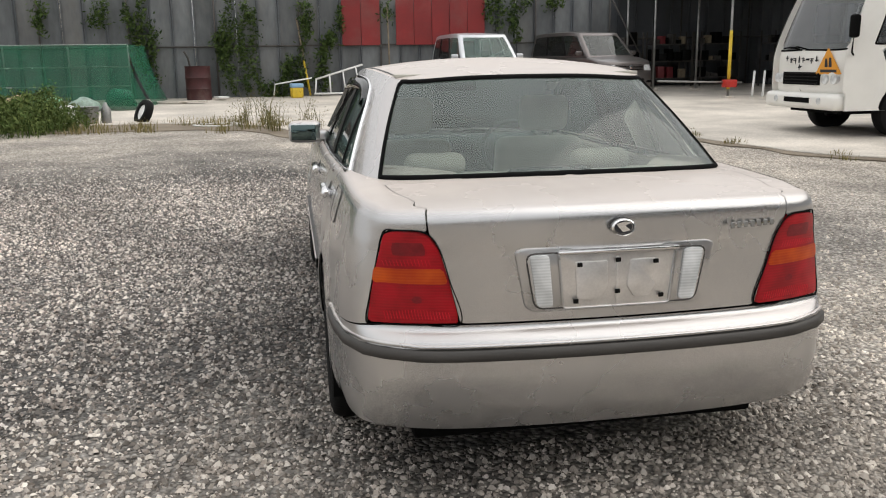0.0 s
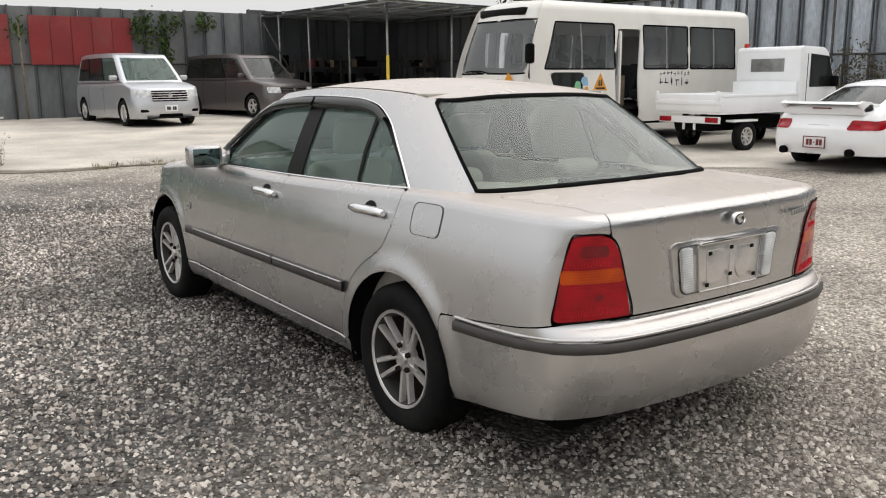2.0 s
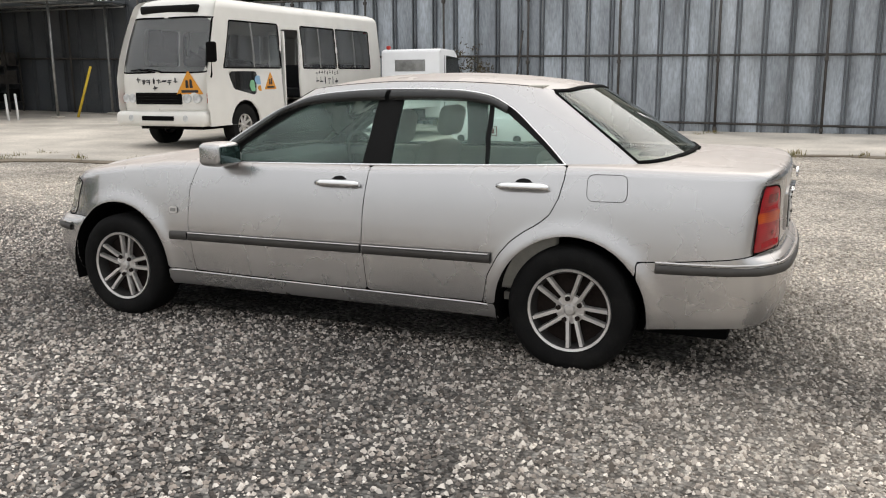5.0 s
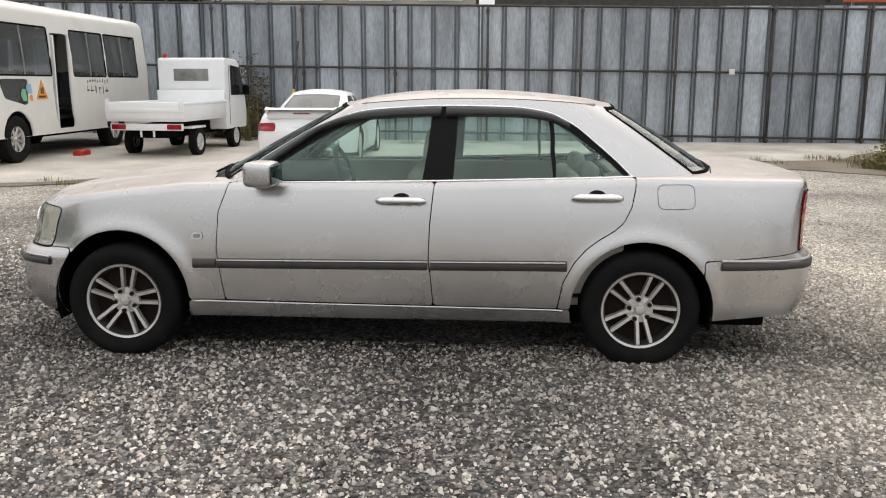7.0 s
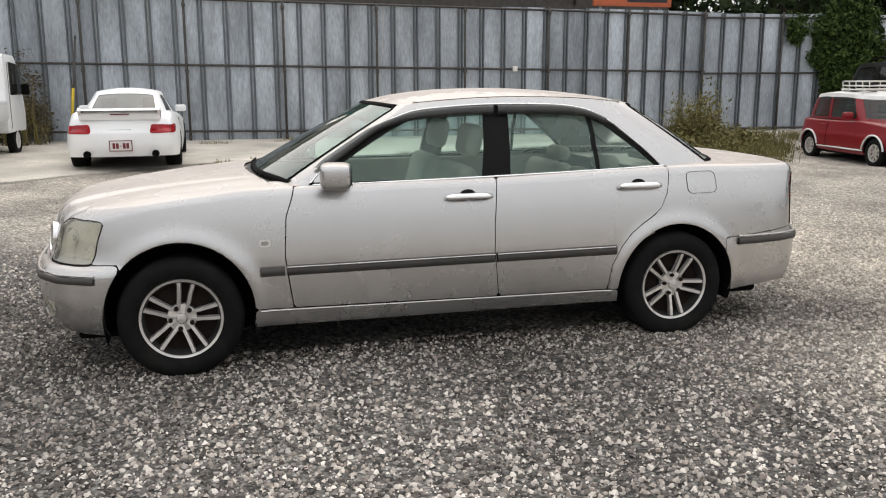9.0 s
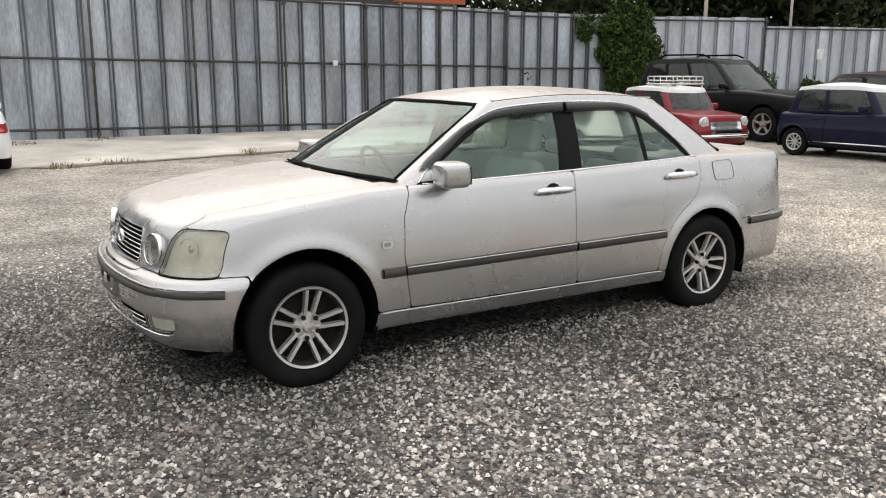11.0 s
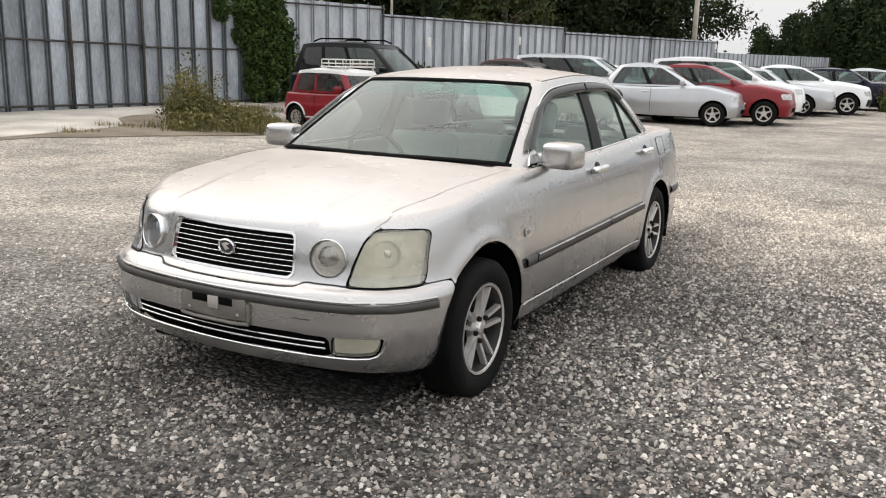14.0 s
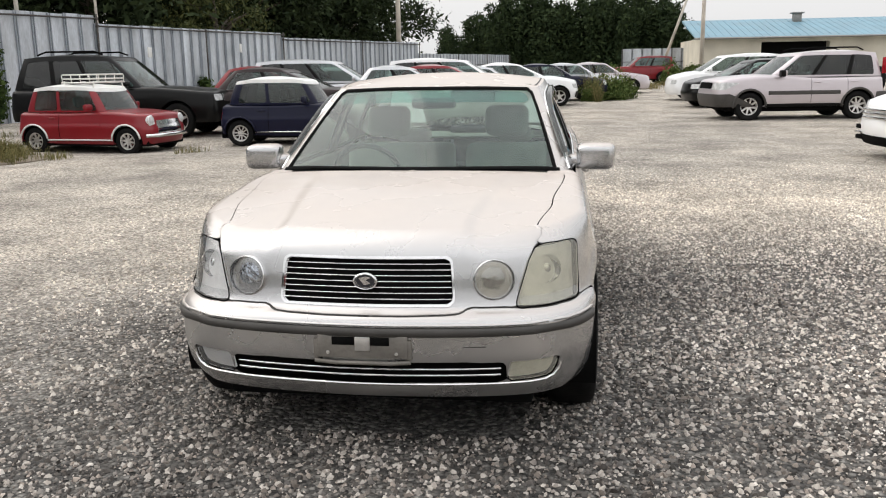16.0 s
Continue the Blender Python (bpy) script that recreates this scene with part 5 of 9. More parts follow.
        # wheel wells
        for y in (1.375, -1.385):
            w = lathe([(0.372, -0.84), (0.375, -0.5), (0.02, -0.5)], 40)
            bmesh.ops.delete(w, geom=[v for v in w.verts if v.co.z < -0.12], context="VERTS")
            part("wheel_well", w, "under", root, m=pose(0, y, 0.30) if mir else Matrix.Diagonal((-1, 1, 1, 1)) @ pose(0, y, 0.30))
    # parts across the middle
    k = dict(step=st)
    part("trunk_lid", joined("trunk_lid", *both(b, [trunk], gap=g, **k), *both(lid, [deck], gap=g, **k)), "silver", root)
    part("hood", joined("hood", *both(b, [hood_front], [gl_loop], gap=g, **k), *both(lid, [hood], gap=g, **k)), "silver", root)
    ft = part("front_bumper", joined("front_bumper", *both(b, [fbump], [fa, c.nose([(0.49, 0.302), (0.502, 0.306), (0.505, 0.375), (0.495, 0.382), (-0.2, 0.382), (-0.2, 0.302)]), c.nose(rounded([(0.514, 0.301), (0.524, 0.384), (0.702, 0.387), (0.688, 0.335), (0.668, 0.31), (0.60, 0.303)], 0.008))], gap=g, **k)), "silver", root)
    corner = c.nose([(0.594, 0.768), (0.600, 0.782), (0.606, 0.80)]) + [(h_top, H - 0.003)]
    ledge = sd([(1.68, 0.578), (1.72, 0.577), (1.78, 0.575)]) + c.nose(fseam)
    for mir in (True, False):
        part("seam_backing", joined("seam_backing", b.strip(spline(corner, 12), 0.02, -0.004, 0.001, mirror=mir)), "silver", root)
        part("bumper_seam_backing", joined("bumper_seam_backing", b.strip(ledge, 0.022, -0.007, 0.001, mirror=mir)), "moulding", root)
    rt = part("rear_bumper", joined("rear_bumper", *both(b, [rbump], [ra], gap=g, **k)), "silver", root)
    # dark inner shell
    part("inner_shell", joined("inner_shell", *both(b, [[(-0.05, -0.05), (L + 0.05, -0.05), (L + 0.05, H), (-0.05, H)]], [sd(arc(1.375, 0.315, 0.37, 40)), sd(arc(-1.385, 0.285, 0.373, 40))], off=-0.045, step=0.04, thick=0)), "dark", root)
    part("underbody", box(-0.6, 0.6, -2.1, 1.9, 0.15, 0.26, 0.02), "under", root)
    # bumper rub strips
    lf = c.nose([(x, 0.502) for x in np.linspace(0.0, 0.60, 22)]) + sd([(1.955, 0.503), (1.90, 0.504), (1.84, 0.503), (1.775, 0.500)])
    lr = c.tail([(x, 0.527) for x in np.linspace(0.0, 0.60, 22)]) + sd([(-2.27, 0.532), (-2.22, 0.533), (-2.1, 0.533), (-1.95, 0.532), (-1.785, 0.531)])
    lf[0], lr[0] = (L, lf[1][1]), (0.0, lr[1][1])
    for ln, pr, dz in ((lf, ft, 0.03), (lr, rt, 0.03)):
        part("rub_strip", joined("rub_strip", b.strip(ln, 0.042, 0.003, 0.011), b.strip(ln, 0.042, 0.003, 0.011, mirror=True)), "moulding", pr, "dark grey rubbing strip")
        l2 = [(u, v + 0.028) for u, v in ln]
        part("strip_line", joined("strip_line", b.strip(l2, 0.012, 0.002, 0.006), b.strip(l2, 0.012, 0.002, 0.006, mirror=True)), "silver", pr)
    # greenhouse
    hs = c.house
    GL, G = c.glen, c.G
    gs = c.gside
    fglass = gs([(0.61, 0.945), (0.542, 1.034), (0.445, 1.098), (0.35, 1.156), (0.25, 1.212), (0.155, 1.258), (0.06, 1.279), (-0.04, 1.286), (-0.28, 1.294), (-0.262, 1.12), (-0.235, 0.95)])
    rglass = gs([(-0.395, 0.955), (-0.408, 1.12), (-0.418, 1.295), (-0.681, 1.296), (-0.80, 1.29), (-0.898, 1.272), (-0.905, 1.11), (-0.92, 0.965)])
    qglass = gs([(-0.935, 0.966), (-0.927, 1.11), (-0.92, 1.262), (-1.0, 1.225), (-1.10, 1.15), (-1.20, 1.07), (-1.303, 0.978)])
    frame_o = gs([(0.70, 0.94), (0.60, 1.035), (0.50, 1.105), (0.40, 1.17), (0.30, 1.23), (0.20, 1.272), (0.10, 1.302), (-0.097, 1.322), (-0.361, 1.333), (-0.681, 1.328), (-0.80, 1.318), (-0.913, 1.294), (-1.0, 1.252), (-1.06, 1.215), (-1.15, 1.14), (-1.237, 1.065), (-1.335, 0.972)])
    frame_loop = frame_o + [(frame_o[-1][0], -0.02), (frame_o[0][0], -0.02)]
    u_ws = hs.find([(0.685, 0.94), (0.525, 1.31)], (0, 2), (GL * 0.75, GL))
    u_rw = hs.find([(0.635, 1.02), (0.508, 1.322)], (0, 2), (0, GL * 0.25))
    ws = [(GL + 0.05, -0.03), (u_ws[0][0] + 0.02, -0.03), (u_ws[0][0] + 0.02, 0.01), (u_ws[1][0], G - 0.03), (u_ws[1][0] + 0.02, G + 0.03), (GL + 0.05, G + 0.03)]
    rw = [(-0.05, -0.03), (u_rw[0][0] - 0.01, -0.03), (u_rw[0][0], 0.02), (u_rw[1][0], G - 0.03), (u_rw[1][0] - 0.02, G + 0.03), (-0.05, G + 0.03)]
    shell = [(-0.05, -0.05), (GL + 0.05, -0.05), (GL + 0.05, G + 0.05), (-0.05, G + 0.05)]
    k = dict(step=0.014)
    part("roof_panel", joined("roof_panel", *both(hs, [shell], [ws, rw, frame_loop], gap=0.001, **k), *both(c.roof, [], thick=0, step=0.03)), "silver", root)
    part("windscreen", joined("windscreen", *both(hs, [ws], off=-0.003, thick=0, step=0.03)), "screen", root)
    part("shade_band", joined("shade_band", *both(hs, [[(GL + 0.05, G - 0.085), (u_ws[1][0] + 0.03, G - 0.085), (u_ws[1][0] + 0.045, G - 0.02), (GL + 0.05, G - 0.016)]], off=-0.008, thick=0, step=0.03)), "bandglass", root, "green shade band along the top of the windscreen")
    part("rear_window", joined("rear_window", *both(hs, [rw], off=-0.003, thick=0, step=0.03)), "rearglass", root)
    ws_side = [(u_ws[0][0] + 0.02, 0.0), (u_ws[1][0], G - 0.03), (u_ws[1][0] + 0.025, G - 0.008), (GL, G - 0.008)]
    rw_side = [(u_rw[0][0], 0.0), (u_rw[1][0], G - 0.03), (u_rw[1][0] - 0.025, G - 0.008), (0.0, G - 0.008)]
    for nm_, line in (("windscreen_seal", ws_side), ("rear_window_seal", rw_side)):
        dense = np.vstack([np.linspace(p0, p1, 14, endpoint=False) for p0, p1 in zip(line, line[1:])] + [[line[-1]]])
        for mir in (True, False):
            part(nm_, joined(nm_, hs.strip(dense, 0.018, 0.001, 0.002, mirror=mir)), "dark", root)
    rear_foot = [(u, 0.008) for u in np.linspace(0, u_rw[0][0], 24)]
    part("rear_window_foot", joined("rear_window_foot", hs.strip(rear_foot, 0.018, 0.002, 0.002), hs.strip(rear_foot, 0.018, 0.002, 0.002, mirror=True)), "dark", root)
    foot = [(u, 0.009) for u in np.linspace(u_ws[0][0], GL, 24)]
    part("windscreen_foot", joined("windscreen_foot", hs.strip(foot, 0.02, 0.002, 0.002), hs.strip(foot, 0.02, 0.002, 0.002, mirror=True)), "dark", root)
    for mir in (True, False):
        k = dict(mirror=mir, step=0.012)
        part("door_frame", joined("door_frame", hs.cut([frame_loop], [fglass, rglass, qglass], off=-0.006, thick=0.02, **k)), "trim", root, "black window frames and pillar trim")
        for nm_, loop in (("front_window", fglass), ("rear_side_window", rglass), ("quarter_window", qglass)):
            part(nm_, joined(nm_, hs.cut([loop], off=-0.014, thick=0, gap=-0.006, **k)), "glass", root)
        part("chrome_strip", joined("chrome_strip", hs.strip(spline(frame_o, 70), 0.009, 0.002, 0.006, mirror=mir)), "chrome", root)
        bl = gs([(y, z) for y, z in zip(np.linspace(0.69, -1.335, 40), np.interp(np.linspace(0.69, -1.335, 40), [-1.34, -0.3, 0.7], [0.976, 0.948, 0.930]))])
        part("belt_strip", joined("belt_strip", hs.strip([(u, 0.006) for u, v in bl], 0.013, 0.004, 0.007, mirror=mir)), "chrome", root)
        vis_f = gs([(0.61, 1.022), (0.56, 1.062), (0.50, 1.10), (0.40, 1.163), (0.30, 1.222), (0.20, 1.262), (0.10, 1.29), (-0.097, 1.31), (-0.33, 1.32)])
        vis_r = gs([(-0.355, 1.32), (-0.681, 1.317), (-0.80, 1.308), (-0.90, 1.286), (-0.99, 1.245)])
        part("wind_deflector", joined("wind_deflector", hs.strip(spline([(u, v - 0.022) for u, v in vis_f], 50), 0.055, 0.012, 0.014, mirror=mir)), "glassdark", root, "smoked wind deflector")
        part("wind_deflector", joined("wind_deflector", hs.strip(spline([(u, v - 0.022) for u, v in vis_r], 40), 0.055, 0.012, 0.014, mirror=mir)), "glassdark", root, "smoked wind deflector")
        # roof gutters
        gut = [(u, 0.03) for u in np.linspace(c.gk[3], c.gk[8], 50)]
        part("roof_seam", joined("roof_seam", c.roof.strip(gut, 0.012, 0.001, 0.002, mirror=mir)), "moulding", root)
        sx = -1 if mir else 1
        mr = part("door_mirror", soft_box(0.094, 0.08, 0.066), "silver", root, m=pose(sx * 0.862, 0.585, 0.99, 0, 0, sx * 8))
        part("mirror_glass", box(-0.072, 0.072, -0.083, -0.078, -0.047, 0.045, 0.002), "mirror", mr)
        part("mirror_foot", soft_box(0.055, 0.05, 0.036, 0.6), "silver", mr, m=pose(-sx * 0.09, 0.01, -0.025))
        tri = gs([(0.69, 0.945), (0.60, 1.03), (0.545, 0.95)])
        part("mirror_sail", joined("mirror_sail", hs.cut([tri], off=0.004, thick=0.008, **k)), "silver", root)
    # wheels
    for x, rz, y in ((-0.745, 0, 1.375), (-0.74, 0, -1.385), (0.745, 180, 1.375), (0.74, 180, -1.385)):
        wheel(0.313, 0.2, 0.206, "twin", root, pose(x, y, 0.29, 20 * y, 0, rz))
    # grille and nose details
    fy = lambda x, z: b.at(*np.array(c.nose([(abs(x), z)])[0]))[0][1]
    gr = part("grille", joined("grille", *both(b, [fr_loop], [gl_loop], off=0.004, thick=0.02, step=0.006)), "chrome", root, "chrome-framed black slatted grille")
    part("grille_back", joined("grille_back", *both(b, [fr_loop], off=-0.03, thick=0, step=0.02)), "dark", gr)
    for i in range(7):
        z = 0.6085 + i * 0.0212
        ln = c.nose([(x, z) for x in np.linspace(0.0, 0.314 - 0.0012 * i, 14)])
        ln[0] = (L, ln[1][1])
        part("grille_slat", joined("grille_slat", b.strip(ln, 0.0045, -0.006, 0.004), b.strip(ln, 0.0045, -0.006, 0.004, mirror=True)), "chrome", gr)

    def emblem(parent, m, r=0.045):
        e_ = part("emblem", lathe([(r, -0.004), (r, 0.006), (r * 0.86, 0.010), (r * 0.78, 0.004), (0.0001, 0.004)], 28, "y"), "chrome", parent, "oval chrome badge", m=m @ Matrix.Diagonal((1, 1, 0.72, 1)))
        part("emblem_field", lathe([(r * 0.77, 0.003), (r * 0.74, 0.0055), (0.0001, 0.0055)], 24, "y"), "ink", e_)
        part("emblem_sign", extrude_poly(rounded([(-0.02, -0.012), (0.003, -0.02), (0.024, 0.016), (-0.002, 0.026), (-0.024, 0.02), (-0.003, 0.008)], 0.004), "y", 0.004, 0.009), "chrome", e_)

    emblem(gr, pose(0, fy(0.0, 0.676) + 0.008, 0.676))
    for sx in (-1, 1):
        y = fy(0.46, 0.677)
        rl = part("round_lamp", lathe([(0.0745, -0.03), (0.0765, 0.003), (0.0735, 0.008), (0.0705, 0.001), (0.068, -0.03)], 40, "y"), "chrome", root, "round auxiliary lamp", m=pose(sx * 0.462, y + 0.008, 0.678, 8, 0, -sx * 14))
        part("lamp_bowl", lathe([(0.067, -0.028), (0.058, -0.018), (0.04, -0.008), (0.02, -0.003), (0.0001, -0.002)], 32, "y"), "darkmirror" if sx < 0 else "cutmirror", rl)
        part("lens", lathe([(0.067, 0.002), (0.04, 0.009), (0.0001, 0.012)], 32, "y"), "lamphazy" if sx < 0 else "lampround", rl)
        fl = c.nose(rounded([(0.518, 0.305), (0.528, 0.380), (0.697, 0.383), (0.683, 0.336), (0.664, 0.314), (0.60, 0.307)], 0.008))
        fo = part("fog_lamp", joined("fog_lamp", b.cut([fl], off=-0.025, step=0.012, thick=0, mirror=sx < 0)), "facet", ft)
        part("lens", joined("lens", b.cut([fl], off=-0.004, step=0.012, mirror=sx < 0)), "lampyellow" if sx < 0 else "lampclear", fo)
    for z in (0.331, 0.357):
        ln = c.nose([(x, z) for x in np.linspace(0.0, 0.492, 24)])
        ln[0] = (L, ln[1][1])
        part("inlet_bar", joined("inlet_bar", b.strip(ln, 0.0065, -0.006, 0.003), b.strip(ln, 0.0065, -0.006, 0.003, mirror=True)), "chrome", ft)
    ln = c.nose([(x, 0.2965) for x in np.linspace(0.0, 0.60, 26)] + [(0.65, 0.30), (0.678, 0.312), (0.695, 0.332), (0.705, 0.36)])
    ln[0] = (L, ln[1][1])
    part("lip_line", joined("lip_line", b.strip(ln, 0.008, 0.001, 0.005), b.strip(ln, 0.008, 0.001, 0.005, mirror=True)), "chrome", ft)
    part("scratch", joined("scratch", b.strip(c.nose([(x, 0.447 - 0.01 * (x - 0.36)) for x in np.linspace(0.36, 0.44, 8)]), 0.005, 0.001, 0.0005, mirror=True)), "moulding", ft, "short dark scrape")
    pl_ = part("plate_bracket", box(-0.165, 0.165, 2.118, 2.14, 0.405, 0.492, 0.004), "bracket", ft, "bare grey number plate bracket")
    part("bracket_void", box(-0.10, 0.11, 2.135, 2.142, 0.455, 0.487, 0.002), "dark", pl_)
    part("bracket_clip", box(-0.03, 0.025, 2.138, 2.146, 0.435, 0.487, 0.002), "alloy", pl_)
    part("bracket_bar", tube([(-0.175, 2.135, 0.392), (-0.1, 2.137, 0.386), (0.1, 2.137, 0.386), (0.175, 2.135, 0.392)], 0.008), "bracket", pl_)
    for sx in (-1, 1):
        part("bracket_screw", lathe([(0.007, -0.004), (0.006, 0.003), (0.0001, 0.004)], 10, "y"), "alloy", pl_, m=pose(sx * 0.125, 2.141, 0.425))
        part("bracket_tab", box(sx * 0.168 - 0.012, sx * 0.168 + 0.012, 2.11, 2.136, 0.40, 0.475, 0.004), "bracket", pl_)
    # tail details
    ty = -2.318
    lo_ = rounded([(-0.305, 0.836), (-0.28, 0.848), (0.30, 0.848), (0.327, 0.836), (0.295, 0.66), (0.265, 0.642), (-0.245, 0.642), (-0.272, 0.66)], 0.03)
    lo_ = [(x - 0.012, z) for x, z in lo_]
    gn = part("plate_garnish", extrude_poly(lo_, "y", -2.27, -2.327, 0.006), "silver", root, "plate recess with reversing lamps and no plate", m=pose(0, 0.01, 0))
    ins = rounded([(-0.285, 0.829), (0.285, 0.829), (0.255, 0.655), (-0.255, 0.655)], 0.03)
    part("garnish_face", extrude_poly(ins, "y", -2.30, -2.331, 0.003), "silver", gn)
    part("garnish_seam", tube([(x, -2.329, z) for x, z in ins], 0.003, 6, closed=True), "moulding", gn)
    seat_o = rounded([(-0.185, 0.826), (0.185, 0.826), (0.168, 0.652), (-0.168, 0.652)], 0.012)
    part("plate_recess", extrude_poly(seat_o, "y", -2.30, -2.332, 0.002), "alloy", gn, "bare stamped plate seat")
    part("recess_lip", tube([(x, -2.333, z) for x, z in seat_o], 0.0045, 6, closed=True), "silver", gn)
    part("recess_bar", box(-0.19, 0.19, -2.352, -2.33, 0.826, 0.838, 0.005), "chrome", gn)
    for outline in ([(-0.135, 0.80), (-0.03, 0.80), (-0.03, 0.715), (-0.055, 0.675), (-0.125, 0.675)], [(0.04, 0.80), (0.125, 0.80), (0.125, 0.765), (0.105, 0.735), (0.125, 0.715), (0.10, 0.675), (0.055, 0.675), (0.03, 0.715)]):
        part("plate_mount", extrude_poly(rounded(outline, 0.012), "y", -2.325, -2.337, 0.004), "alloy", gn)
    part("mount_rib", box(-0.004, 0.004, -2.338, -2.33, 0.66, 0.81, 0.002), "alloy", gn)
    for dx, dz in ((-0.12, 0.79), (0.12, 0.79), (-0.13, 0.675), (0.14, 0.68), (0, 0.80), (0, 0.70)):
        part("mount_hole", box(dx - 0.008, dx + 0.008, -2.3425, -2.336, dz - 0.007, dz + 0.007, 0.002), "trim", gn)
    for sx in (-1, 1):
        part("reverse_lamp", extrude_poly(rounded([(sx * 0.275, 0.825), (sx * 0.213, 0.825), (sx * 0.198, 0.66), (sx * 0.248, 0.66)], 0.015), "y", -2.31, -2.338, 0.004), "clearlens", gn, "clear ribbed reversing lamp")
    emblem(root, pose(0.005, -2.345, 0.905, 0, 0, 180), 0.037)
    bd = part("model_badge", box(-0.085, 0.085, -0.003, 0.001, -0.002, 0.002), "chrome", root, "row of small chrome badge bars", m=pose(0.435, -2.314, 0.890, -4, 0, 12))
    for i in range(7):
        part("badge_bar", box(-0.0075, 0.0075, -0.003, 0.003, -0.01, 0.01, 0.002, 1), "pipe", bd, m=pose(-0.075 + 0.025 * i, -0.002, 0.0))
    # cabin
    for x in (-0.36, 0.36):
        seat(root, x, 0.2, 0.33)
        seat(root, x, -0.68, 0.26, wide=0.62, low=True)
    part("rear_shelf", box(-0.62, 0.62, -1.8, -1.3, 0.93, 0.95, 0.01), "seat", root)
    part("shelf_lamp", box(-0.16, 0.16, -1.66, -1.56, 0.948, 1.0, 0.025, 3), "dash", root, "dark brake lamp housing on the rear shelf")
    part("dashboard", box(-0.68, 0.68, 0.45, 0.95, 0.62, 0.925, 0.06, 3), "dash", root)
    part("cabin_floor", box(-0.7, 0.7, -1.4, 0.9, 0.28, 0.32), "seat", root)
    part("steering_wheel", tube([(0.36 + 0.185 * math.cos(a), 0.36 + 0.185 * math.sin(a) * 0.35, 0.86 + 0.185 * math.sin(a) * 0.93) for a in np.linspace(0, 2 * math.pi, 28, endpoint=False)], 0.014, 8, closed=True), "dash", root)
    part("steering_hub", box(0.29, 0.43, 0.35, 0.42, 0.82, 0.9, 0.02), "dash", root)
    part("inside_mirror", box(-0.12, 0.12, 0.28, 0.30, 1.225, 1.285, 0.02), "dash", root)
    for x in (-0.72, 0.72):
        part("door_card", box(x - 0.03, x + 0.03, -1.3, 0.75, 0.35, 0.93, 0.02), "seat", root)
    part("headlining", box(-0.52, 0.52, -1.15, 0.1, 1.335, 1.35, 0.005), "seat", root)
    cowl = top([(0.70, 0.905), (0.55, 0.93), (0.3, 0.99), (0.02, 1.015)], fr) + [(c.S(1.0), c.C + 0.05), (c.S(0.86), c.C + 0.05)] + top([(0.02, 0.90), (0.3, 0.88), (0.56, 0.80), (0.70, 0.74)], fr)
    part("cowl_panel", joined("cowl_panel", *both(lid, [cowl], off=-0.012, thick=0, step=0.03)), "trim", root, "black vented panel below the windscreen")
    for sx in (-1, 1):
        part("wiper", tube([(sx * 0.28 - 0.24, 0.935, 0.964), (sx * 0.28, 0.955, 0.964), (sx * 0.28 + 0.24, 0.915, 0.964)], 0.006, 6), "dark", root)
    return root


sedan()


# ---- other vehicles ----
def shape(Lr, Lf, W, zb, belt, hood, nose, tail, base_y, top_y, roof, wb, wt, rnd=0.05, blunt=0.12, mid=None):
    """The shell of a car from its main measures; base_y and top_y: where the greenhouse begins and ends at its foot and its top."""
    (r0, f0), (r1, f1) = base_y, top_y
    fx = [0, 0.4, 0.78, 0.92, 0.98, 1, 1, 1, 0.985, 0.94, 0.8, 0.44, 0]
    sy = lambda a, b: [a, a + 0.02, a + 0.06, a + 0.14] + [a + (b - a) * t for t in (0.25, 0.4, 0.55, 0.7, 0.84)] + [b - 0.16, b - 0.1, b - 0.03, b]
    ztop = lambda y: roof - 0.05 - 0.25 * max(0, abs(y - (r1 + f1) / 2) / (f1 - r1) - 0.3)
    base = [(x * wb, y, belt + 0.0) for x, y in zip(fx, sy(r0, f0))]
    top = [(x * wt, y, ztop(y)) for x, y in zip(fx, sy(r1, f1))]
    q = blunt
    return Car(
        plan=[(0, Lr), (0.45 * W, Lr + 0.015), (0.8 * W, Lr + 0.07), (0.95 * W, Lr + q + 0.1), (W, Lr + q + 0.5), (W, (Lr + Lf) / 2), (W, Lf - q - 0.55), (0.95 * W, Lf - q - 0.13), (0.8 * W, Lf - 0.5 * q - 0.03), (0.45 * W, Lf - 0.2 * q), (0, Lf)],
        side=[(zb - 0.05, 0.06), (zb + 0.1, 0.015), (zb + 0.3, 0.0), (belt - 0.2, 0.02), (belt, 0.05), (belt + 0.3, 0.06)],
        front=[(zb - 0.05, 0.1), (zb + 0.08, 0.03), (zb + 0.25, 0.0), (nose - 0.2, 0.03), (nose, 0.08), (nose + 0.4, 0.15)],
        rear=[(zb - 0.05, 0.1), (zb + 0.1, 0.02), (zb + 0.25, 0.0), (tail - 0.25, 0.04), (tail, 0.06), (tail + 0.3, 0.08)],
        zc=[(Lr, tail), (r0 - 0.01 if r0 > Lr + 0.05 else Lr + 0.05, max(tail, belt + 0.01)), ((r0 + f0) / 2, belt + 0.01), (f0 - 0.02, hood), ((f0 + Lf) / 2, mid or (hood * 0.62 + nose * 0.38)), (Lf - 0.05, nose), (Lf + 0.1, nose - 0.03)],
        drop=[(Lr, 0.03), ((Lr + Lf) / 2, 0.02), (Lf, 0.05)], zb=[(Lr, zb + 0.05), ((Lr + Lf) / 2, zb), (Lf, zb)],
        base=base, top=top, roof=[(r1, ztop(r1)), (r1 * 0.6 + f1 * 0.4, roof), ((r1 + f1) / 2, roof), (f1, ztop(f1))], corner=(Lr + q + 0.1, Lf - q - 0.25), rnd=rnd, W=W)


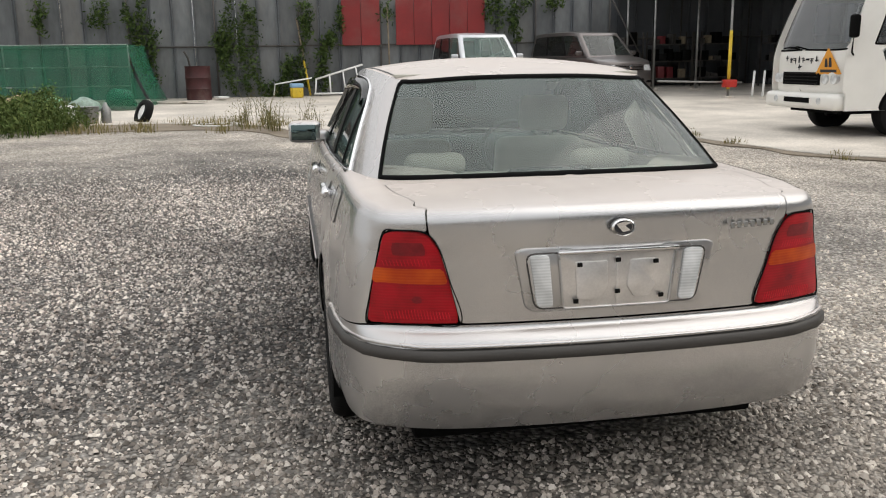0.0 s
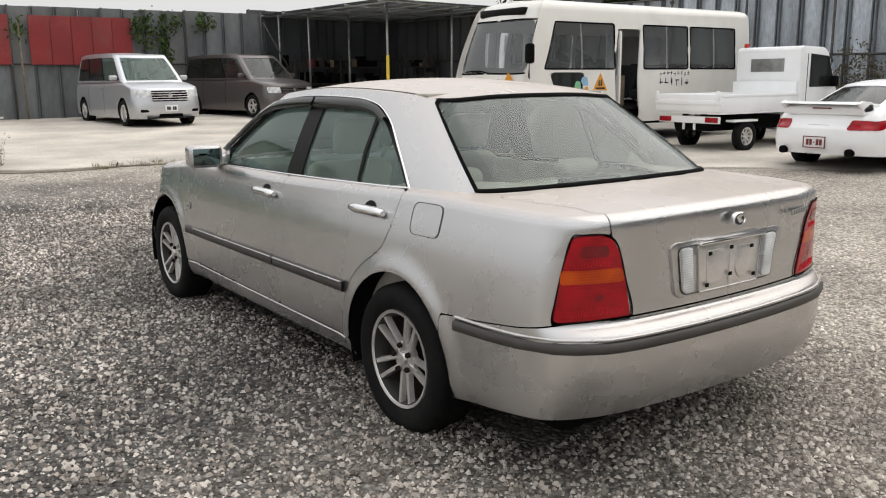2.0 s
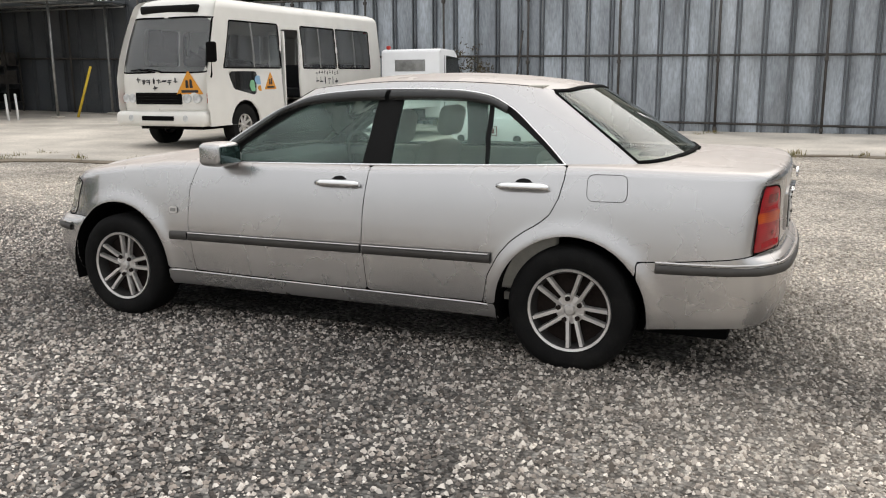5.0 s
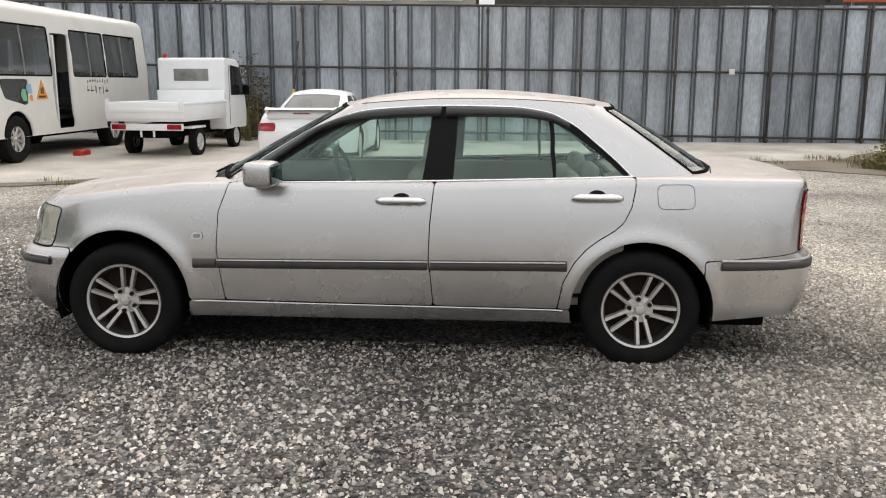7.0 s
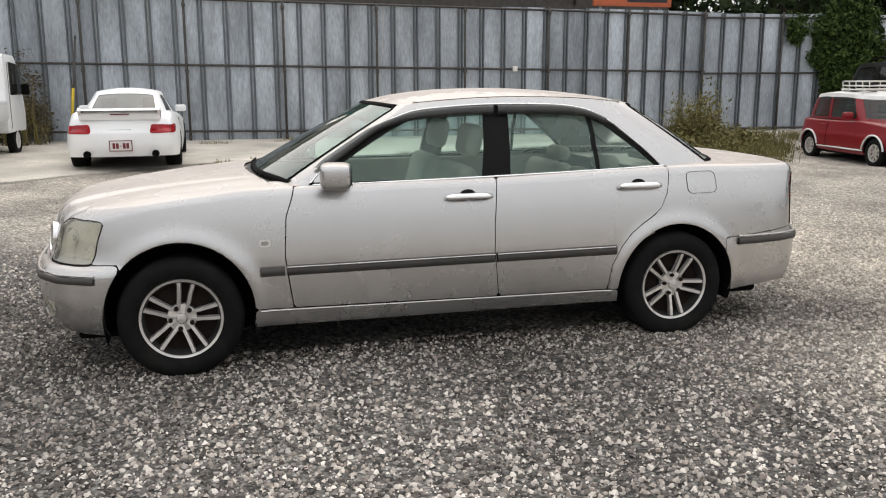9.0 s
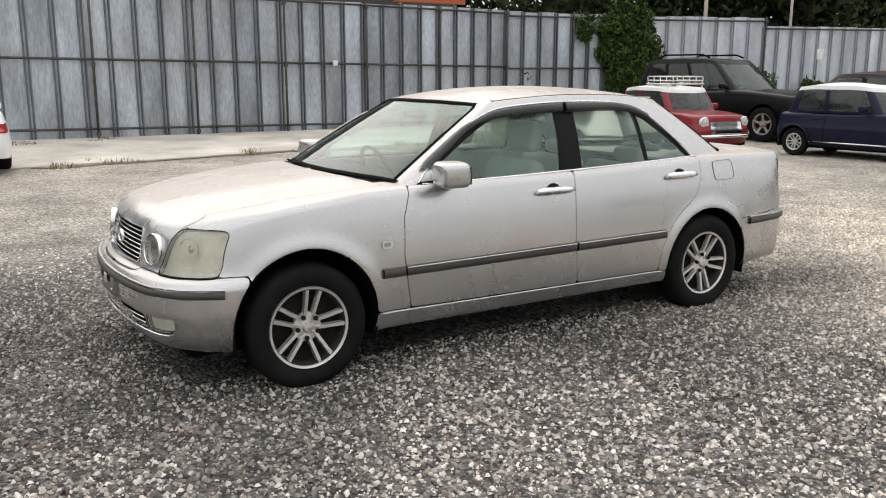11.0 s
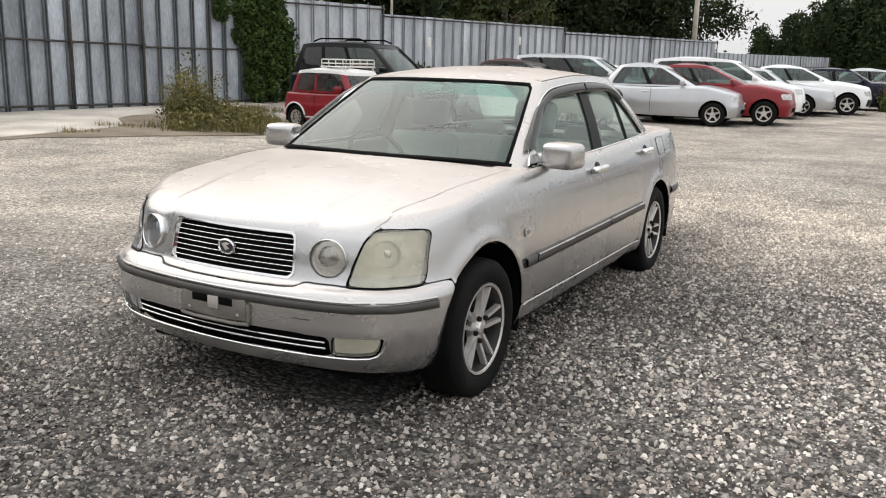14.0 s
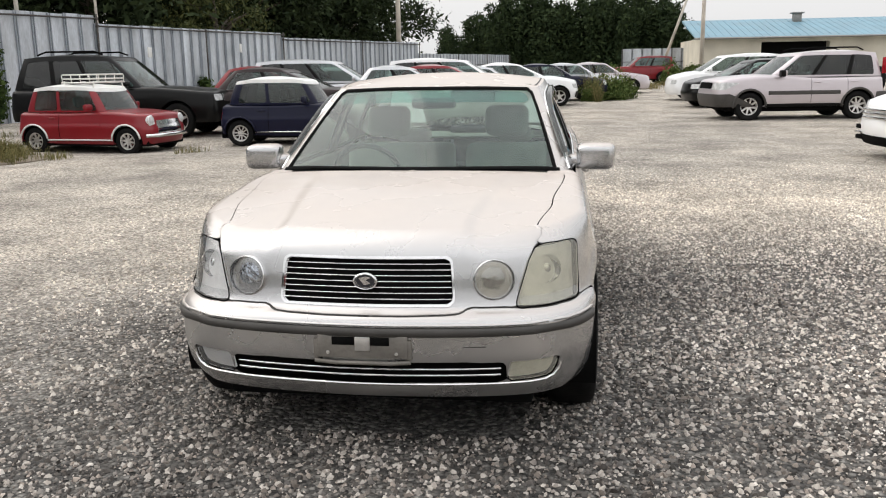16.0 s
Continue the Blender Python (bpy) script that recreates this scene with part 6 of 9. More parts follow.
def vehicle(name, label, m, c, col, wheels, glass_="glassmid", rear_glass=None, roof_col=None, pillars=(0.0, 0.52, 1.0), step=0.05, style="five", head=(0.45, 0.75, 0.6, 0.75), tail=(0.5, 0.75, 0.6, 0.8),
            grille=None, lower=None, plate=None, group="parked cars", rim=None, win=(0.03, 0.06), arch=0.05, tail_mat="redlens", rear_dark=False, seats=True, mirror=True, cat="car"):
    """A parked car seen from afar, with its panels, panes, lamps, wheels, mirrors and seats."""
    step = max(step, 0.03) * (1.3 if step < 0.05 else 1.7)
    root = empty(name, m, label, cat, group)
    yr, yf, r, tw, W = wheels
    b, lid, hs, L, H, GL, G = c.band, c.lid, c.house, c.len, c.H, c.glen, c.G
    holes = [c.side(arc(y, r + 0.01, r + arch, 26)) for y in (yf, yr)]
    hl, tl = (f(rounded([(x0, z0), (x0 + 0.02, z1), (x1, z1), (x1, z0)], 0.03)) for f, (x0, x1, z0, z1) in ((c.nose, head), (c.tail, tail)))
    all_ = [(-0.1, -0.1), (L + 0.1, -0.1), (L + 0.1, H + 0.1), (-0.1, H + 0.1)]
    part("body", joined("body", *both(b, [all_], holes, step=step, thick=0.02), *both(lid, [], step=step, thick=0)), col, root)
    part("underbody", box(-W * 0.85, W * 0.85, yr - 0.4, yf + 0.4, r * 0.62, r + 0.25, 0.02), "under", root)
    k = c.gk
    g0, g1 = win
    rw = [(-0.1, g0), (k[2], g0), (k[2], G - g1), (-0.1, G - g1)]
    ws = [(GL + 0.1, g0), (k[10] - 0.02, g0), (k[10] - 0.02, G - g1 * 0.7), (GL + 0.1, G - g1 * 0.7)]
    a, z = k[3] + 0.07, k[9] - 0.03
    sw = []
    for p, q in zip(pillars, pillars[1:]):
        u0, u1 = a + (z - a) * p + 0.03, a + (z - a) * q - 0.03
        sw.append(rounded([(u0, g0), (u1, g0), (u1, G - g1), (u0, G - g1)], 0.04))
    gap = dict(step=min(step, 0.04), thick=0.015)
    shell = [(-0.1, -0.1), (GL + 0.1, -0.1), (GL + 0.1, G + 0.1), (-0.1, G + 0.1)]
    cap = [[(-0.1, G - g1 - 0.004), (GL + 0.1, G - g1 - 0.004), (GL + 0.1, G + 0.1), (-0.1, G + 0.1)]]
    part("cabin_frame", joined("cabin_frame", *both(hs, [shell], [rw, ws] + sw + (cap if roof_col else []), **gap)), col, root)
    part("roof", joined("roof", *both(c.roof, [], step=step, thick=0), *(both(hs, cap, **gap) if roof_col else [])), roof_col or col, root)
    part("windscreen", joined("windscreen", *both(hs, [ws], off=-0.008, step=step, thick=0)), glass_, root)
    part("rear_window", joined("rear_window", *both(hs, [rw], off=-0.008, step=step, thick=0)), rear_glass or glass_, root)
    for mir in (True, False):
        for i, lp in enumerate(sw):
            part("side_window", joined("side_window", hs.cut([lp], off=-0.008, step=step, thick=0, mirror=mir)), (rear_glass or glass_) if i < len(sw) - 1 else glass_, root)
        for lp in sw[1:]:
            u = lp[0][0] - 0.03
            y = float(hs.fn(np.array([u]), np.array([0.0]))[0][1])
            ln = [(c.S(y), v) for v in np.linspace(0.12 * H, H, 12)]
            part("door_seam", joined("door_seam", b.strip(ln, 0.012, 0.001, 0.002, mirror=mir)), "dark", root)
            part("door_handle", joined("door_handle", b.strip([(c.S(y - 0.22) + t, H * 0.82) for t in np.linspace(0, 0.15, 4)], 0.03, 0.005, 0.02, mirror=mir)), "trim" if col in ("white", "black") else col, root)
        if name in ("suv", "hatchback", "minivan", "saloon_car"):
            for lp in sw[1:]:
                part("pillar_trim", joined("pillar_trim", hs.strip([(lp[0][0] - 0.035, v) for v in np.linspace(g0, G - g1, 8)], 0.1, 0.002, 0.003, mirror=mir)), "trim", root)
        part("headlamp", joined("headlamp", b.cut([hl], off=0.006, step=min(step, 0.03), mirror=mir)), "clearlens", root)
        part("tail_lamp", joined("tail_lamp", b.cut([tl], off=0.006, step=min(step, 0.03), mirror=mir)), tail_mat, root)
        sx = -1 if mir else 1
        if mirror:
            yb = float(c.house.fn(np.array([k[9] - 0.1]), np.array([0.05]))[0][1])
            xb = float(c.house.fn(np.array([k[9] - 0.1]), np.array([0.05]))[0][0])
            zb_ = float(c.house.fn(np.array([k[9] - 0.1]), np.array([0.05]))[0][2])
            part("door_mirror", box(-0.1, 0.1, -0.05, 0.05, -0.06, 0.06, 0.035, 2), roof_col if roof_col == "never" else col, root, m=pose(sx * (xb + 0.12), yb - 0.05, zb_ + 0.04))
        for y in (yf, yr):
            wheel(r, tw, rim or r * 0.64, style, root, pose(sx * (W - tw / 2 - 0.015), y, r, 10 * y, 0, 0 if mir else 180), False)
            w = lathe([(r + arch - 0.005, -W + 0.03), (r + arch - 0.005, -W + 0.3), (0.02, -W + 0.3)], 24)
            bmesh.ops.delete(w, geom=[v for v in w.verts if v.co.z < -0.1], context="VERTS")
            part("wheel_well", w, "under", root, m=pose(0, y, r) if mir else Matrix.Diagonal((-1, 1, 1, 1)) @ pose(0, y, r))
    for spec, f, nm_ in ((grille, c.nose, "grille"), (lower, c.nose, "air_intake")):
        if spec:
            x1, z0, z1, mt = spec
            lp = f([(0.0, z0), (x1, z0), (x1, z1), (0.0, z1)])
            lp[0], lp[-1] = (L + 0.1, lp[1][1]), (L + 0.1, lp[2][1])
            part(nm_, joined(nm_, *both(b, [lp], off=0.008, step=min(step, 0.03))), mt, root)
    if plate:
        pz = abs(plate)
        pu = (c.nose if plate > 0 else c.tail)([(0.03, pz)])[0]
        yy = b.fn(np.array([pu[0]]), np.array([pu[1]]))[0][1]
        sg = 1 if plate > 0 else -1
        pl_ = part("number_plate", box(-0.165, 0.165, yy + sg * 0.01 - 0.006, yy + sg * 0.01 + 0.006, pz - 0.08, pz + 0.08, 0.004), "signwhite", root)
        if sg < 0:
            for x0, x1, z0, z1 in ((-0.168, 0.168, 0.072, 0.083), (-0.168, 0.168, -0.083, -0.072), (-0.168, -0.157, -0.083, 0.083), (0.157, 0.168, -0.083, 0.083)):
                part("plate_rim", box(x0, x1, yy - 0.024, yy - 0.012, pz + z0, pz + z1), "platered", pl_)
        for i in range(5):
            w_ = 0.012 if i == 2 else 0.02
            part("plate_bar", box(-0.1 + 0.05 * i - w_, -0.1 + 0.05 * i + w_, yy + sg * 0.018 - 0.003, yy + sg * 0.018 + 0.003, pz - (0.008 if i == 2 else 0.042), pz + (0.004 if i == 2 else 0.042)), "platered" if sg < 0 else "ink", pl_)
    if seats:
        y0 = (yr + yf) / 2
        zf = c.zc((yr + yf) / 2) - 0.62
        for x in (-0.34, 0.34):
            seat(root, x, y0 + 0.25, zf, "dash", 0.44)
        part("dashboard", box(-W * 0.8, W * 0.8, yf - 0.75, yf - 0.35, zf + 0.2, zf + 0.58, 0.05), "dash", root)
    return root


def ground_pose(x, y, rz, sink=0.01):
    return pose(x, y, ground_z(x, y) - sink, 0, 0, rz)


# white coupe with a tail wing
coupe = vehicle("coupe", "white two-door sports coupe with a large tail wing", ground_pose(11.05, 2.58, -90),
                Car(plan=[(0, -2.2), (0.4, -2.18), (0.68, -2.08), (0.81, -1.85), (0.87, -1.4), (0.875, -0.9), (0.84, -0.1), (0.84, 0.6), (0.855, 1.2), (0.82, 1.7), (0.7, 1.98), (0.4, 2.12), (0, 2.16)],
                    side=[(0.12, 0.08), (0.25, 0.02), (0.45, 0.0), (0.65, 0.02), (0.82, 0.07), (1.2, 0.1)], front=[(0.12, 0.1), (0.3, 0.0), (0.5, 0.02), (0.62, 0.1), (1, 0.2)],
                    rear=[(0.15, 0.12), (0.25, 0.05), (0.45, 0.0), (0.6, 0.01), (0.68, 0.08), (0.8, 0.13), (1, 0.2)],
                    zc=[(-2.2, 0.70), (-1.95, 0.83), (-1.5, 0.93), (-0.8, 0.9), (0, 0.84), (0.6, 0.84), (1.2, 0.78), (1.8, 0.66), (2.2, 0.52)], drop=[(-2.2, 0.03), (-1.2, -0.0), (0, 0.02), (1.3, -0.03), (2.2, 0.03)],
                    zb=[(-2.2, 0.25), (0, 0.17), (2.2, 0.17)],
                    base=[(0, -1.62, 0.93), (0.25, -1.6, 0.93), (0.5, -1.5, 0.91), (0.62, -1.3, 0.89), (0.68, -1.0, 0.87), (0.72, -0.6, 0.85), (0.74, -0.2, 0.84), (0.74, 0.15, 0.83), (0.72, 0.45, 0.83), (0.68, 0.6, 0.83), (0.55, 0.75, 0.83), (0.3, 0.86, 0.84), (0, 0.9, 0.84)],
                    top=[(0, -0.72, 1.24), (0.22, -0.7, 1.235), (0.42, -0.66, 1.215), (0.48, -0.58, 1.21), (0.5, -0.48, 1.215), (0.52, -0.36, 1.22), (0.53, -0.24, 1.22), (0.53, -0.12, 1.215), (0.52, -0.02, 1.2), (0.49, 0.04, 1.2), (0.4, 0.09, 1.21), (0.22, 0.13, 1.225), (0, 0.14, 1.23)],
                    roof=[(-0.72, 1.24), (-0.4, 1.285), (-0.2, 1.285), (0.14, 1.23)], corner=(-1.9, 1.65), rnd=0.09, W=0.86),
                "white", (-1.17, 1.18, 0.315, 0.24, 0.86), "glassmid", "glassdark", pillars=(0.0, 0.4, 1.0), step=0.03, head=(0.5, 0.74, 0.5, 0.66), tail=(0.43, 0.80, 0.60, 0.735), plate=-0.42, rim=0.225)
wing = part("tail_wing", extrude_poly([(-2.16, 0.955), (-2.08, 0.98), (-1.88, 0.985), (-1.8, 0.965), (-1.93, 0.95)], "x", -0.56, 0.56, 0.008), "white", coupe, "upswept wing on the engine lid")
for sx in (-1, 1):
    part("wing_end", extrude_poly([(-2.18, 0.96), (-2.08, 1.0), (-1.82, 0.98), (-1.78, 0.86), (-2.0, 0.84)], "x", sx * 0.56, sx * 0.60, 0.006), "white", coupe)
    part("exhaust", tube([(sx * 0.5, -2.2, 0.29), (sx * 0.5, -2.0, 0.29)], 0.055, 14), "dark", coupe)
part("wing_plinth", extrude_poly([(-2.05, 0.8), (-2.06, 0.9), (-1.9, 0.97), (-1.6, 0.95), (-1.55, 0.88)], "x", -0.6, 0.6, 0.02), "white", coupe)
part("brake_light", box(-0.14, 0.14, -2.075, -2.06, 0.885, 0.903), "platered", coupe)
part("model_script", box(-0.16, 0.16, -2.14, -2.12, 0.645, 0.665), "clearlens", coupe)

# classic small cars
mini = lambda: shape(-1.5, 1.53, 0.7, 0.2, 0.80, 0.83, 0.76, 0.80, (-1.32, 0.64), (-1.16, 0.36), 1.33, 0.64, 0.57, 0.05, 0.05)
rm = vehicle("small_hatch", "red vintage two-door small car with a white roof and roof rack", ground_pose(8.38, -10.84, 83), mini(), "red", (-1.02, 1.02, 0.255, 0.15, 0.7), "glassmid", roof_col="signwhite", pillars=(0, 0.42, 1), step=0.03, head=(0.42, 0.56, 0.56, 0.70),
             tail=(0.52, 0.6, 0.5, 0.7), grille=(0.38, 0.40, 0.63, "chrome"), style="steel", rim=0.16)
bm_ = vehicle("small_hatch", "dark navy vintage small car with a white roof", ground_pose(4.6, -11.7, 94), mini(), "navy", (-1.02, 1.02, 0.255, 0.15, 0.7), "glassmid", roof_col="signwhite", pillars=(0, 0.42, 1), step=0.03, head=(0.42, 0.56, 0.56, 0.70),
              tail=(0.52, 0.6, 0.5, 0.7), grille=(0.38, 0.40, 0.63, "chrome"), style="twin", rim=0.16)
for car_, trim_ in ((rm, "signwhite"), (bm_, "chrome")):
    part("bumper", tube([(-0.66, 1.42, 0.36), (-0.5, 1.55, 0.36), (0, 1.6, 0.36), (0.5, 1.55, 0.36), (0.66, 1.42, 0.36)], 0.035), "chrome", car_)
    for sx in (-1, 1):
        hl_ = part("round_headlamp", lathe([(0.095, -0.05), (0.1, 0.01), (0.09, 0.03), (0.05, 0.045), (0.0001, 0.05)], 20, "y"), "clearlens", car_, m=pose(sx * 0.5, 1.43, 0.63))
        part("lamp_ring", lathe([(0.1, 0.0), (0.108, 0.012), (0.095, 0.02)], 20, "y"), "chrome", hl_)
        for y in (-1.02, 1.02):
            pts = [(sx * 0.715, y + 0.31 * math.cos(a), 0.26 + 0.31 * math.sin(a)) for a in np.linspace(0.15, math.pi - 0.15, 12)]
            part("arch_trim", tube(pts, 0.018, 6), "signwhite" if car_ is rm else "navy", car_)
        part("sill_trim", tube([(sx * 0.7, -0.72, 0.28), (sx * 0.7, 0.72, 0.28)], 0.015, 6), trim_, car_)
rack = empty("roof_rack", ground_pose(8.38, -10.84, 83) @ pose(0, -0.1, 1.33) @ Matrix.Diagonal((0.85, 0.82, 1.0, 1)), "cream tubular roof rack", "roof rack")
for h, ins_ in ((0.09, 0.0), (0.17, -0.03), (0.02, 0.03)):
    part("rail", tube([(-0.45 - ins_, -0.5, h), (0.45 + ins_, -0.5, h), (0.45 + ins_, 0.5, h), (-0.45 - ins_, 0.5, h)], 0.016, 6, closed=True), "cream", rack)
for y in (-0.5, -0.25, 0, 0.25, 0.5):
    part("crossbar", tube([(-0.46, y, 0.16), (-0.45, y, 0.03), (0.45, y, 0.03), (0.46, y, 0.16)], 0.013, 6), "cream", rack)
for x, y in ((-0.5, -0.4), (0.5, -0.4), (-0.5, 0.4), (0.5, 0.4)):
    part("foot", tube([(x, y, 0.05), (x * 1.08, y, -0.1)], 0.014, 6), "cream", rack)
tm_ = empty("spare_tyre", ground_pose(8.38, -10.84, 83) @ pose(0.1, -0.3, 1.385), "black tyre lying in the roof rack", "tyre")
part("tread", lathe([(0.15, -0.03), (0.17, -0.06), (0.24, -0.06), (0.255, 0), (0.24, 0.06), (0.17, 0.06), (0.15, 0.03)], 26, "z"), "rubber", tm_)

# the row along the far fence
suv_big = vehicle("suv", "black large estate off-roader with roof rails", ground_pose(9.2, -13.5, 93), shape(-2.4, 2.45, 0.93, 0.32, 1.05, 1.1, 0.98, 1.05, (-2.3, 0.85), (-2.1, 0.1), 1.82, 0.86, 0.7, 0.06, 0.05), "black",
                  (-1.5, 1.5, 0.37, 0.25, 0.93), "glassmid", "glassdark", pillars=(0, 0.3, 0.62, 1), head=(0.5, 0.8, 0.78, 0.92), grille=(0.45, 0.75, 0.93, "chrome"), lower=(0.7, 0.45, 0.6, "trim"), step=0.04)
for sx in (-1, 1):
    part("roof_rail", tube([(sx * 0.62, -1.7, 1.8), (sx * 0.62, -1.5, 1.87), (sx * 0.62, -0.4, 1.87), (sx * 0.62, -0.2, 1.8)], 0.02), "dark", suv_big)
hatch = lambda: shape(-1.75, 1.9, 0.83, 0.22, 0.93, 0.98, 0.78, 0.95, (-1.6, 0.95), (-1.2, 0.0), 1.5, 0.76, 0.6, 0.06, 0.14)
tallhatch = lambda: shape(-1.9, 2.0, 0.86, 0.24, 0.98, 1.02, 0.85, 1.0, (-1.75, 0.95), (-1.35, 0.0), 1.5, 0.79, 0.62, 0.07, 0.2)
mpv = lambda: shape(-2.25, 2.3, 0.86, 0.22, 1.0, 1.05, 0.85, 1.0, (-2.15, 1.35), (-2.0, 0.4), 1.68, 0.8, 0.66, 0.06, 0.16)
saloon = lambda: shape(-2.3, 2.25, 0.85, 0.22, 0.9, 0.95, 0.78, 0.93, (-1.7, 1.0), (-1.15, 0.3), 1.42, 0.74, 0.58, 0.05, 0.14)
hw = (-1.2, 1.25, 0.29, 0.18, 0.83)
vehicle("hatchback", "dark brown five-door hatchback", ground_pose(5.5, -14.4, 93), tallhatch(), "brown", (-1.25, 1.3, 0.31, 0.19, 0.86), head=(0.5, 0.78, 0.66, 0.82), grille=(0.48, 0.66, 0.8, "dark"), lower=(0.6, 0.35, 0.5, "dark"), step=0.04)
vehicle("hatchback", "bright silver five-door hatchback", ground_pose(3.25, -17.5, 95), hatch(), "grey", hw, head=(0.42, 0.74, 0.62, 0.76), lower=(0.4, 0.32, 0.42, "dark"), plate=0.5, step=0.04)
vehicle("hatchback", "red five-door hatchback with a silver bonnet edge", ground_pose(2.3, -18.7, 95), tallhatch(), "red", (-1.25, 1.3, 0.31, 0.19, 0.86), head=(0.45, 0.78, 0.66, 0.8), lower=(0.5, 0.34, 0.46, "dark"), step=0.045)
vehicle("minivan", "white minivan with dark rear windows", ground_pose(2.7, -21.7, 95), mpv(), "white", (-1.4, 1.4, 0.32, 0.2, 0.86), rear_glass="glassdark", pillars=(0, 0.3, 0.62, 1), head=(0.45, 0.76, 0.7, 0.85), lower=(0.5, 0.32, 0.46, "dark"), cat="minivan")
vehicle("suv", "white off-roader with a dark bumper", ground_pose(0.87, -25.3, 95), tallhatch(), "white", (-1.25, 1.3, 0.33, 0.21, 0.86), lower=(0.7, 0.3, 0.5, "trim"))
vehicle("saloon_car", "grey saloon car in the row", ground_pose(2.0, -23.6, 95), saloon(), "grey", (-1.35, 1.35, 0.31, 0.19, 0.85))
vehicle("saloon_car", "dark navy saloon car parked in line", ground_pose(-0.05, -28.7, 95), saloon(), "navy", (-1.35, 1.35, 0.31, 0.19, 0.85), step=0.07)
vehicle("saloon_car", "silver saloon car parked in line", ground_pose(-1.0, -31.8, 95), saloon(), "grey", (-1.35, 1.35, 0.31, 0.19, 0.85), step=0.07)
vehicle("saloon_car", "pale silver saloon car among weeds", ground_pose(-2.2, -35.0, 97), saloon(), "pinksilver", (-1.35, 1.35, 0.31, 0.19, 0.85), step=0.07)
vehicle("suv", "dark red off-roader parked far off", ground_pose(-5.1, -49.0, -84), shape(-2.1, 2.15, 0.87, 0.3, 1.03, 1.06, 0.95, 1.03, (-2.0, 0.85), (-1.9, 0.2), 1.68, 0.8, 0.68, 0.05, 0.08), "red", (-1.25, 1.3, 0.35, 0.21, 0.86), step=0.07)
vehicle("hatchback", "red hatchback behind the black off-roader", ground_pose(7.0, -17.4, 95), hatch(), "red", hw, step=0.06)
vehicle("minivan", "pale silver minivan by the fence", ground_pose(6.2, -19.6, 95), mpv(), "grey", (-1.4, 1.4, 0.32, 0.2, 0.86), rear_glass="glassdark", pillars=(0, 0.3, 0.62, 1), step=0.06, cat="minivan")
vehicle("saloon_car", "white saloon car by the fence", ground_pose(6.4, -22.3, 95), saloon(), "white", (-1.35, 1.35, 0.31, 0.19, 0.85), step=0.06)

# the facing row
crv = vehicle("suv", "pale silver off-roader with grey bumpers and a spare wheel", ground_pose(-6.41, -18.2, -81), shape(-2.12, 2.24, 0.87, 0.34, 1.05, 1.12, 1.0, 1.05, (-2.02, 0.95), (-1.9, 0.2), 1.7, 0.8, 0.68, 0.07, 0.1, mid=1.08), "pinksilver",
              (-1.35, 1.35, 0.345, 0.2, 0.87), rear_glass="glassdark", style="steel", rim=0.215, pillars=(0, 0.28, 0.64, 1), head=(0.5, 0.84, 0.76, 0.94), grille=(0.46, 0.78, 0.93, "dark"), lower=(0.86, 0.32, 0.66, "moulding"), step=0.03)
for sx in (-1, 1):
    part("roof_rail", tube([(sx * 0.6, -1.5, 1.68), (sx * 0.6, -1.35, 1.75), (sx * 0.6, -0.2, 1.75), (sx * 0.6, 0.0, 1.68)], 0.018), "dark", crv)
    part("side_guard", box(sx * 0.86 - 0.015, sx * 0.86 + 0.02, -0.9, 0.9, 0.62, 0.72, 0.01), "moulding", crv)
    part("sill_guard", box(sx * 0.83 - 0.02, sx * 0.83 + 0.03, -0.95, 0.95, 0.33, 0.42, 0.015), "trim", crv)
    for y in (-1.35, 1.35):
        part("arch_flare", tube([(sx * 0.865, y + 0.405 * math.cos(a), 0.355 + 0.405 * math.sin(a)) for a in np.linspace(-0.1, math.pi + 0.1, 22)], 0.03, 8), "moulding", crv)
    part("corner_bumper", extrude_poly([(-1.74, 0.36), (-1.78, 0.68), (-2.12, 0.68), (-2.12, 0.4)], "x", sx * 0.55, sx * 0.865, 0.03), "moulding", crv)
    part("side_mirror", soft_box(0.1, 0.06, 0.085), "trim", crv, "black door mirror", m=pose(sx * 0.93, 0.6, 1.14))
    part("tall_tail_lamp", box(sx * 0.72 - 0.05, sx * 0.72 + 0.05, -2.06, -1.96, 1.1, 1.5, 0.03), "redlens", crv)
wheel(0.33, 0.2, 0.2, "steel", crv, pose(0, -2.2, 0.95, 0, 0, -90), False)
vehicle("hatchback", "black hatchback with a glossy bonnet that mirrors the sky", ground_pose(-6.3, -23.6, -81), hatch(), "black", hw, head=(0.45, 0.76, 0.6, 0.74), step=0.04)
vehicle("saloon_car", "white saloon car with its roof catching the sky", ground_pose(-7.2, -25.6, -82), saloon(), "white", (-1.35, 1.35, 0.31, 0.19, 0.85), step=0.06)
vehicle("minivan", "white minivan in the facing row", ground_pose(-6.7, -28.4, -84), mpv(), "white", (-1.4, 1.4, 0.32, 0.2, 0.86), pillars=(0, 0.3, 0.62, 1), step=0.06, cat="minivan")
wv = vehicle("minivan", "white lowered minivan with a slatted chrome grille", ground_pose(-7.55, -8.75, -86), mpv(), "white", (-1.4, 1.4, 0.32, 0.22, 0.86), rear_glass="glassdark", pillars=(0, 0.3, 0.62, 1), head=(0.45, 0.78, 0.72, 0.86), lower=(0.62, 0.2, 0.36, "dark"), step=0.035, cat="minivan")
for z in (0.62, 0.68, 0.74):
    part("grille_bar", box(-0.42, 0.42, 2.2, 2.29, z - 0.018, z + 0.018, 0.01), "chrome", wv)
